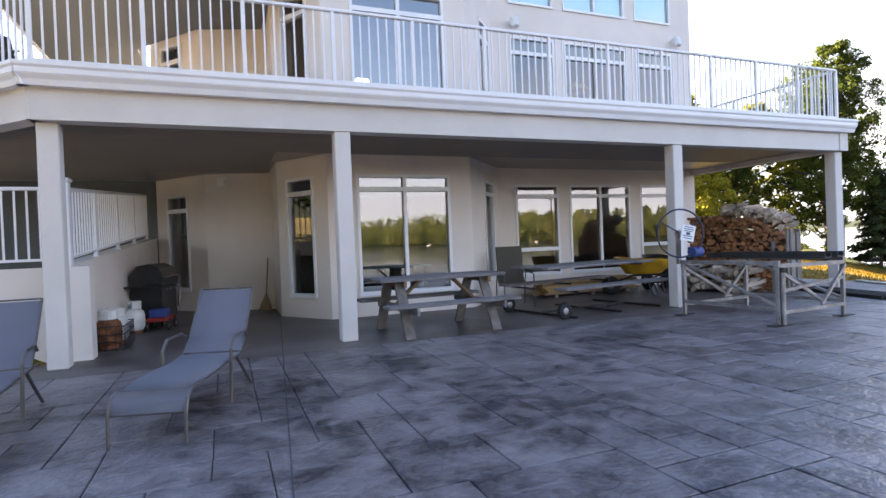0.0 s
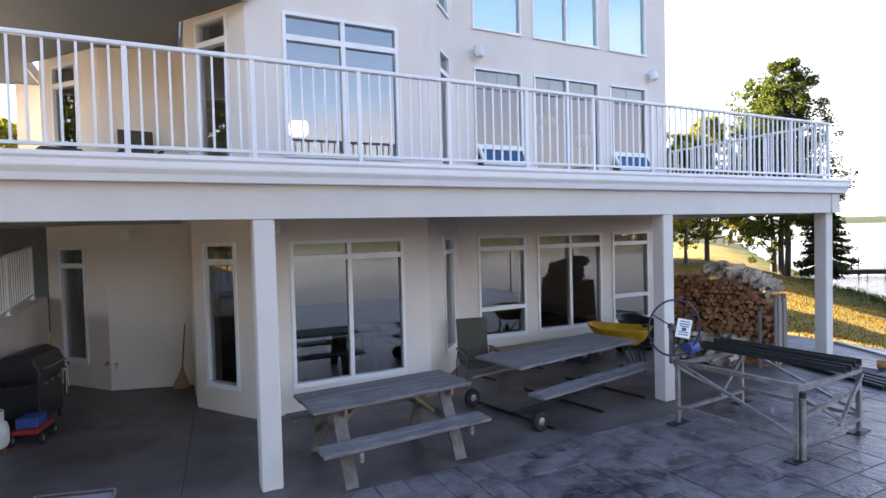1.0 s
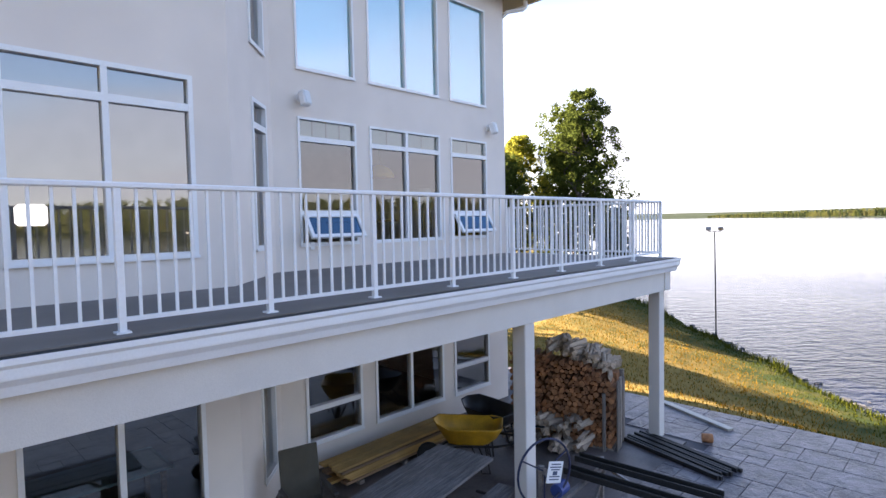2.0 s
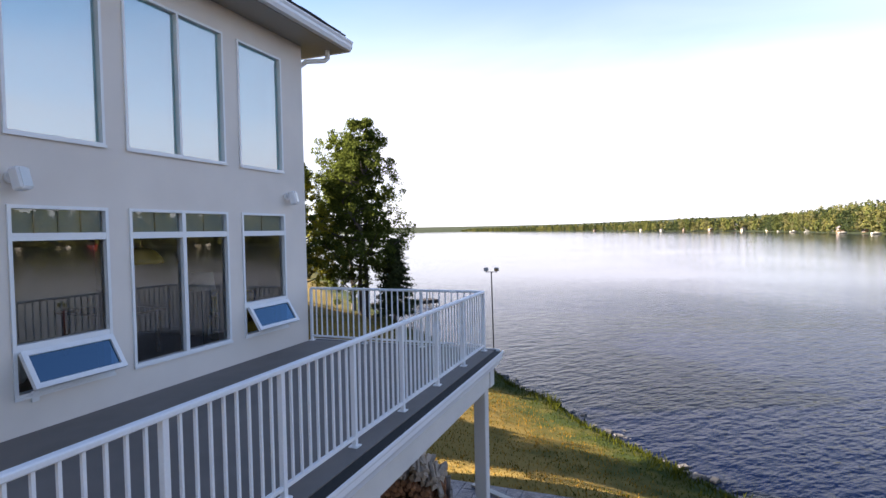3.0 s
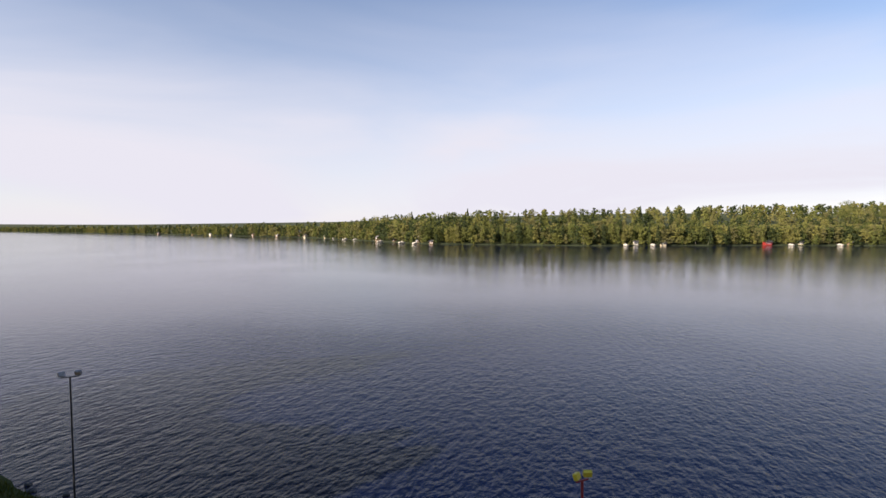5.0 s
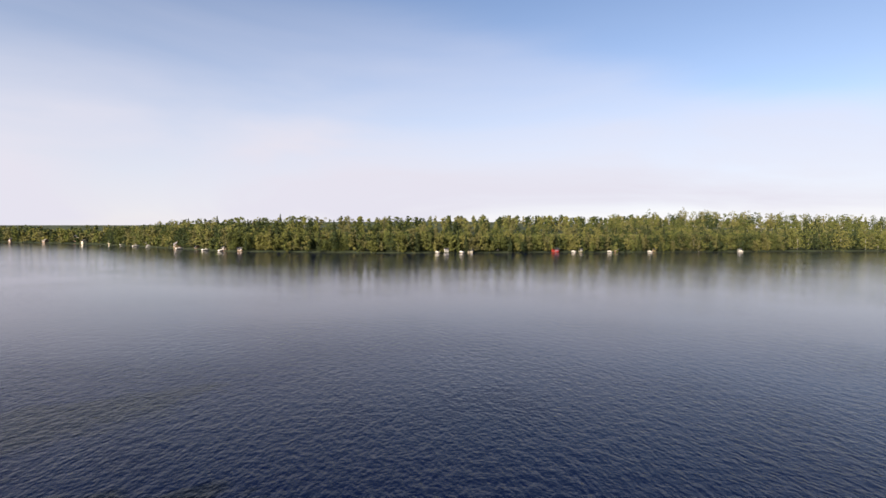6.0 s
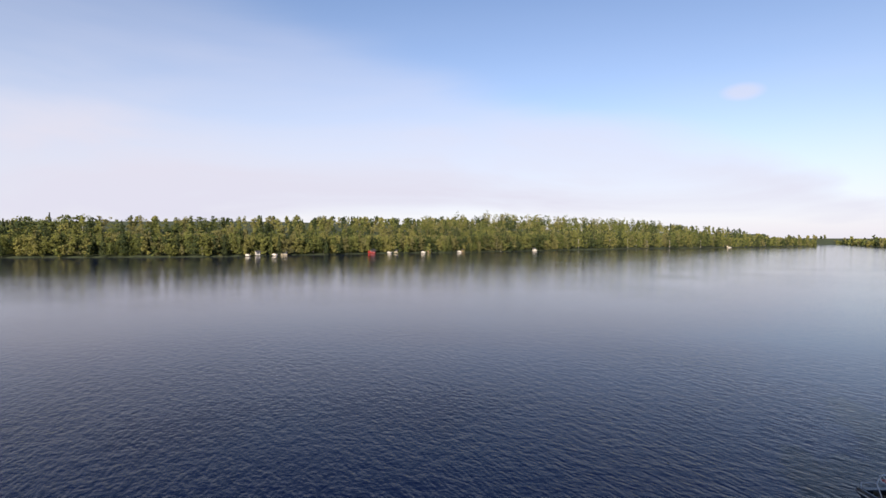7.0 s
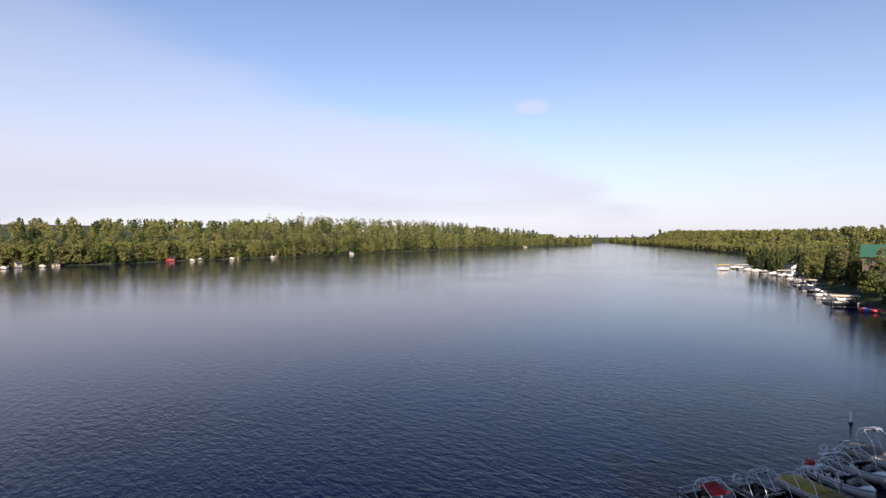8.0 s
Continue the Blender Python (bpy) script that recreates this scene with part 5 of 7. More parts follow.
M["canopy_cloth"] = material("canopy_cloth", (0.33, 0.28, 0.21), 0.85, scale=2, spread=0.12, fine=40, bump=0.1, stain=0.15)
M["old_hull"] = material("weathered_gelcoat", (0.44, 0.41, 0.345), 0.4, scale=3, spread=0.1, fine=60, bump=0.02, stain=0.2)
M["dark_hull"] = material("dark_gelcoat", (0.02, 0.02, 0.024), 0.25, scale=3, spread=0.1, fine=60, bump=0.02)
M["gold"] = material("gold_cover", (0.34, 0.24, 0.02), 0.7, scale=4, spread=0.2, fine=80, bump=0.2, dist=0.02, stain=0.25, stain_scale=3)
M["green_roof"] = material("green_metal_roof", (0.008, 0.052, 0.028), 0.75, scale=2, spread=0.12, fine=40, bump=0.05)
M["cedar"] = material("cedar_siding", (0.19, 0.12, 0.07), 0.8, scale=3, spread=0.2, fine=30, bump=0.1)
M["far_white"] = material("weathered_white_siding", (0.32, 0.30, 0.27), 0.8, scale=2, spread=0.1, fine=30, bump=0.05)
M["dark_cedar"] = material("dark_cedar_siding", (0.052, 0.034, 0.024), 0.8, scale=3, spread=0.25, fine=30, bump=0.1)
M["cream"] = material("cream_siding", (0.40, 0.34, 0.23), 0.8, scale=2, spread=0.08, fine=30, bump=0.05)
M["dock_wood"] = material("dock_wood", (0.17, 0.15, 0.135), 0.85, scale=3, spread=0.3, fine=30, bump=0.3, island=0.2)
M["window_dark"] = material("far_window", (0.02, 0.025, 0.03), 0.1, scale=3, spread=0.1, fine=30, bump=0.0)


def planks(name, n, length, width, thick, gap, mat, parent, z, y0=0.0, x0=0.0, jig=0.008, seed=1):
    """n boards side by side along y, each a part."""
    rng = random.Random(seed)
    for k in range(n):
        y = y0 + (k - (n - 1) / 2) * (width + gap)
        a = rng.uniform(-jig, jig)
        part(name, box(-length / 2 + a, length / 2 + a, y - width / 2, y + width / 2, z - thick, z + rng.uniform(-0.002, 0.002), 0.004), mat, parent, m=Matrix.Translation((x0, 0, 0)))


def picnic_table(m):
    t = thing("picnic_table", m, "weathered grey wooden picnic table with attached benches", "table")
    planks("top_board", 5, 1.82, 0.135, 0.038, 0.012, M["grey_wood"], t, 0.75, seed=3)
    for s in (-1, 1):
        planks("bench_board", 2, 1.86, 0.13, 0.038, 0.01, M["grey_wood"], t, 0.44, y0=s * 0.58, seed=4 + s)
    for x in (-0.62, 0.62):
        for s in (-1, 1):
            part("leg", bar((x, s * 0.56, 0.0), (x, s * 0.20, 0.71), 0.038, 0.135, (1, 0, 0), 0.004), M["leg_wood"], t)
        part("cross_beam", bar((x + 0.042, -0.74, 0.355), (x + 0.042, 0.74, 0.355), 0.038, 0.09, bevel=0.004), M["grey_wood"], t)
        part("top_cleat", bar((x + 0.042, -0.34, 0.672), (x + 0.042, 0.34, 0.672), 0.038, 0.08, bevel=0.004), M["brown_wood"], t)
        part("brace", bar((x + 0.02 - 0.04 * (x > 0), 0, 0.38), (x * 0.4, 0, 0.70), 0.08, 0.038, bevel=0.004), M["brown_wood"], t)


def wheel(name, parent, pos, r, w, axis_rz, hub_mat, label=""):
    """A small rubber wheel standing upright; its axle points along the turned x."""
    prof = [(r * 0.46, -w * 0.46), (r * 0.6, -w / 2), (r * 0.9, -w / 2), (r, -w / 4), (r, w / 4), (r * 0.9, w / 2), (r * 0.6, w / 2), (r * 0.46, w * 0.46)]
    m = pose(*pos, 0, 90, 0) if axis_rz == 0 else Matrix.Translation(pos) @ pose(0, 0, 0, 0, 0, axis_rz) @ pose(0, 0, 0, 0, 90, 0)
    tyre = part(name, lathe(prof, 18), M["rubber"], parent, label, True, m)
    part("rim", lathe([(r * 0.12, -w * 0.52), (r * 0.40, -w * 0.47), (r * 0.54, -w * 0.2), (r * 0.54, w * 0.2), (r * 0.40, w * 0.47), (r * 0.12, w * 0.52)], 14), hub_mat, tyre, "", True)
    return tyre


def long_table(m):
    t = thing("wheeled_table", m, "long weathered table with dark steel legs, benches and wheels", "table")
    planks("top_board", 6, 2.45, 0.137, 0.036, 0.011, M["grey_wood"], t, 0.76, seed=8)
    for s in (-1, 1):
        planks("bench_board", 2, 2.4, 0.135, 0.036, 0.008, M["grey_wood"], t, 0.46, y0=s * 0.66, seed=9 + s)
    for x in (-0.95, 0.0, 0.95):
        for y in (-0.33, 0.33):
            part("leg", bar((x, y, 0.06 if x else 0.05), (x, y, 0.72), 0.03, 0.03), M["dark_metal"], t)
        for s in (-1, 1):
            part("bench_leg", bar((x, s * 0.62, 0.03), (x, s * 0.62, 0.42), 0.028, 0.028), M["dark_metal"], t)
        part("floor_bar", bar((x, -0.72, 0.015), (x, 0.72, 0.015), 0.03, 0.03), M["dark_metal"], t)
        part("top_bar", bar((x, -0.40, 0.705), (x, 0.40, 0.705), 0.03, 0.03), M["dark_metal"], t)
        for s in (-1, 1):
            part("bench_arm", bar((x, s * 0.33, 0.40), (x, s * 0.76, 0.40), 0.028, 0.028), M["dark_metal"], t)
    for s in (-1, 1):
        w = wheel("tyre", t, (-1.12, s * 0.64, 0.125), 0.125, 0.07, 90, M["galv"], "black rubber tyre with a steel rim")
        for k in (-1, 1):
            part("wheel_fork", bar((-1.12, s * 0.64 + k * 0.05, 0.12), (-1.12, s * 0.64 + k * 0.05, 0.42), 0.006, 0.05), M["galv"], t)
    part("long_bar", bar((-0.95, 0.0, 0.03), (0.95, 0.0, 0.03), 0.03, 0.03), M["dark_metal"], t)


def lift_stand(m):
    """A steel lift frame on four pads, with two black runners and a hand wheel."""
    t = thing("boat_lift_frame", m, "weathered steel lift frame with black runners and a hand wheel", "frame")
    X, Y, Z = 0.70, 0.69, 0.74
    for x in (-X, X):
        for y in (-Y, Y):
            leg = part("leg", box(x - 0.024, x + 0.024, y - 0.024, y + 0.024, 0.012, Z + (0.12 if x > 0 else 0.06), 0.004), M["galv"], t)
            part("foot_pad", box(x - 0.15, x + 0.15, y - 0.065, y + 0.065, 0.0, 0.012), M["dark_metal"], leg)
    for y in (-Y, Y):
        part("side_rail", bar((-X, y, 0.16), (X, y, 0.16), 0.045, 0.045), M["galv"], t)
        part("top_rail", bar((-X, y, Z), (X, y, Z - 0.02), 0.05, 0.05), M["galv"], t)
        part("brace", bar((-X, y + 0.035, Z - 0.02), (X * 0.55, y + 0.035, 0.18), 0.03, 0.04), M["galv"], t)
        part("brace", bar((X, y - 0.035, Z - 0.05), (X * 0.2, y - 0.035, 0.2), 0.03, 0.04), M["galv"], t)
    for x in (-X, X):
        part("end_rail", bar((x, -Y, 0.2), (x, Y, 0.2), 0.045, 0.045), M["galv"], t)
        part("end_brace", bar((x + 0.035, -Y, 0.22), (x + 0.035, Y, Z), 0.03, 0.035), M["galv"], t)
        part("top_beam", bar((x, -Y, Z + 0.03), (x, Y, Z + 0.03), 0.05, 0.05), M["galv"], t)
    for k, x in enumerate((0.18, 0.58)):
        a, b = -0.80 + 0.06 * k, 0.92 + 0.05 * k
        bm = bmesh.new()
        bm_box(bm, x - 0.075, x + 0.075, a, b, Z + 0.057, Z + 0.075)
        bm_box(bm, x - 0.075, x - 0.06, a, b, Z + 0.076, Z + 0.13)
        bm_box(bm, x + 0.06, x + 0.075, a, b, Z + 0.076, Z + 0.13)
        part("runner", bm, M["black_steel"], t, "long black channel runner")
    # a short crank post stands on the front corner, with a black knob
    part("jack_post", rod((-X + 0.02, -Y - 0.05, 0.02), (-X + 0.02, -Y - 0.05, 0.66), 0.026, 8), M["galv"], t)
    part("jack_knob", rod((-X + 0.02, -Y - 0.05, 0.66), (-X + 0.02, -Y - 0.05, 0.72), 0.03, 8), M["black_steel"], t)
    part("mid_rail", bar((-X, -Y, 0.42), (X, -Y, 0.52), 0.04, 0.04), M["galv"], t)
    # winch wheel beside the frame's corner
    wz, wr = 1.19, 0.35
    rim_pts = [(math.cos(a) * wr, 0, math.sin(a) * wr) for a in (2 * math.pi * k / 28 for k in range(28))]
    mw = Matrix.Translation((-X - 0.02, Y + 0.02, wz)) @ pose(0, 0, 0, 0, 0, -22)
    hand = part("hand_wheel", tube(rim_pts, 0.013, 6, True), M["blue_dark"], t, "dark blue steel hand wheel", True, mw)
    for k in range(3):
        a = 2 * math.pi * (k / 3 + 0.08)
        part("spoke", rod((0, 0, 0), (math.cos(a) * wr, 0, math.sin(a) * wr), 0.009), M["blue_dark"], hand)
    part("hub", rod((0, -0.05, 0), (0, 0.10, 0), 0.035, 10), M["galv"], hand)
    part("mast", bar((-X - 0.02, Y + 0.06, Z), (-X - 0.02, Y + 0.06, wz + 0.05), 0.05, 0.05, (1, 0, 0)), M["galv"], t)
    part("winch_drum", rod((-X + 0.16, Y - 0.02, wz - 0.28), (-X + 0.34, Y - 0.02, wz - 0.28), 0.075, 12), M["blue"], t)
    sign = part("sign_plate", box(-0.10, 0.10, -0.004, 0.004, -0.115, 0.115, 0.002), M["white"], hand, "white warning plate", m=pose(0.08, -0.07, 0.0, 0, 12, 0))
    for k, (w, z) in enumerate(((0.13, 0.085), (0.15, 0.055), (0.12, 0.028), (0.14, -0.045), (0.13, -0.075))):
        part("print_bar", box(-w / 2, w / 2, -0.0065, -0.0045, z - 0.006, z + 0.006), M["ink"], sign)
    part("print_mark", box(-0.03, 0.03, -0.0065, -0.0045, -0.03, 0.012), M["ink"], sign)


def woodpile():
    """Cut logs stacked in a board crib; the cut ends face the patio."""
    w = thing("woodpile", None, "tall stack of split firewood in an old board crib", "firewood")
    rng = random.Random(21)
    x0, x1, y0, y1 = 3.92, 4.62, -3.06, -1.25
    turn = Matrix.Translation((4.1, -3.08, 0)) @ pose(0, 0, 0, 0, 0, 18) @ Matrix.Translation((-4.1, 3.08, 0))
    w.matrix_basis = turn
    def top_at(y):
        k = (y - y0) / (y1 - y0)
        return 1.16 + 0.36 * min(1, k * 2.4) + 0.03 * math.sin(9 * k)
    meshes, shapes = [], []
    for k in range(12):
        n = 7 + k % 3
        rr = [0.047 * rng.uniform(0.82, 1.12) for _ in range(n)]
        if k % 3 == 0:
            rr[0] *= 0.45
            rr[1] *= 0.55
            rr[2] *= 0.8
        shapes.append(rr)

    def log_shape(bm, rr, m=None):
        n = len(rr)
        rings = [[bm.verts.new((x, math.cos(2 * math.pi * i / n) * rr[i] * s, math.sin(2 * math.pi * i / n) * rr[i] * s)) for i in range(n)] for x, s in ((-0.205, 0.88), (-0.2, 0.98), (0.2, 1.0))]
        if m is not None:
            for ring in rings:
                for v in ring:
                    v.co = m @ v.co
        bm.faces.new(rings[0])
        bm.faces.new(rings[2][::-1])
        for a, c in zip(rings, rings[1:]):
            for i in range(n):
                j = (i + 1) % n
                bm.faces.new((a[i], c[i], c[j], a[j]))

    for rr in shapes:
        bm = bmesh.new()
        log_shape(bm, rr)
        meshes.append(mesh_of("log", bm, M["log_end"]))
    count, z, row = 0, 0.08, 0
    back, front = bmesh.new(), bmesh.new()
    spots = []
    while z < 1.75:
        y = y0 + 0.05 + (0.043 if row % 2 else 0)
        while y < y1:
            if z < top_at(y) - 0.02:
                spots.append((y + rng.uniform(-0.014, 0.014), z + rng.uniform(-0.014, 0.014)))
            y += 0.087
        z += 0.078
        row += 1
    # the upper rows show best: those are single logs
    spots.sort(key=lambda p: -p[1])
    for y, z in spots:
        k = rng.randrange(len(meshes))
        m = pose(x0 + 0.2 + rng.uniform(-0.05, 0.04), y, z, rng.uniform(0, 360), rng.uniform(-5, 5), rng.uniform(-5, 5)) @ Matrix.Diagonal((1, *(2 * [rng.uniform(0.78, 1.15)]), 1))
        if count < 290:
            shared("log", meshes[k], w, m)
        else:
            log_shape(front, shapes[k], m)
        count += 1
    for k in range(9):
        z = 0.08 + 0.15 * k
        bm_box(back, x0 + 0.42, x1, y0 + 0.02, y1 - 0.02 * k, z - 0.08, min(z + 0.07, top_at(y0) - 0.02))
    o = part("log_rest", front, M["log_end"], w)
    o["kind"] = "stuff"
    o = part("log_core", back, M["log_end"], w)
    o["kind"] = "stuff"
    # loose split pieces lying across the top
    splits = []
    for k in range(5):
        bm = bmesh.new()
        a = [(0, 0.05), (0.06, -0.03), (-0.055, -0.035), (-0.04, 0.04)]
        L = 0.22
        ends = [[bm.verts.new((p * rng.uniform(0.8, 1.2), y, q * rng.uniform(0.8, 1.2))) for p, q in a] for y in (-L, L)]
        bm.faces.new(ends[0])
        bm.faces.new(ends[1][::-1])
        for i in range(4):
            j = (i + 1) % 4
            bm.faces.new((ends[0][i], ends[1][i], ends[1][j], ends[0][j]))
        splits.append(mesh_of("split_log", bm, M["log_split"]))
    for k in range(84):
        y = y0 + 0.1 + (y1 - y0) * 0.58 * rng.random()
        x = rng.uniform(x0 + 0.22, x1 - 0.04)
        shared("split_log", rng.choice(splits), w, pose(x, y, top_at(y) + rng.uniform(-0.03, 0.13) + 0.16 * (x - x0), rng.uniform(-16, 10), rng.uniform(0, 90), rng.uniform(58, 116)))
    # a lower heap of split pieces against the foot of the stack
    for k in range(64):
        h = rng.random() ** 1.4
        y = y0 + 0.42 + (y1 - y0 - 0.35) * rng.random()
        x = x0 - 0.06 - 0.46 * (1 - h) * rng.random()
        shared("split_log", rng.choice(splits), w, pose(x, y, 0.06 + 0.46 * h * (1 - 0.8 * (x0 - x)), rng.uniform(-14, 14), rng.uniform(0, 90), rng.uniform(50, 125)))
    for k in range(5):
        x = x0 - 0.02 + k * 0.155
        part("crib_board", box(x, x + 0.10 + 0.02 * (k % 2), y0 - 0.075 - 0.012 * (k % 2), y0 - 0.045 - 0.012 * (k % 2), 0.0, 1.18 - 0.04 * k + 0.07 * (k % 2), 0.004), M["old_wood"], w)
    part("crib_post", box(x1 + 0.01, x1 + 0.09, y0 - 0.05, y0 + 0.03, 0, 1.2, 0.006), M["old_wood"], w)
    part("crib_post", box(x0 - 0.12, x0 - 0.07, y0 + 0.12, y0 + 0.17, 0, 0.98, 0.006), M["old_wood"], w)
    part("base_board", box(x0 - 0.02, x1, y0, y1, 0.0, 0.035), M["old_wood"], w)


def lumber_stack():
    s = thing("lumber_stack", pose(1.25, -0.62, 0, 0, 0, 1.5), "stack of yellowish rough boards beside the wall", "lumber")
    rng = random.Random(5)
    for z in range(6):
        n = 3
        for k in range(n):
            y = (k - 1) * 0.17 + rng.uniform(-0.02, 0.02)
            L = rng.uniform(1.05, 1.28)
            c = rng.uniform(-0.08, 0.08)
            part("board", box(c - L, c + L, y - 0.075, y + 0.075, 0.06 + z * 0.045, 0.06 + z * 0.045 + 0.04, 0.004), M["yellow_wood"] if (z + k) % 4 else M["brown_wood"], s, m=pose(0, 0, 0, 0, 0, rng.uniform(-1.2, 1.2)))
    for x in (-0.9, 0.0, 0.9):
        part("bearer", box(x - 0.04, x + 0.04, -0.28, 0.28, 0, 0.058), M["old_wood"], s)


def wheelbarrow(m, tray, label, part_label):
    b = thing("wheelbarrow", m, label, "wheelbarrow", "wheelbarrows under the deck")
    bm = bmesh.new()
    rim = [(-0.52, -0.24), (-0.40, -0.33), (0.30, -0.35), (0.52, -0.22), (0.60, 0.0), (0.52, 0.22), (0.30, 0.35), (-0.40, 0.33), (-0.52, 0.24)]
    levels = []
    for s, z, sh in ((1.0, 0.72, 0), (0.98, 0.70, 0), (0.80, 0.54, 0.0), (0.58, 0.43, 0.02), (0.55, 0.445, 0.02), (0.77, 0.555, 0), (0.95, 0.71, 0)):
        levels.append([bm.verts.new((x * s + sh, y * s, z + 0.05 * (x > 0.4) * (s > 0.7))) for x, y in rim])
    for a, c in zip(levels, levels[1:]):
        for i in range(len(rim)):
            j = (i + 1) % len(rim)
            bm.faces.new((a[i], a[j], c[j], c[i]))
    bm.faces.new(levels[3])
    bm.faces.new(levels[4][::-1])
    for i in range(len(rim)):
        j = (i + 1) % len(rim)
        bm.faces.new((levels[-1][i], levels[-1][j], levels[0][j], levels[0][i]))
    part("tray", bm, tray, b, part_label, True)
    for s in (-1, 1):
        part("handle", tube([(0.72, s * 0.05, 0.2), (0.2, s * 0.2, 0.40), (-0.4, s * 0.26, 0.44), (-0.95, s * 0.28, 0.55)], 0.018, 7), M["dark_metal"], b)
        part("leg", tube([(-0.25, s * 0.24, 0.42), (-0.32, s * 0.26, 0.02), (-0.2, s * 0.26, 0.02), (-0.05, s * 0.22, 0.40)], 0.014, 6), M["dark_metal"], b)
    wheel("tyre", b, (0.66, 0, 0.19), 0.19, 0.09, 90, M["galv"])


def folded_lounge_chair():
    c = thing("patio_chair", pose(-0.98, -1.62, 0, 0, 0, -12), "patio chair with a dark brown-green fabric back", "chair")
    part("backrest", box(-0.25, 0.25, -0.014, 0.014, 0.0, 0.66, 0.01), M["dark_fabric"], c, m=pose(0, 0.22, 0.42, -9, 0, 0))
    part("seat", box(-0.25, 0.25, -0.26, 0.22, 0.40, 0.425, 0.01), M["dark_fabric"], c)
    for s in (-1, 1):
        part("frame_side", tube([(s * 0.27, -0.26, 0.0), (s * 0.27, -0.27, 0.58), (s * 0.27, 0.16, 0.62), (s * 0.27, 0.24, 0.42), (s * 0.27, 0.3, 0.0)], 0.012, 6), M["lounger_frame"], c)
        part("armrest", box(s * 0.27 - 0.03, s * 0.27 + 0.03, -0.28, 0.2, 0.61, 0.64, 0.008), M["lounger_frame"], c)


def lounger(m, first=None):
    if first is not None:
        return copy_thing(first, m)
    c = thing("sun_lounger", m, "grey-blue sling sun lounger with raised back on the patio", "lounger", "loungers on the patio")

    def sheet(pts, w, t=0.008):
        bm = bmesh.new()
        rows = []
        for (y, z), (ny, nz) in pts:
            rows.append([bm.verts.new((s * w / 2, y + k * t * ny, z + k * t * nz)) for k in (0, 1) for s in (-1, 1)])
        for a, b in zip(rows, rows[1:]):
            bm.faces.new((a[0], a[1], b[1], b[0]))
            bm.faces.new((a[2], b[2], b[3], a[3]))
            bm.faces.new((a[0], b[0], b[2], a[2]))
            bm.faces.new((a[1], a[3], b[3], b[1]))
        bm.faces.new(rows[0])
        bm.faces.new(rows[-1][::-1])
        return bm

    up = (0, 1)
    part("seat_sling", sheet([((-0.88, 0.20), (-0.9, 0.4)), ((-0.86, 0.27), (-0.6, 0.8)), ((-0.78, 0.315), up), ((-0.4, 0.325), up), ((0.0, 0.32), up), ((0.36, 0.325), up)], 0.475), M["sling"], c, smooth=True)
    part("back_sling", sheet([((0.38, 0.335), (-0.7, 0.7)), ((0.52, 0.43), (-0.7, 0.7)), ((0.74, 0.66), (-0.75, 0.65)), ((0.88, 0.82), (-0.75, 0.65))], 0.475), M["sling"], c, smooth=True)
    for s in (-1, 1):
        x = s * 0.232
        part("side_tube", tube([(x, -0.90, 0.0), (x, -0.89, 0.2), (x, -0.86, 0.28), (x, -0.78, 0.318), (x, 0.38, 0.322), (x, 0.62, 0.318)], 0.011, 7), M["lounger_frame"], c)
        part("back_tube", tube([(x, 0.37, 0.325), (x, 0.52, 0.43), (x, 0.74, 0.66), (x, 0.89, 0.84)], 0.010, 7), M["lounger_frame"], c)
        part("back_leg", tube([(x, 0.25, 0.32), (x * 1.06, 0.42, 0.16), (x * 1.1, 0.62, 0.0)], 0.013, 7), M["lounger_frame"], c)
        part("arm", tube([(x * 1.08, 0.0, 0.0), (x * 1.12, 0.02, 0.42), (x * 1.12, 0.12, 0.5), (x * 1.12, 0.42, 0.5), (x * 1.05, 0.56, 0.44)], 0.013, 7), M["lounger_frame"], c)
    part("foot_bar", tube([(-0.232, -0.88, 0.2), (0.232, -0.88, 0.2)], 0.010, 6), M["lounger_frame"], c)
    part("head_bar", tube([(-0.232, 0.89, 0.84), (0.232, 0.89, 0.84)], 0.008, 6), M["lounger_frame"], c)
    return c


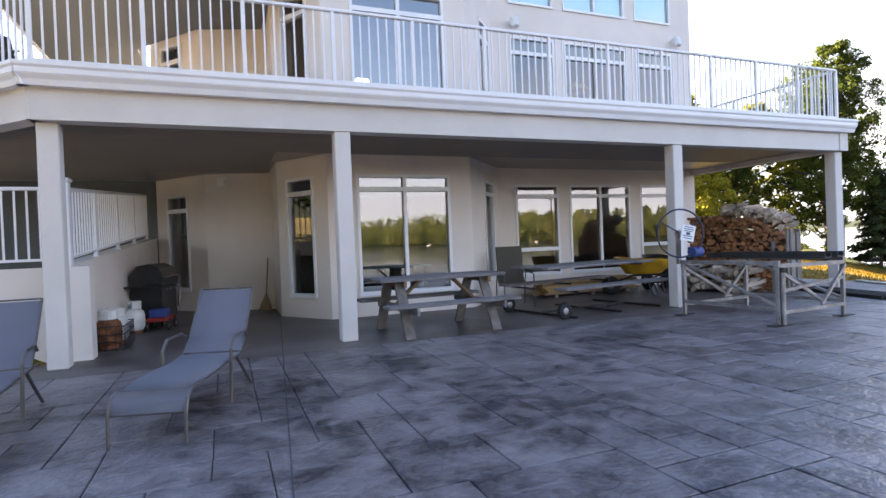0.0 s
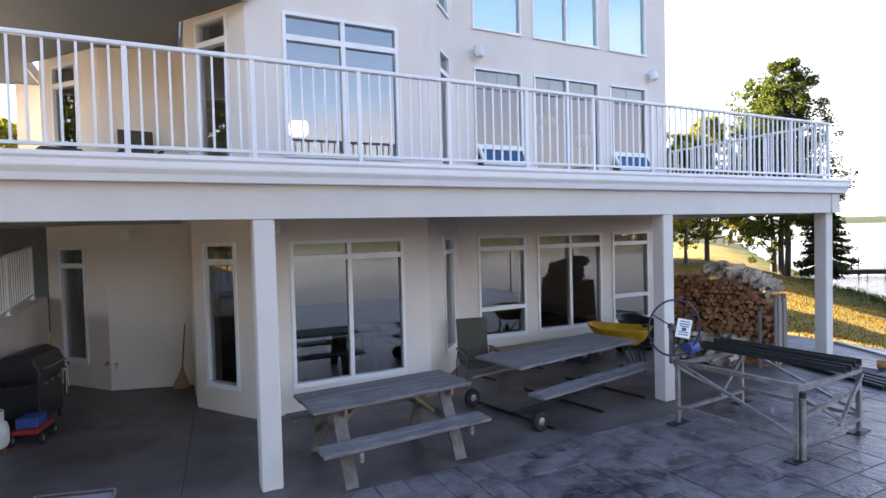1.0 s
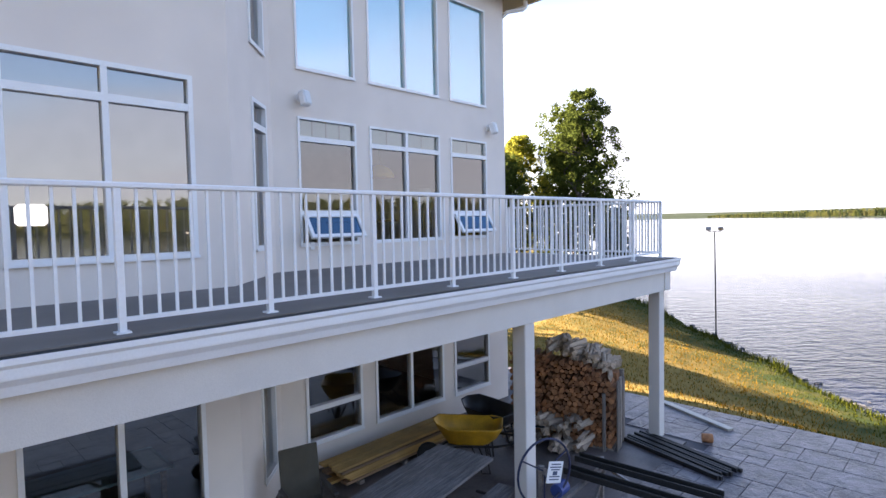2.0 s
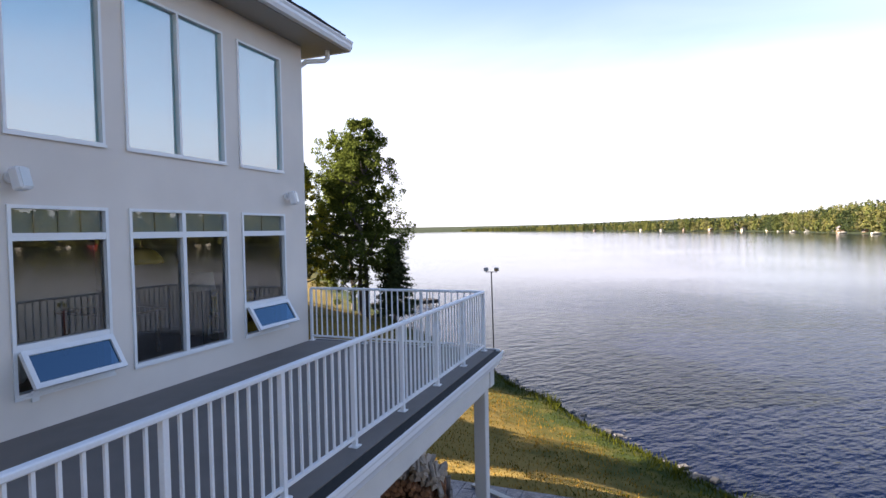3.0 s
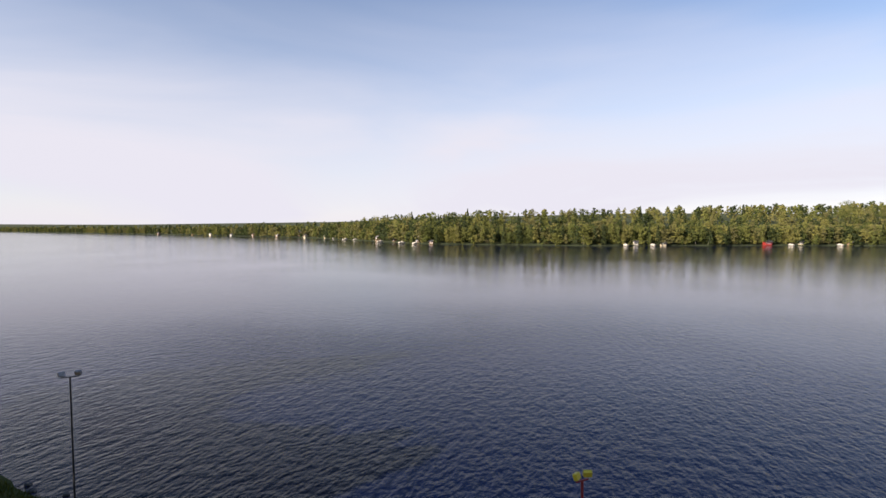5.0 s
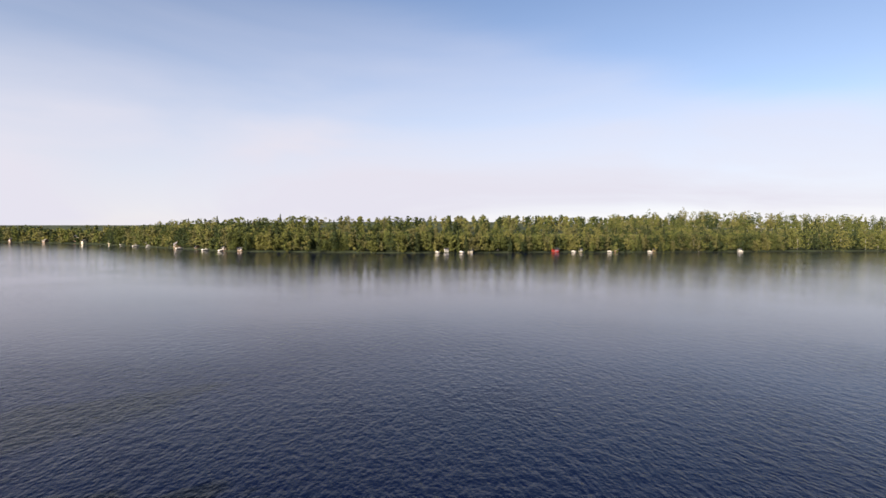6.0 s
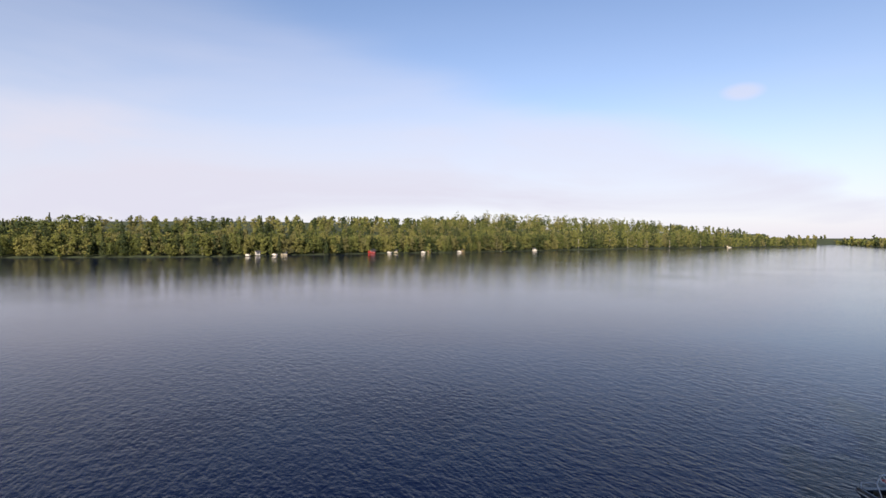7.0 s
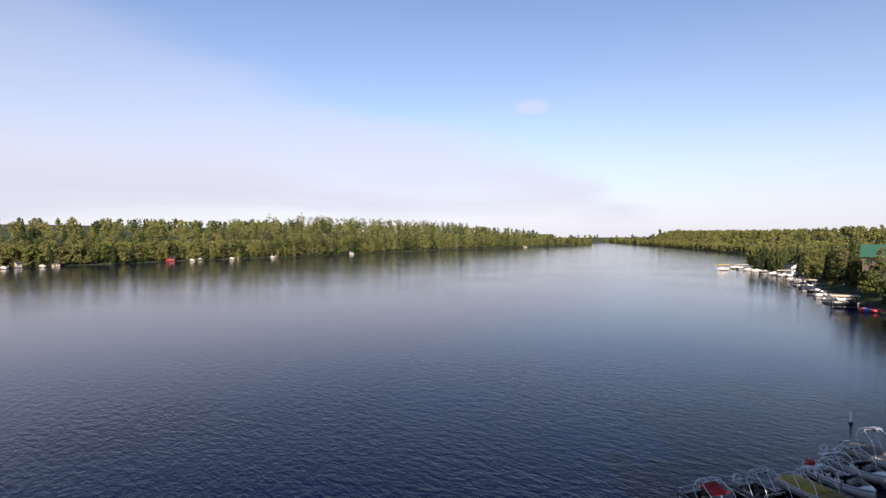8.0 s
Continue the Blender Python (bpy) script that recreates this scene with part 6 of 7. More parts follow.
def barbecue():
    g = thing("gas_barbecue", pose(-6.93, 0.12, 0, 0, 0, 78), "black gas barbecue with side shelves against the low wall", "barbecue")
    part("cart", box(-0.36, 0.36, -0.24, 0.24, 0.12, 0.66, 0.01), M["black_paint"], g)
    bm = bmesh.new()
    prof = [(-0.27, 0.67), (-0.27, 0.80), (-0.20, 0.96), (-0.05, 1.03), (0.14, 1.0), (0.26, 0.84), (0.26, 0.67)]
    rings = [[bm.verts.new((x, y, z)) for y, z in prof] for x in (-0.40, 0.40)]
    for k in range(len(prof)):
        j = (k + 1) % len(prof)
        bm.faces.new((rings[0][k], rings[1][k], rings[1][j], rings[0][j]))
    bm.faces.new(rings[0][::-1])
    bm.faces.new(rings[1])
    bmesh.ops.bevel(bm, geom=bm.edges[:], offset=0.012, segments=1, affect="EDGES")
    lid = part("lid", bm, M["black_paint"], g)
    part("lid_handle", tube([(-0.28, -0.26, 0.80), (-0.28, -0.33, 0.82), (0.28, -0.33, 0.82), (0.28, -0.26, 0.80)], 0.012, 7), M["galv"], lid)
    for s in (-1, 1):
        part("side_shelf", box(s * 0.56 - 0.15, s * 0.56 + 0.15, -0.22, 0.22, 0.66, 0.69, 0.008), M["black_paint"], g)
        for y in (-0.2, 0.2):
            part("leg", bar((s * 0.33, y, 0.0), (s * 0.33, y, 0.14), 0.03, 0.03, (1, 0, 0)), M["dark_metal"], g)
    for k in range(3):
        part("knob", rod((-0.2 + 0.2 * k, -0.245, 0.6), (-0.2 + 0.2 * k, -0.275, 0.6), 0.022, 10), M["galv"], g)
    for k in range(4):
        part("tool", box(0.38 + 0.06 * k, 0.41 + 0.06 * k, -0.26, -0.245, 0.28, 0.64, 0.003), M["tank_white"] if k % 2 else M["black_paint"], g, "hanging grill tool", m=pose(0, 0, 0, 0, 3 - 4 * k, 0))


def gas_tank(m, body, label, collar=True):
    t = thing("propane_tank", m, label, "gas tank")
    part("foot_ring", lathe([(0.10, 0), (0.115, 0), (0.115, 0.04), (0.10, 0.05)], 18), M["rust"], t)
    part("bottle", lathe([(0.08, 0.03), (0.13, 0.06), (0.153, 0.11), (0.155, 0.27), (0.14, 0.33), (0.09, 0.375), (0.04, 0.385)], 22), body, t, smooth=True)
    part("weld_band", lathe([(0.156, 0.185), (0.159, 0.19), (0.159, 0.2), (0.156, 0.205)], 22), body, t)
    for a0 in (20, 200):
        bm = bmesh.new()
        pts = [(0.105 * math.cos(radians(a0 + k * 20)), 0.105 * math.sin(radians(a0 + k * 20))) for k in range(8)]
        for (xa, ya), (xb, yb) in zip(pts, pts[1:]):
            bm_bar(bm, (xa, ya, 0.42), (xb, yb, 0.42), 0.006, 0.1)
        part("collar", bm, M["tank_white"], t)
    part("collar_rim", tube([(0.105 * math.cos(2 * math.pi * k / 16), 0.105 * math.sin(2 * math.pi * k / 16), 0.475) for k in range(16)], 0.008, 5, True), M["tank_white"], t)
    v = part("valve", rod((0, 0, 0.38), (0, 0, 0.44), 0.018, 8), M["galv"], t)
    part("valve_knob", rod((0, 0, 0.44), (0, 0, 0.46), 0.03, 10), M["black_paint"], v)
    return t


def cart():
    c = thing("small_cart", pose(-6.78, -0.62, 0, 0, 0, 78), "small red and blue wheeled tool cart", "cart")
    part("tray", box(-0.22, 0.22, -0.14, 0.14, 0.14, 0.2, 0.012), M["red"], c)
    part("bin", box(-0.18, 0.1, -0.12, 0.12, 0.2, 0.33, 0.015), M["blue"], c)
    for x in (-0.17, 0.17):
        for s in (-1, 1):
            wheel("tyre", c, (x, s * 0.16, 0.075), 0.075, 0.035, 90, M["galv"])


def tank_crate():
    c = thing("wire_crate", pose(-7.20, -2.05, 0), "black wire crate holding two propane tanks", "crate")
    w, l, h = 0.19, 0.385, 0.30
    part("crate_base", box(-w, w, -l, l, 0.0, 0.01), M["black_paint"], c)
    for z in (0.11, 0.20, h):
        part("crate_hoop", tube([(-w, -l, z), (w, -l, z), (w, l, z), (-w, l, z)], 0.008, 5, True), M["black_paint"], c)
    for k in range(9):
        y = -l + 2 * l * k / 8
        for s in (-1, 1):
            part("crate_wire", rod((s * w, y, 0.01), (s * w, y, h), 0.005, 5), M["black_paint"], c)
    for k in range(1, 4):
        for s in (-1, 1):
            part("crate_wire", rod((-w + 2 * w * k / 4, s * l, 0.01), (-w + 2 * w * k / 4, s * l, h), 0.005, 5), M["black_paint"], c)


def wall_vent(m):
    v = thing("wall_vent", m, "small white louvred vent hood under the ceiling", "vent")
    part("vent_plate", box(-0.09, 0.09, -0.02, 0.0, -0.09, 0.09, 0.005), M["white"], v)
    part("vent_hood", bar((0, -0.06, 0.05), (0, -0.06, -0.06), 0.14, 0.08, (0, 1, 0.4), 0.008), M["white"], v)


def tap():
    v = thing("garden_tap", Matrix.Translation((-6.02, 1.36, 0.44)), "brass garden tap on the recessed wall", "tap")
    part("spout", tube([(0, 0.1, 0), (0, -0.07, 0), (0, -0.09, -0.05)], 0.012, 7), M["galv"], v)
    part("tap_wheel", rod((0, -0.05, 0.015), (0, -0.05, 0.04), 0.03, 10), M["galv"], v)


def broom():
    b = thing("broom", pose(-5.10, 1.02, 0, -7, 8, 20), "straw broom with a wooden handle leaning on the wall", "broom")
    part("handle", rod((0, 0, 0.30), (0, 0, 1.36), 0.012, 8), M["brown_wood"], b)
    part("bristles", lathe([(0.13, 0.0), (0.115, 0.1), (0.05, 0.24), (0.022, 0.33)], 14), M["straw"], b, m=Matrix.Diagonal((1, 0.4, 1, 1)))


def wall_lamp(x, z):
    l = thing("wall_lamp", Matrix.Translation((x, 0, z)), "white box-shaped flood lamp bracketed to the stucco wall", "lamp", "wall lamps")
    part("base_plate", rod((0, 0, 0), (0, -0.03, 0), 0.06, 12), M["white"], l)
    part("arm", tube([(0, -0.02, 0.0), (0, -0.09, -0.005), (0, -0.12, -0.02)], 0.016, 6), M["white"], l)
    hd = part("lamp_box", box(-0.075, 0.075, -0.06, 0.06, -0.115, 0.115, 0.018), M["white"], l, m=pose(0.01, -0.15, -0.02, -14, 0, 16))
    part("lens", box(-0.06, 0.06, -0.067, -0.061, -0.095, 0.095, 0.003), M["lens"], hd)


def wall_outlet():
    o = thing("wall_outlet", Matrix.Translation((0.19, -0.002, 3.55)), "small white outlet cover on the deck wall", "outlet")
    part("cover", box(-0.04, 0.04, -0.03, 0.0, -0.06, 0.06, 0.008), M["white"], o)


def black_pipes():
    p = thing("runner_stack", pose(4.70, -4.02, 0, 0, 0, 74), "long black steel runners lying on the slabs", "runners")
    for k in range(8):
        part("runner", box(-0.92 + 0.04 * (k % 3), 0.88 + 0.05 * (k % 2), -0.06 + k * 0.078, -0.01 + k * 0.078, 0.0, 0.055 + 0.012 * (k % 2), 0.004), M["black_steel"], p, m=pose(0, 0, 0, 0, 0, 0.8 * ((k * 5) % 3 - 1)))


def small_patio_bits():
    b = thing("edge_board", pose(6.50, -3.42, 0, 0, 0, 65), "long pale worn board lying by the patio edge", "board")
    part("board", box(-0.92, 0.92, -0.07, 0.07, 0.0, 0.04, 0.005), M["old_hull"], b)
    g = thing("log_round", pose(5.27, -4.05, 0.075, 90, 0, 30), "short brown log round lying on the patio", "log")
    part("body", lathe([(0.07, 0), (0.075, 0.01), (0.075, 0.16), (0.07, 0.17)], 12), M["log_end"], g, smooth=True)
    t = thing("hose_tap", pose(-6.22, 1.58, 0.42, 0, 0, 50), "garden tap on the stucco wall", "tap")
    part("pipe", rod((0, 0, 0), (0, -0.09, 0), 0.012, 7), M["galv"], t)
    part("tap_handle", rod((0, -0.07, 0.03), (0, -0.07, 0.05), 0.028, 9), M["red"], t)
    e = thing("small_engine", pose(3.42, -0.75, 0, 0, 0, 40), "dark small engine machine with a white cover", "machine")
    part("body", box(-0.2, 0.2, -0.15, 0.15, 0.06, 0.36, 0.03), M["black_paint"], e)
    part("cover", box(-0.1, 0.12, -0.12, 0.12, 0.36, 0.44, 0.03), M["tank_white"], e)
    part("base", box(-0.26, 0.26, -0.2, 0.2, 0.0, 0.06, 0.01), M["dark_metal"], e)
    part("handle", tube([(-0.2, 0.12, 0.3), (-0.5, 0.14, 0.62), (-0.5, -0.14, 0.62), (-0.2, -0.12, 0.3)], 0.014, 6), M["dark_metal"], e)


M["blue_dark"] = material("dark_blue_steel", (0.025, 0.03, 0.07), 0.5, 0.3, scale=8, spread=0.2, fine=60, bump=0.05)

picnic_table(pose(-3.12, -3.26, 0, 0, 0, 4))
long_table(pose(-0.25, -2.70, 0, 0, 0, 10.5))
lift_stand(pose(1.16, -4.80, 0, 0, 0, 5))
woodpile()
lumber_stack()
wheelbarrow(pose(1.86, -1.74, 0, 0, 0, 128), M["yellow"], "yellow wheelbarrow with a deep tray parked under the deck", "deep yellow tray")
wheelbarrow(pose(2.66, -1.5, 0.0, 0, 0, 84), M["black_paint"], "black wheelbarrow parked beside a yellow one", "black tray")
folded_lounge_chair()
first_lounger = lounger(pose(-6.03, -5.62, 0, 0, 0, -16))
lounger(pose(-7.45, -5.5, 0, 0, 0, 4), first_lounger)
barbecue()
gas_tank(pose(-7.21, -2.24, 0.012), M["rust"], "rusty propane tank with a white collar on the floor")
gas_tank(pose(-7.19, -1.86, 0.012, 0, 0, 40), M["tank_white"], "white propane tank beside a rusty one")
gas_tank(pose(-7.12, -0.86, 0, 0, 0, 70), M["tank_white"], "white propane tank by the barbecue")
tank_crate()
wall_vent(pose(-5.80, 1.39, 2.56, 0, 0, -16))
wall_vent(pose(-3.92, -1.275, 2.58))
tap()
cart()
broom()
wall_lamp(0.05, 5.80)
wall_lamp(4.5, 5.83)
wall_outlet()
black_pipes()
small_patio_bits()


# ---------------------------------------------------------------- things on the deck and in the rooms
def deck_chair(m, label, mat):
    c = thing("deck_chair", m, label, "chair")
    part("seat", box(-0.25, 0.25, -0.25, 0.24, 0.39, 0.42, 0.01), mat, c)
    part("backrest", box(-0.25, 0.25, -0.012, 0.012, 0, 0.62, 0.01), mat, c, m=pose(0, 0.24, 0.42, -12, 0, 0))
    for s in (-1, 1):
        part("frame_side", tube([(s * 0.27, -0.27, 0.0), (s * 0.27, -0.25, 0.6), (s * 0.27, 0.2, 0.62), (s * 0.27, 0.26, 0.4), (s * 0.27, 0.3, 0.0)], 0.013, 6), M["black_paint"], c)
        part("armrest", box(s * 0.27 - 0.03, s * 0.27 + 0.03, -0.28, 0.22, 0.61, 0.635, 0.008), M["black_paint"], c)
    return c


deck_chair(pose(-5.55, 0.75, DECK, 0, 0, 10), "dark folding deck chair against the recessed wall", M["dark_fabric"])
deck_chair(pose(-8.2, -1.6, DECK, 0, 0, 60), "black patio chair beside the deck railing", M["black_paint"])


def deck_lantern():
    l = thing("lantern", pose(-5.05, 0.25, DECK), "black lantern standing on the deck", "lantern")
    part("base", box(-0.09, 0.09, -0.09, 0.09, 0, 0.03, 0.004), M["black_paint"], l)
    for x in (-0.075, 0.075):
        for y in (-0.075, 0.075):
            part("upright", bar((x, y, 0.03), (x, y, 0.30), 0.014, 0.014, (1, 0, 0)), M["black_paint"], l)
    part("cap", lathe([(0.12, 0.30), (0.10, 0.33), (0.03, 0.40), (0.02, 0.42)], 4), M["black_paint"], l)
    part("ring", tube([(0.05 * math.cos(2 * math.pi * k / 10), 0, 0.46 + 0.05 * math.sin(2 * math.pi * k / 10)) for k in range(10)], 0.006, 5, True), M["black_paint"], l)


deck_lantern()


def deck_broom():
    b = thing("dustpan_broom", pose(-4.99, -0.05, DECK, 4, 10, 0), "dark long-handled brush leaning by the deck door", "broom")
    part("handle", rod((0, 0, 0.1), (0, 0, 1.05), 0.011, 7), M["black_paint"], b)
    part("brush_head", box(-0.13, 0.13, -0.03, 0.03, 0.0, 0.11, 0.01), M["black_paint"], b)


deck_broom()


def room_table(m, mat, label, w=1.5, d=0.9):
    t = thing("dining_table", m, label, "table")
    part("tabletop", box(-w / 2, w / 2, -d / 2, d / 2, 0.71, 0.75, 0.01), mat, t)
    for x in (-1, 1):
        for y in (-1, 1):
            part("leg", box(x * (w / 2 - 0.1) - 0.03, x * (w / 2 - 0.1) + 0.03, y * (d / 2 - 0.1) - 0.03, y * (d / 2 - 0.1) + 0.03, 0, 0.71), M["brown_wood"], t)
    return t


def armchair(m, mat, label):
    c = thing("armchair", m, label, "armchair")
    part("seat_cushion", box(-0.33, 0.33, -0.36, 0.3, 0.22, 0.46, 0.05), mat, c)
    part("backrest", box(-0.4, 0.4, 0.3, 0.5, 0.2, 0.95, 0.06), mat, c)
    for s in (-1, 1):
        part("arm", box(s * 0.42 - 0.08, s * 0.42 + 0.08, -0.38, 0.45, 0.12, 0.62, 0.05), mat, c)
        part("foot", box(s * 0.35 - 0.03, s * 0.35 + 0.03, -0.3, 0.4, 0.0, 0.14), M["brown_wood"], c)


M["teal"] = material("teal_cloth", (0.16, 0.27, 0.30), 0.85, scale=3, spread=0.12, fine=100, bump=0.1)
M["mustard"] = material("mustard_cloth", (0.45, 0.30, 0.03), 0.85, scale=3, spread=0.12, fine=100, bump=0.1)
M["linen"] = material("pale_linen", (0.60, 0.58, 0.53), 0.9, scale=3, spread=0.08, fine=100, bump=0.1)
room_table(pose(-2.7, 0.5, 0.02), M["teal"], "table under a pale teal cloth in the lower room")
armchair(pose(-6.55, 1.15, DECK, 0, 0, 20) @ Matrix.Scale(0.8, 4), M["dark_fabric"], "low black armchair under the covered deck")
armchair(pose(4.30, 0.80, 3.2, 0, 0, -20), M["mustard"], "mustard yellow armchair in the main room")
armchair(pose(0.6, 1.9, 3.2, 0, 0, 5), M["linen"], "pale linen armchair in the main room")
room_table(pose(3.1, 2.6, 3.2, 0, 0, 90), M["brown_wood"], "brown wooden table in the main room")


M["lit_shade"] = material("lit_lamp_shade", (0.85, 0.84, 0.8), 0.8, scale=3, spread=0.03, fine=60, bump=0.0)
M["lit_shade"].node_tree.nodes["Principled BSDF"].inputs["Emission Color"].default_value = (1.0, 0.97, 0.92, 1)
M["lit_shade"].node_tree.nodes["Principled BSDF"].inputs["Emission Strength"].default_value = 0.35


def pendant_lamp(m):
    l = thing("pendant_lamp", m, "lit mustard yellow dome lamp hanging in the main room", "lamp")
    part("dome", lathe([(0.30, 0.0), (0.28, 0.08), (0.19, 0.19), (0.05, 0.25), (0.03, 0.25), (0.17, 0.18), (0.26, 0.07), (0.28, 0.0)], 24), M["mustard"], l, smooth=True)
    part("bulb", lathe([(0.02, 0.02), (0.055, 0.06), (0.045, 0.12), (0.02, 0.15)], 12), M["lit_bulb"], l, "glowing bulb", True)
    part("cord", rod((0, 0, 0.25), (0, 0, 3.35), 0.006, 6), M["black_paint"], l)


M["lit_bulb"] = material("lit_bulb", (0.9, 0.85, 0.7), 0.5, scale=3, spread=0.03, fine=60, bump=0.0)
M["lit_bulb"].node_tree.nodes["Principled BSDF"].inputs["Emission Color"].default_value = (1.0, 0.84, 0.6, 1)
M["lit_bulb"].node_tree.nodes["Principled BSDF"].inputs["Emission Strength"].default_value = 12.0
pendant_lamp(pose(2.42, 1.05, 4.78))


def floor_lamp(m):
    l = thing("floor_lamp", m, "unlit floor lamp with a pale drum shade behind the window", "lamp")
    part("base", lathe([(0.15, 0.0), (0.15, 0.02), (0.03, 0.035)], 20), M["black_paint"], l)
    part("pole", rod((0, 0, 0.03), (0, 0, 1.28), 0.012, 8), M["black_paint"], l)
    bm = lathe([(0.21, 1.10), (0.17, 1.38), (0.16, 1.38), (0.20, 1.10)], 24)
    part("shade", bm, M["linen"], l, "pale drum shade", True)


floor_lamp(pose(3.36, 0.85, 3.2))


def window_lamp(m):
    l = thing("table_lamp", m, "small lit lamp with a square white shade behind the bay window", "lamp")
    part("stand", rod((0, 0, 0.0), (0, 0, 0.72), 0.014, 8), M["black_paint"], l)
    part("foot", box(-0.1, 0.1, -0.08, 0.08, 0.0, 0.02, 0.004), M["black_paint"], l)
    part("shade", box(-0.125, 0.125, -0.09, 0.09, 0.72, 0.93, 0.03), M["lit_shade"], l, "glowing white square shade")


window_lamp(pose(-3.44, -0.80, 3.2))


# ---------------------------------------------------------------- shore things
def lamp_pole(name, x, y, top, lean, pole_mat, head_mat, label, turn, spread=0.26, size=1.0):
    z0 = float(ground_height(x, y)) - 0.3
    p = thing(name, Matrix.Translation((x, y, z0)), label, "lamp post")
    h = top - z0
    part("pole", rod((0, 0, 0), (lean[0], lean[1], h), 0.034, 8, 0.028), pole_mat, p)
    d = Vector((math.cos(turn), math.sin(turn), 0))
    c = Vector((lean[0], lean[1], h))
    part("crossbar", bar(c - d * spread * 1.1, c + d * spread * 1.1, 0.03, 0.03), pole_mat, p)
    for s in (-1, 1):
        m = Matrix.Translation(c + d * spread * s + Vector((0, 0, 0.12))) @ pose(0, 0, 0, 20 * s, 0, math.degrees(turn) + 25 * s) @ Matrix.Scale(size, 4)
        hd = part("lamp_head", box(-0.13, 0.13, -0.07, 0.07, -0.10, 0.10, 0.02), head_mat, p, m=m)
        part("lens", box(-0.105, 0.105, -0.079, -0.071, -0.075, 0.075, 0.003), M["lens"], hd)
        part("bracket", bar((0, 0, -0.15), (0, 0, -0.09), 0.03, 0.03, (1, 0, 0)), M["black_steel"], hd)


lamp_pole("lamp_post", 20.9, 0.85, 3.25, (-0.1, 0.05), M["black_steel"], M["galv"], "thin dark pole with two small floodlights at the shore", radians(100), 0.24, 0.8)
lamp_pole("lamp_post", 8.2, -11.2, 2.98, (-0.05, 0.1), M["red"], M["yellow_lamp"], "red pole with two yellow work lamps at the shore", radians(95), 0.15, 0.72)


M["wet_wood"] = material("dark_wet_wood", (0.03, 0.028, 0.027), 0.9, scale=3, spread=0.3, fine=30, bump=0.3, spec=0.15)


def dock(name, a, b, width, label, top=WATER + 0.42, wood=None):
    wood = wood or M["dock_wood"]
    d = thing(name, None, label, "dock")
    a, b = Vector((*a, top)), Vector((*b, top))
    u = (b - a).normalized()
    s = Vector((-u.y, u.x, 0))
    L = (b - a).length
    n = max(4, int(L / 0.32))
    me = mesh_of("plank", box(-0.14, 0.14, -width / 2, width / 2, -0.05, 0.0), wood)
    rz = math.degrees(math.atan2(u.y, u.x))
    for k in range(n):
        shared("plank", me, d, Matrix.Translation(a + u * (L * (k + 0.5) / n)) @ pose(0, 0, 0, 0, 0, rz))
    for k in (-1, 1):
        part("side_beam", bar(a + s * k * (width / 2 - 0.05) - Vector((0, 0, 0.2)), b + s * k * (width / 2 - 0.05) - Vector((0, 0, 0.2)), 0.08, 0.3), wood, d)
    for f in (0.03, 0.35, 0.68, 0.97):
        for k in (-1, 1):
            p = a + u * (L * f) + s * k * (width / 2)
            part("pile", rod(p - Vector((0, 0, 2.2)), p + Vector((0, 0, 0.04 + 0.9 * (f > 0.6 and k > 0))), 0.035, 7), wood, d)
    return d


dock("dock", (39.8, 17.2), (44.5, 13.2), 1.4, "low dark wooden dock reaching into the lake", WATER + 0.5, M["wet_wood"])


def hull_mesh(L, B, H):
    """A motor boat's hull: sections from stern to bow, bow towards +x."""
    bm = bmesh.new()
    secs = []
    for k in range(9):
        t = k / 8
        x = -L / 2 + L * t
        half = B / 2 * (0.94 + 0.06 * min(1, t * 4)) * (1 - max(0, (t - 0.42) / 0.58) ** 3.0 * 0.94)
        sheer = H * (0.92 + 0.22 * t * t)
        keel = -0.28 + 0.5 * max(0, (t - 0.62) / 0.38) ** 2
        row = [(0, keel), (half * 0.72, keel * 0.35 + 0.02), (half, H * 0.45), (half * 1.02, sheer), (half * 0.86, sheer + 0.03)]
        pts = [(x, -y, z) for y, z in reversed(row[1:])] + [(x, 0, row[0][1])] + [(x, y, z) for y, z in row[1:]]
        secs.append([bm.verts.new(p) for p in pts])
    for a, c in zip(secs, secs[1:]):
        for i in range(len(a) - 1):
            bm.faces.new((a[i], a[i + 1], c[i + 1], c[i]))
    bm.faces.new(secs[0])
    return bm


def hull_half(t, B):
    """Half the beam at the share t of the length, from the stern."""
    return B / 2 * (0.94 + 0.06 * min(1, t * 4)) * (1 - max(0, (t - 0.42) / 0.58) ** 3.0 * 0.94)


def boat_cover(L, B, H, t0, t1, rise, width):
    """A stretched canvas that follows the hull's outline from t0 to t1, sagging between its supports."""
    bm = bmesh.new()
    rows = []
    for k in range(13):
        u = k / 12
        t = t0 + (t1 - t0) * u
        w = hull_half(t, B) * width
        edge = H * (0.92 + 0.22 * t * t) + 0.035
        h = rise * (0.35 + 0.65 * math.sin(math.pi * min(1, 0.12 + u * 0.86))) * (1 + 0.12 * math.sin(u * 17))
        rows.append([bm.verts.new((-L / 2 + L * t, w * f, edge + h * (1 - abs(f) ** 2.2))) for f in (-1, -0.75, -0.4, 0, 0.4, 0.75, 1)])
    for a, c in zip(rows, rows[1:]):
        for i in range(6):
            bm.faces.new((a[i], a[i + 1], c[i + 1], c[i]))
    bm.faces.new(rows[0])
    bm.faces.new(rows[-1][::-1])
    return bm


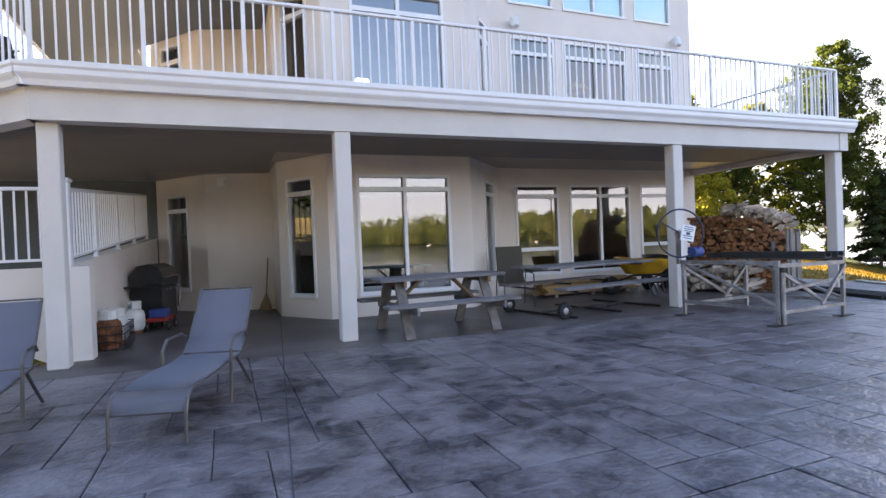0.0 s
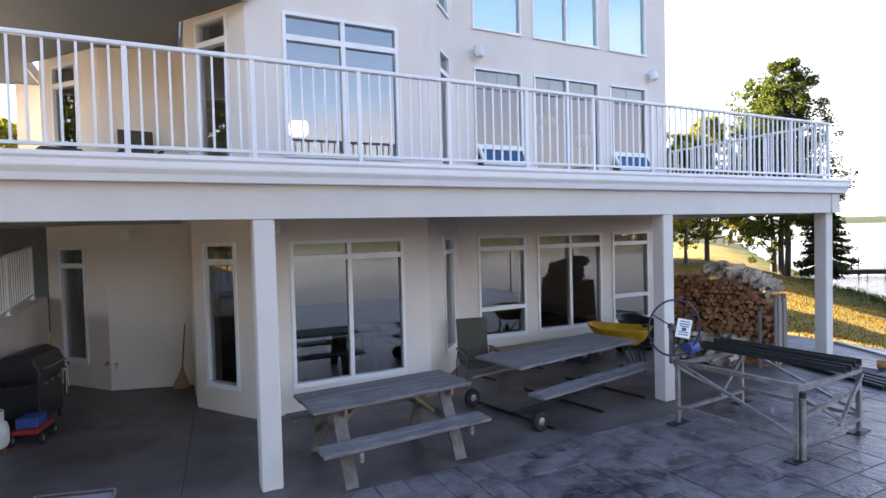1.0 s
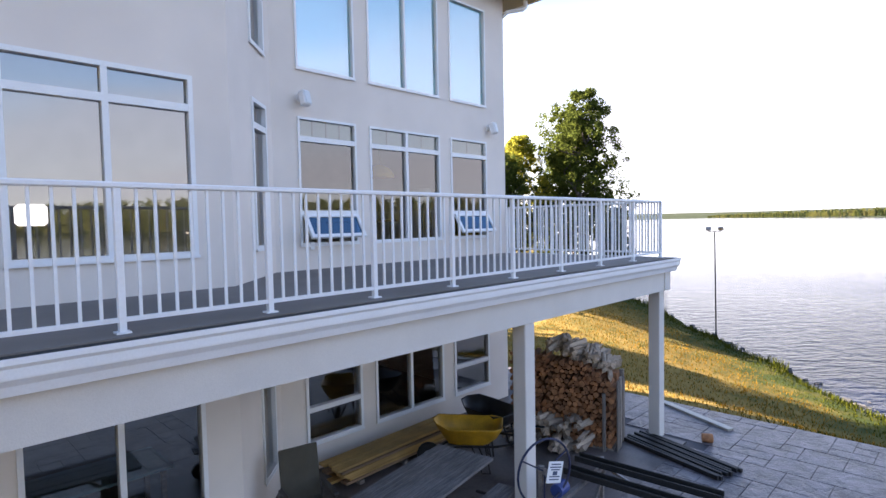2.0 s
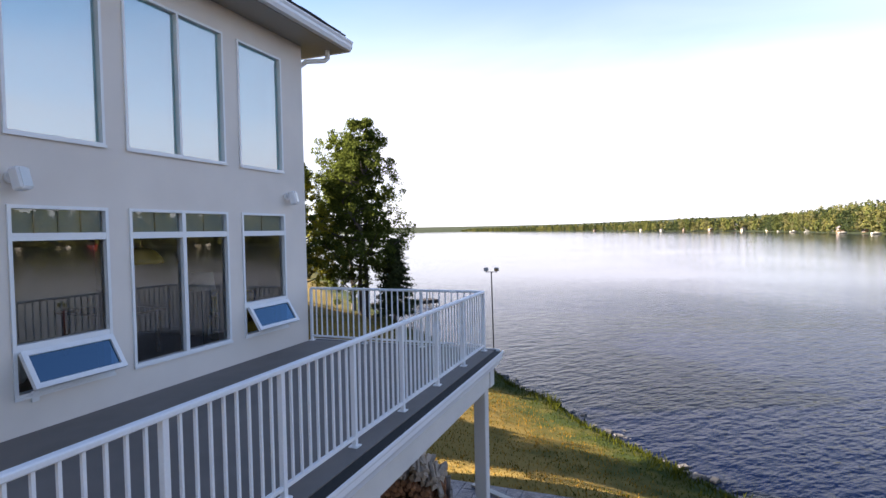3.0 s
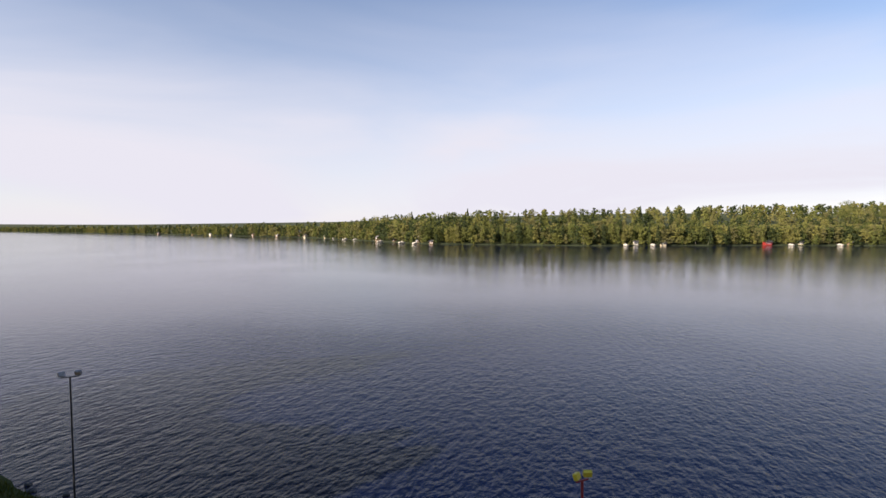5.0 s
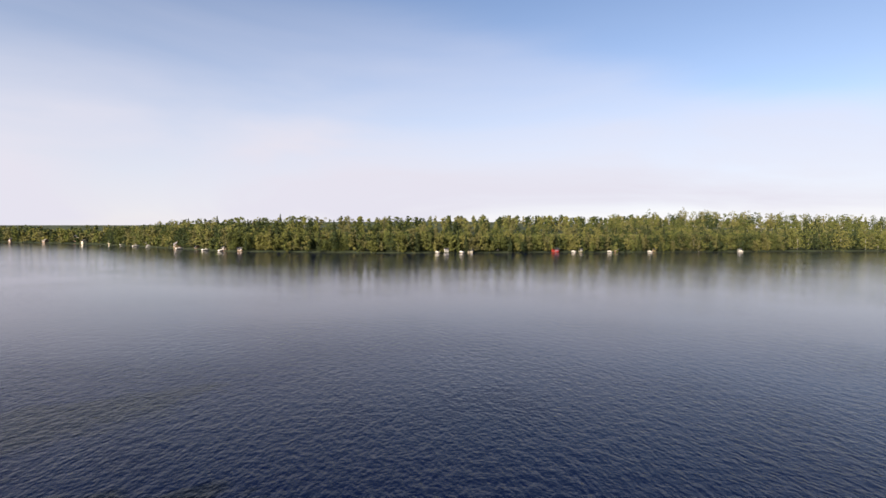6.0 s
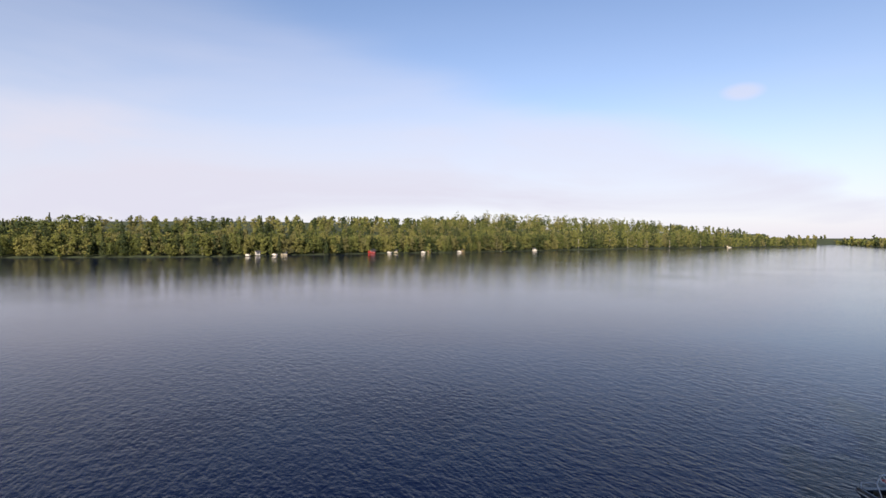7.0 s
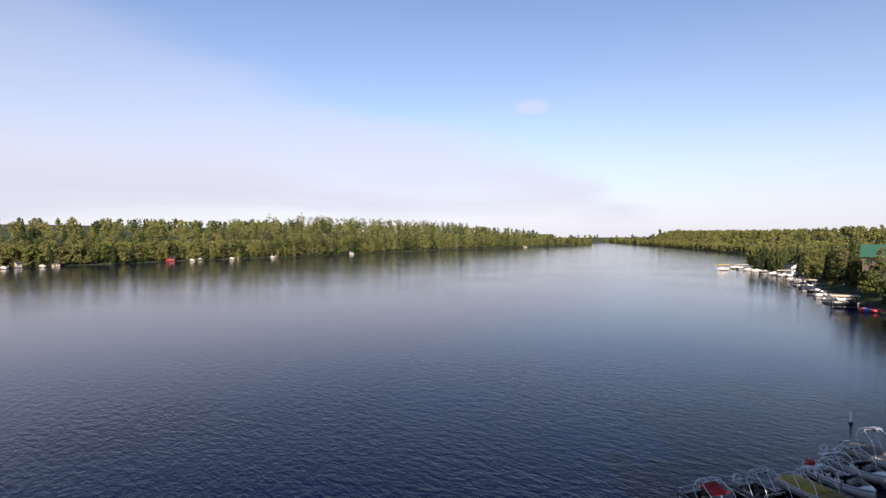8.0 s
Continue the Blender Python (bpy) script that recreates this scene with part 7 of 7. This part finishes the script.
def motor_boat(m, label, hull="hull", cover=None, tall=1.55, engine=None, rack=False, L=5.7):
    b = thing("motor_boat", m, label, "boat", "moored boats")
    B, H = 2.45, 0.72
    hl = part("hull", hull_mesh(L, B, H), M[hull], b, smooth=True)
    for s in (-1, 1):
        part("stripe", box(-L * 0.47, L * 0.04, s * (B / 2 + 0.004) - 0.012, s * (B / 2 + 0.004) + 0.012, 0.40, 0.47, 0.003), M["blue_dark"] if hull == "hull" else M["tank_white"], hl)
        part("rub_rail", tube([(-L / 2 + L * t, s * (hull_half(t, B) * 1.03), H * (0.92 + 0.22 * t * t) - 0.04) for t in (0.0, 0.2, 0.4, 0.55, 0.68, 0.8, 0.9, 0.98)], 0.03, 6), M["rubber"], hl)
    # short foredeck before an open bow
    bm = bmesh.new()
    n = 5
    left, right = [], []
    for k in range(n):
        t = 0.84 + 0.16 * k / (n - 1)
        z = H * (0.92 + 0.22 * t * t) + 0.035
        left.append(bm.verts.new((-L / 2 + L * t, hull_half(t, B) * 0.87, z)))
        right.append(bm.verts.new((-L / 2 + L * t, -hull_half(t, B) * 0.87, z)))
    mid = [bm.verts.new((v.co.x, 0, v.co.z + 0.06 * (1 - k / (n - 1)))) for k, v in enumerate(left)]
    for k in range(n - 1):
        bm.faces.new((left[k], mid[k], mid[k + 1], left[k + 1]))
        bm.faces.new((mid[k], right[k], right[k + 1], mid[k + 1]))
    part("foredeck", bm, M[hull], b, smooth=True)
    ts = [0.03, 0.2, 0.42, 0.56, 0.68, 0.78, 0.88]
    outline = [(-L / 2 + L * t, -hull_half(t, B) * 0.8) for t in ts] + [(-L / 2 + L * t, hull_half(t, B) * 0.8) for t in reversed(ts)]
    part("cockpit_floor", prism(outline, 0.20, 0.25), M["window_dark"], b)
    for s in (-1, 1):
        part("side_deck", box(-L * 0.49, L * 0.06, s * B * 0.445 - 0.08, s * B * 0.445 + 0.08, H * 0.945, H * 0.99, 0.02), M[hull], b)
        part("console", box(L * 0.02, L * 0.10, s * B * 0.27 - 0.26, s * B * 0.27 + 0.26, 0.25, H + 0.06, 0.05), M[hull], b)
        part("bow_cushion", bar((L * 0.14, s * B * 0.34, 0.46), (L * 0.33, s * B * 0.20, 0.46), 0.3, 0.2, bevel=0.04), M["dark_fabric"], b)
    part("transom_lid", box(-L * 0.495, -L * 0.40, -B * 0.40, B * 0.40, 0.3, H * 0.97, 0.05), M[hull], b)
    part("swim_platform", box(-L * 0.58, -L * 0.495, -B * 0.4, B * 0.4, 0.22, 0.28, 0.02), M["dock_wood"], b)
    for x in (-L * 0.28, -L * 0.08):
        for s in (-1, 1):
            seat = part("seat", box(x - 0.27, x + 0.25, s * 0.55 - 0.27, s * 0.55 + 0.27, 0.26, 0.52, 0.05), M["dark_fabric"], b)
            part("seat_back", box(x - 0.30, x - 0.18, s * 0.55 - 0.25, s * 0.55 + 0.25, 0.53, 0.84, 0.05), M["tank_white"] if hull == "hull" else M["dark_fabric"], seat)
    if engine:
        o = part("engine_cover", box(-L * 0.56, -L * 0.45, -0.32, 0.32, 0.5, 1.12, 0.12), M[engine], b, "red engine cover")
        part("engine_leg", box(-L * 0.55, -L * 0.50, -0.12, 0.12, -0.3, 0.5, 0.04), M["black_paint"], o)
    if cover == "red":
        # a canvas top stretched between the tower's legs
        bm = bmesh.new()
        rows = [[bm.verts.new((x, y * B * 0.35, H + 0.95 + 0.10 * k - 0.05 * (1 - y * y))) for y in (-1, -0.5, 0, 0.5, 1)] for k, x in enumerate((L * 0.06, -L * 0.03, -L * 0.12, -L * 0.20))]
        low = [[bm.verts.new(v.co - Vector((0, 0, 0.03))) for v in r] for r in rows]
        for p, flip in ((rows, True), (low, False)):
            for a, c in zip(p, p[1:]):
                for i in range(4):
                    f = (a[i], a[i + 1], c[i + 1], c[i])
                    bm.faces.new(f[::-1] if flip else f)
        edge_t = rows[0] + [r[-1] for r in rows[1:]] + rows[-1][-2::-1] + [r[0] for r in rows[-2:0:-1]]
        edge_l = low[0] + [r[-1] for r in low[1:]] + low[-1][-2::-1] + [r[0] for r in low[-2:0:-1]]
        for i in range(len(edge_t)):
            j = (i + 1) % len(edge_t)
            bm.faces.new((edge_t[i], edge_t[j], edge_l[j], edge_l[i]))
        part("canvas_top", bm, M["red_cloth"], b, "red canvas top on the tower", smooth=True)
    elif cover == "gold":
        part("canvas_cover", boat_cover(L, B, H, 0.02, 0.62, 0.34, 0.95), M["gold"], b, smooth=True)
        part("bow_cover", boat_cover(L, B, H, 0.64, 0.95, 0.16, 0.93), M["gold_worn"], b, "brownish worn bow cover", smooth=True)
    elif cover == "dark":
        part("canvas_cover", boat_cover(L, B, H, 0.10, 0.52, 0.22, 0.93), M["dark_fabric"], b, smooth=True)
    elif cover == "tan":
        part("canvas_cover", boat_cover(L, B, H, 0.02, 0.55, 0.38, 0.95), M["grey_cloth"], b, "grey-brown cockpit cover", smooth=True)
        part("bow_cover", boat_cover(L, B, H, 0.58, 0.95, 0.14, 0.93), M["canopy_cloth"], b, "tan bow cover", smooth=True)
    if cover in (None, "dark"):
        part("windscreen", bar((L * 0.10, -B * 0.36, H + 0.24), (L * 0.10, B * 0.36, H + 0.24), 0.02, 0.42, (0.35, 0, 1)), M["glass"], b)
        part("screen_frame", tube([(L * 0.05, -B * 0.44, H), (L * 0.065, -B * 0.38, H + 0.44), (L * 0.065, B * 0.38, H + 0.44), (L * 0.05, B * 0.44, H)], 0.02, 6), M["white"], b)
    # tow tower: two hoops leaning aft, joined by a rack
    z = H + tall
    for lean, foot in ((-0.10, 0.16), (-0.20, -0.10)):
        pts = [(L * foot, -B * 0.47, H * 0.95), (L * (foot + lean) * 0.62 + L * foot * 0.3, -B * 0.44, H + tall * 0.6), (L * lean, -B * 0.36, z - 0.06), (L * lean, -B * 0.28, z),
               (L * lean, B * 0.28, z), (L * lean, B * 0.36, z - 0.06), (L * (foot + lean) * 0.62 + L * foot * 0.3, B * 0.44, H + tall * 0.6), (L * foot, B * 0.47, H * 0.95)]
        part("tower_arch", tube(pts, 0.028, 7), M["white"], b, "white tubular tow tower")
    for s in (-1, -0.35, 0.35, 1):
        part("tower_bar", rod((-L * 0.10, s * B * 0.28, z), (-L * 0.20, s * B * 0.28, z), 0.02, 6), M["white"], b)
    for s in (-1, 1):
        part("tower_speaker", lathe([(0.05, -0.12), (0.12, -0.07), (0.12, 0.1), (0.07, 0.15)], 10), M["black_paint"], b, smooth=True, m=pose(-L * 0.15, s * 0.34, z - 0.16, 0, 90, 0))
        hoop = [(-L * 0.15 + 0.22 * math.cos(a), s * B * 0.41, z - 0.18 + 0.22 * math.sin(a)) for a in [k * math.pi / 6 for k in range(12)]]
        part("board_rack", tube(hoop, 0.016, 6, True), M["white"], b)
    if rack:
        for k in range(3):
            hoop = [(-L * 0.46 - 0.12 * k, -B * 0.22 + 0.36 * math.cos(a), H + 0.42 + 0.36 * math.sin(a)) for a in [j * math.pi / 8 for j in range(16)]]
            part("stern_hoop", tube(hoop, 0.016, 6, True), M["white"], b)
    part("stern_rail", tube([(-L * 0.47, -B * 0.40, H * 0.95), (-L * 0.5, -B * 0.36, H + 0.25), (-L * 0.5, B * 0.36, H + 0.25), (-L * 0.47, B * 0.40, H * 0.95)], 0.016, 6), M["white"], b)
    return b


M["gold_worn"] = material("worn_gold_canvas", (0.20, 0.13, 0.025), 0.9, scale=3, spread=0.25, fine=40, bump=0.15, stain=0.3)
M["grey_cloth"] = material("grey_brown_canvas", (0.13, 0.12, 0.115), 0.9, scale=3, spread=0.2, fine=40, bump=0.15, stain=0.2)
BZ = WATER + 0.16
for x, y, rz, label, hull, cover, tall, engine, rack in (
        (-4.2, -34.9, 120, "dark speed boat with a red canvas top and white tower", "dark_hull", "red", 1.55, None, False),
        (-7.1, -36.2, 117, "dark speed boat with a white tow tower and stern hoops", "dark_hull", None, 1.75, None, True),
        (-9.8, -37.4, 117, "white motor boat under a gold canvas cover", "hull", "gold", 1.4, None, False),
        (-11.8, -39.3, 114, "white open-bow motor boat with a red engine cover", "hull", None, 1.3, "red", False),
        (-13.6, -41.4, 112, "white motor boat with a dark cover and low tower", "hull", "dark", 1.25, None, True),
        (-15.7, -43.2, 108, "white motor boat with tan covers and a tall arch", "hull", "tan", 2.1, None, False)):
    motor_boat(pose(x, y, BZ, 0, 0, rz) @ Matrix.Scale(0.66, 4), label, hull, cover, tall, engine, rack)
dock("finger_dock", (-12.6, -35.2), (-10.3, -38.2), 1.0, "weathered wooden finger dock between the boats")
dock("finger_dock", (-6.6, -32.4), (-4.2, -35.2), 1.0, "weathered wooden finger dock between the boats")


def marker_buoy(x, y):
    b = thing("marker_buoy", Matrix.Translation((x, y, WATER)), "slim white marker buoy standing in the water", "buoy")
    part("float", lathe([(0.10, -0.3), (0.16, -0.1), (0.16, 0.06), (0.10, 0.12)], 12), M["black_paint"], b, smooth=True)
    part("staff", rod((0, 0, 0.1), (0, 0, 0.85), 0.085, 10, 0.07), M["white"], b)


marker_buoy(-18.2, -51.2)


def lawn_chair():
    z = float(ground_height(16.2, 6.8))
    c = thing("adirondack_chair", pose(16.2, 6.8, z, 0, 0, 120), "dark blue slatted lawn chair on the grass", "chair")
    for k in range(5):
        part("back_slat", box(-0.26 + 0.105 * k, -0.17 + 0.105 * k, -0.01, 0.01, 0, 0.72 + 0.06 * (2 - abs(k - 2)), 0.004), M["blue_dark"], c, m=pose(0, 0.25, 0.30, -22, 0, 0))
    for k in range(5):
        part("seat_slat", box(-0.28, 0.28, -0.28 + 0.11 * k, -0.19 + 0.11 * k, 0.38 - 0.02 * k, 0.40 - 0.02 * k, 0.004), M["blue_dark"], c)
    for s in (-1, 1):
        part("arm", box(s * 0.33 - 0.06, s * 0.33 + 0.06, -0.35, 0.38, 0.56, 0.58, 0.004), M["blue_dark"], c)
        part("front_leg", box(s * 0.31 - 0.02, s * 0.31 + 0.02, -0.3, -0.22, 0, 0.56), M["blue_dark"], c)
        part("back_leg", bar((s * 0.28, -0.25, 0.36), (s * 0.28, 0.5, 0.02), 0.03, 0.09), M["blue_dark"], c)


lawn_chair()


# ---------------------------------------------------------------- houses and boats along the shores
def snap(x, y, back):
    """The place nearest to (x, y) that lies back metres behind the waterline, and the way towards the water."""
    for _ in range(12):
        d = float(shore_distance(x, y))
        gx = float(shore_distance(x + 0.5, y)) - float(shore_distance(x - 0.5, y))
        gy = float(shore_distance(x, y + 0.5)) - float(shore_distance(x, y - 0.5))
        g = math.hypot(gx, gy) or 1.0
        gx, gy = gx / g, gy / g
        x, y = x + gx * (back - d), y + gy * (back - d)
    return x, y, math.degrees(math.atan2(-gy, -gx)) + 90


def cabin(x, y, rz, w, d, h, wall, roof, label, storeys=1, windows=3, trim="white"):
    z = float(ground_height(x, y)) - 0.3
    c = thing("cabin" if storeys == 1 else "lake_house", pose(x, y, z, 0, 0, rz), label, "house")
    H = h * storeys
    part("wall", box(-w / 2, w / 2, -d / 2, d / 2, 0, H), wall, c)
    bm = bmesh.new()
    o, rise = 0.5, d * 0.36
    for s in (-1, 1):
        a = [bm.verts.new(p) for p in ((-w / 2 - o, s * (d / 2 + o), H - 0.12), (w / 2 + o, s * (d / 2 + o), H - 0.12), (w / 2 + o, 0, H + rise), (-w / 2 - o, 0, H + rise))]
        k = [bm.verts.new(v.co + Vector((0, 0, 0.18))) for v in a]
        bm.faces.new(a)
        bm.faces.new(k[::-1])
        for i in range(4):
            j = (i + 1) % 4
            bm.faces.new((a[i], k[i], k[j], a[j]))
    part("roof", bm, roof, c)
    for s in (-1, 1):
        bm = bmesh.new()
        v = [bm.verts.new((s * (w / 2 - e), y0, z0)) for e in (0.0, 0.15) for y0, z0 in ((-d / 2, H + 0.003), (d / 2, H + 0.003), (0, H + rise - 0.03))]
        for f in ((0, 1, 2), (5, 4, 3), (0, 3, 4, 1), (1, 4, 5, 2), (2, 5, 3, 0)):
            bm.faces.new([v[i] for i in f])
        part("gable", bm, wall, c)
    for k in range(storeys):
        for i in range(windows):
            xx = (i - (windows - 1) / 2) * w / windows
            win = part("window", box(xx - w / windows * 0.3, xx + w / windows * 0.3, -d / 2 - 0.06, -d / 2 - 0.01, k * h + h * 0.34, k * h + h * 0.8), M[trim], c)
            part("pane", box(xx - w / windows * 0.25, xx + w / windows * 0.25, -d / 2 - 0.09, -d / 2 - 0.065, k * h + h * 0.38, k * h + h * 0.76), M["window_dark"], win)
    return c


def small_craft(x, y, rz, label, canopy=False, mat="hull", size=1.0, cloth="canopy_cloth"):
    """A boat on a lift by the shore, with or without a canopy."""
    b = thing("lift_boat", pose(x, y, WATER + 0.3, 0, 0, rz) @ Matrix.Scale(size, 4), label, "boat", "boats along the shore")
    part("hull", hull_mesh(5.4, 2.1, 0.75), M["old_hull" if mat == "hull" else mat], b, smooth=True)
    part("deck_lid", box(-2.3, 1.0, -0.85, 0.85, 0.70, 0.86, 0.05), M["old_hull"], b)
    part("cabin_top", box(-0.6, 0.6, -0.7, 0.7, 0.86, 1.25, 0.08), M["old_hull"], b)
    if canopy:
        part("canopy", box(-3.2, 3.2, -1.5, 1.5, 2.3, 2.62, 0.1), M[cloth], b, "fabric canopy")
        for sx in (-1, 1):
            for s in (-1, 1):
                part("canopy_post", rod((sx * 2.7, s * 1.4, -0.9), (sx * 2.7, s * 1.4, 2.3), 0.05, 6), M["galv"], b)


def add_shore_buildings():
    rng = random.Random(9)
    walls = [M["far_white"], M["cream"], M["cedar"], M["cedar"]]
    roofs = [M["shingle"], M["shingle"], M["galv"]]
    far = [(300, -263), (292, -280), (384, -160), (430, -148), (528, -138), (253, -372), (222, -395), (205, -430), (151, -531), (71, -1000), (350, -130),
           (465, -116), (600, -110), (690, -100), (760, -70), (830, -45), (900, -20), (980, 10), (1060, 45), (1200, 110), (560, -125), (640, -112)]
    for k, (x, y) in enumerate(far):
        px, py, rz = snap(x, y, 4 + 3 * rng.random())
        g = 1.35 if x > 450 else 0.72
        wall = walls[k % 4]
        kind = {M["far_white"]: "white", M["cream"]: "cream", M["cedar"]: "brown cedar"}[wall]
        cabin(px, py, rz, rng.uniform(3, 5.5) * g, rng.uniform(2.6, 3.6) * g, rng.uniform(1.7, 2.2) * (1.4 if g > 1 else 1), wall, roofs[k % 3], "small %s cabin at the far waterline" % kind)
        if k < 11:
            qx, qy, rz = snap(x + 9, y + 9, -3)
            small_craft(qx, qy, rz + 90, "small white boat moored off the far shore")
    px, py, rz = snap(283, -356, 5)
    cabin(px, py, rz, 4.6, 3.4, 2.1, M["red"], M["shingle"], "small red boathouse at the far waterline")
    px, py, rz = snap(735, -100, 24)
    cabin(px, py, rz, 15, 8, 2.7, M["cedar"], M["shingle"], "large cedar lodge with two rows of windows", 2, 7)
    px, py, rz = snap(690, -100, 26)
    cabin(px, py, rz, 12, 9, 3.0, M["tank_white"], M["shingle"], "white two-storey house among far trees", 2, 3)
    # near shore round to the right
    px, py, rz = -72.5, -145.0, 150.0
    cabin(px, py, rz, 9, 7, 2.7, M["dark_cedar"], M["green_roof"], "brown lake house with a green metal roof", 2, 4, "dark_cedar")
    px, py, rz = snap(-86, -152, 22)
    cabin(px, py, rz, 9, 7, 3.0, M["cedar"], M["shingle"], "brown cedar house among the trees", 2, 3)
    px, py, rz = snap(-60, -122, 5)
    cabin(px, py, rz, 3.2, 2.6, 2.2, M["tank_white"], M["shingle"], "small white shed by the shore", 1, 1)
    px, py, rz = snap(-80, -228, 4)
    cabin(px, py, rz, 6, 4, 2.8, M["linen"], M["shingle"], "pale boathouse by the shore", 1, 2)
    row = [(-54.0 - 1.9 * k + 0.035 * k * k, -127.0 - 9.2 * k) for k in range(17)]
    for k, (x, y) in enumerate(row):
        qx, qy, rz = snap(x, y, -2.6)
        small_craft(qx, qy, rz + 90 + rng.uniform(-14, 14), ("white boat under a beige canopy by the shore" if k % 5 == 0 else "white boat on a lift by the shore"), k % 5 == 0, "hull" if k % 3 else "dark_hull", 0.78)
        ax, ay, _ = snap(x - 2, y - 5, 2)
        bx, by, _ = snap(x - 2, y - 5, -5)
        dock("shore_dock", (ax, ay), (bx, by), 1.2, "narrow wooden dock among moored boats")
    b = thing("swim_raft", pose(-55.5, -119.5, WATER, 0, 0, 30), "round red and blue inflatable raft on the water", "raft")
    part("tube_ring", tube([(1.5 * math.cos(2 * math.pi * k / 20), 1.5 * math.sin(2 * math.pi * k / 20), 0.25) for k in range(20)], 0.34, 8, True), M["red"], b, smooth=True)
    part("raft_floor", rod((0, 0, 0.2), (0, 0, 0.42), 1.3, 20), M["blue"], b)
    for a0 in (0, 2, 4):
        part("raft_panel", tube([(1.5 * math.cos(a0 + 0.1 * k), 1.5 * math.sin(a0 + 0.1 * k), 0.25) for k in range(7)], 0.355, 8), M["blue"], b, "blue ring panel", True)
    small_craft(-72.0, -258.0, 20, "white boat with a yellow-green canopy at the point", True, "hull", 0.9, "gold")


add_shore_buildings()


# ---------------------------------------------------------------- rocks and grass on the bank
def add_bank():
    rng = np.random.default_rng(4)
    V = []
    pts = np.array(SHORE[3:8], float)
    for k in range(90):
        i = rng.integers(0, 4)
        p = pts[i] + (pts[i + 1] - pts[i]) * rng.uniform()
        p = p + rng.normal(0, 0.35, 2)
        z = float(ground_height(p[0], p[1]))
        r = rng.uniform(0.04, 0.16)
        c = np.array([[-1, -1, -.6], [1, -1, -.6], [1, 1, -.6], [-1, 1, -.6], [-.7, -.7, .7], [.7, -.7, .7], [.7, .7, .7], [-.7, .7, .7]]) * r * rng.uniform(0.65, 1.3, (8, 3))
        an = rng.uniform(0, 6.28)
        c = c @ np.array([[math.cos(an), -math.sin(an), 0], [math.sin(an), math.cos(an), 0], [0, 0, 1]]) + np.array([p[0], p[1], max(z, WATER - 0.05)])
        for f in ((4, 5, 6, 7), (0, 1, 5, 4), (1, 2, 6, 5), (2, 3, 7, 6), (3, 0, 4, 7)):
            V.append(c[list(f)])
    tagged(new("shore_rock", quad_mesh("shore_rock", np.array(V), [M["rock"]])), "grey stones along the waterline", "stones", "", "stuff")
    n = 90000
    x, y = rng.uniform(6.9, 34, n), rng.uniform(-13, 17, n)
    d = shore_distance(x, y)
    keep = (d > 0.15) & (d < 14) & ((x > 7.05) | (y > 2.6)) & (rng.uniform(0, 1, n) < np.clip(1.3 - np.hypot(x - 8, y + 3) / 30, 0.15, 1))
    x, y, d = x[keep], y[keep], d[keep]
    z = ground_height(x, y)
    n = len(x)
    an = rng.uniform(0, 6.28, n)
    tall = np.where(d < 1.1, rng.uniform(0.06, 0.20, n) * (1 + 0.8 * (wobble(x, y, 0.9) > 0.45)), rng.uniform(0.025, 0.07, n))
    wd = np.where(d < 1.6, 0.02, 0.014)
    dx, dy = np.cos(an) * wd, np.sin(an) * wd
    lx, ly = rng.normal(0, 0.35, n) * tall, rng.normal(0, 0.35, n) * tall
    q = np.stack([np.c_[x - dx, y - dy, z - 0.01], np.c_[x + dx, y + dy, z - 0.01], np.c_[x + lx + dx * 0.3, y + ly + dy * 0.3, z + tall], np.c_[x + lx - dx * 0.3, y + ly - dy * 0.3, z + tall]], 1)
    tagged(new("grass", quad_mesh("grass", q, [M["grass_dry"], M["grass_green"]], np.where((d < 1.8) | (rng.uniform(0, 1, n) < 0.3), 1, 0))), "short dry and green grass blades on the lawn", "grass", "", "stuff")


M["rock"] = material("shore_stone", (0.07, 0.066, 0.06), 0.85, scale=6, spread=0.3, fine=40, bump=0.4, island=0.3)
M["grass_dry"] = leaf_material("grass_dry", (0.175, 0.112, 0.022), 0.35, 0.3)
M["grass_green"] = leaf_material("grass_green", (0.045, 0.06, 0.013), 0.35, 0.35)
add_bank()


add_patio()
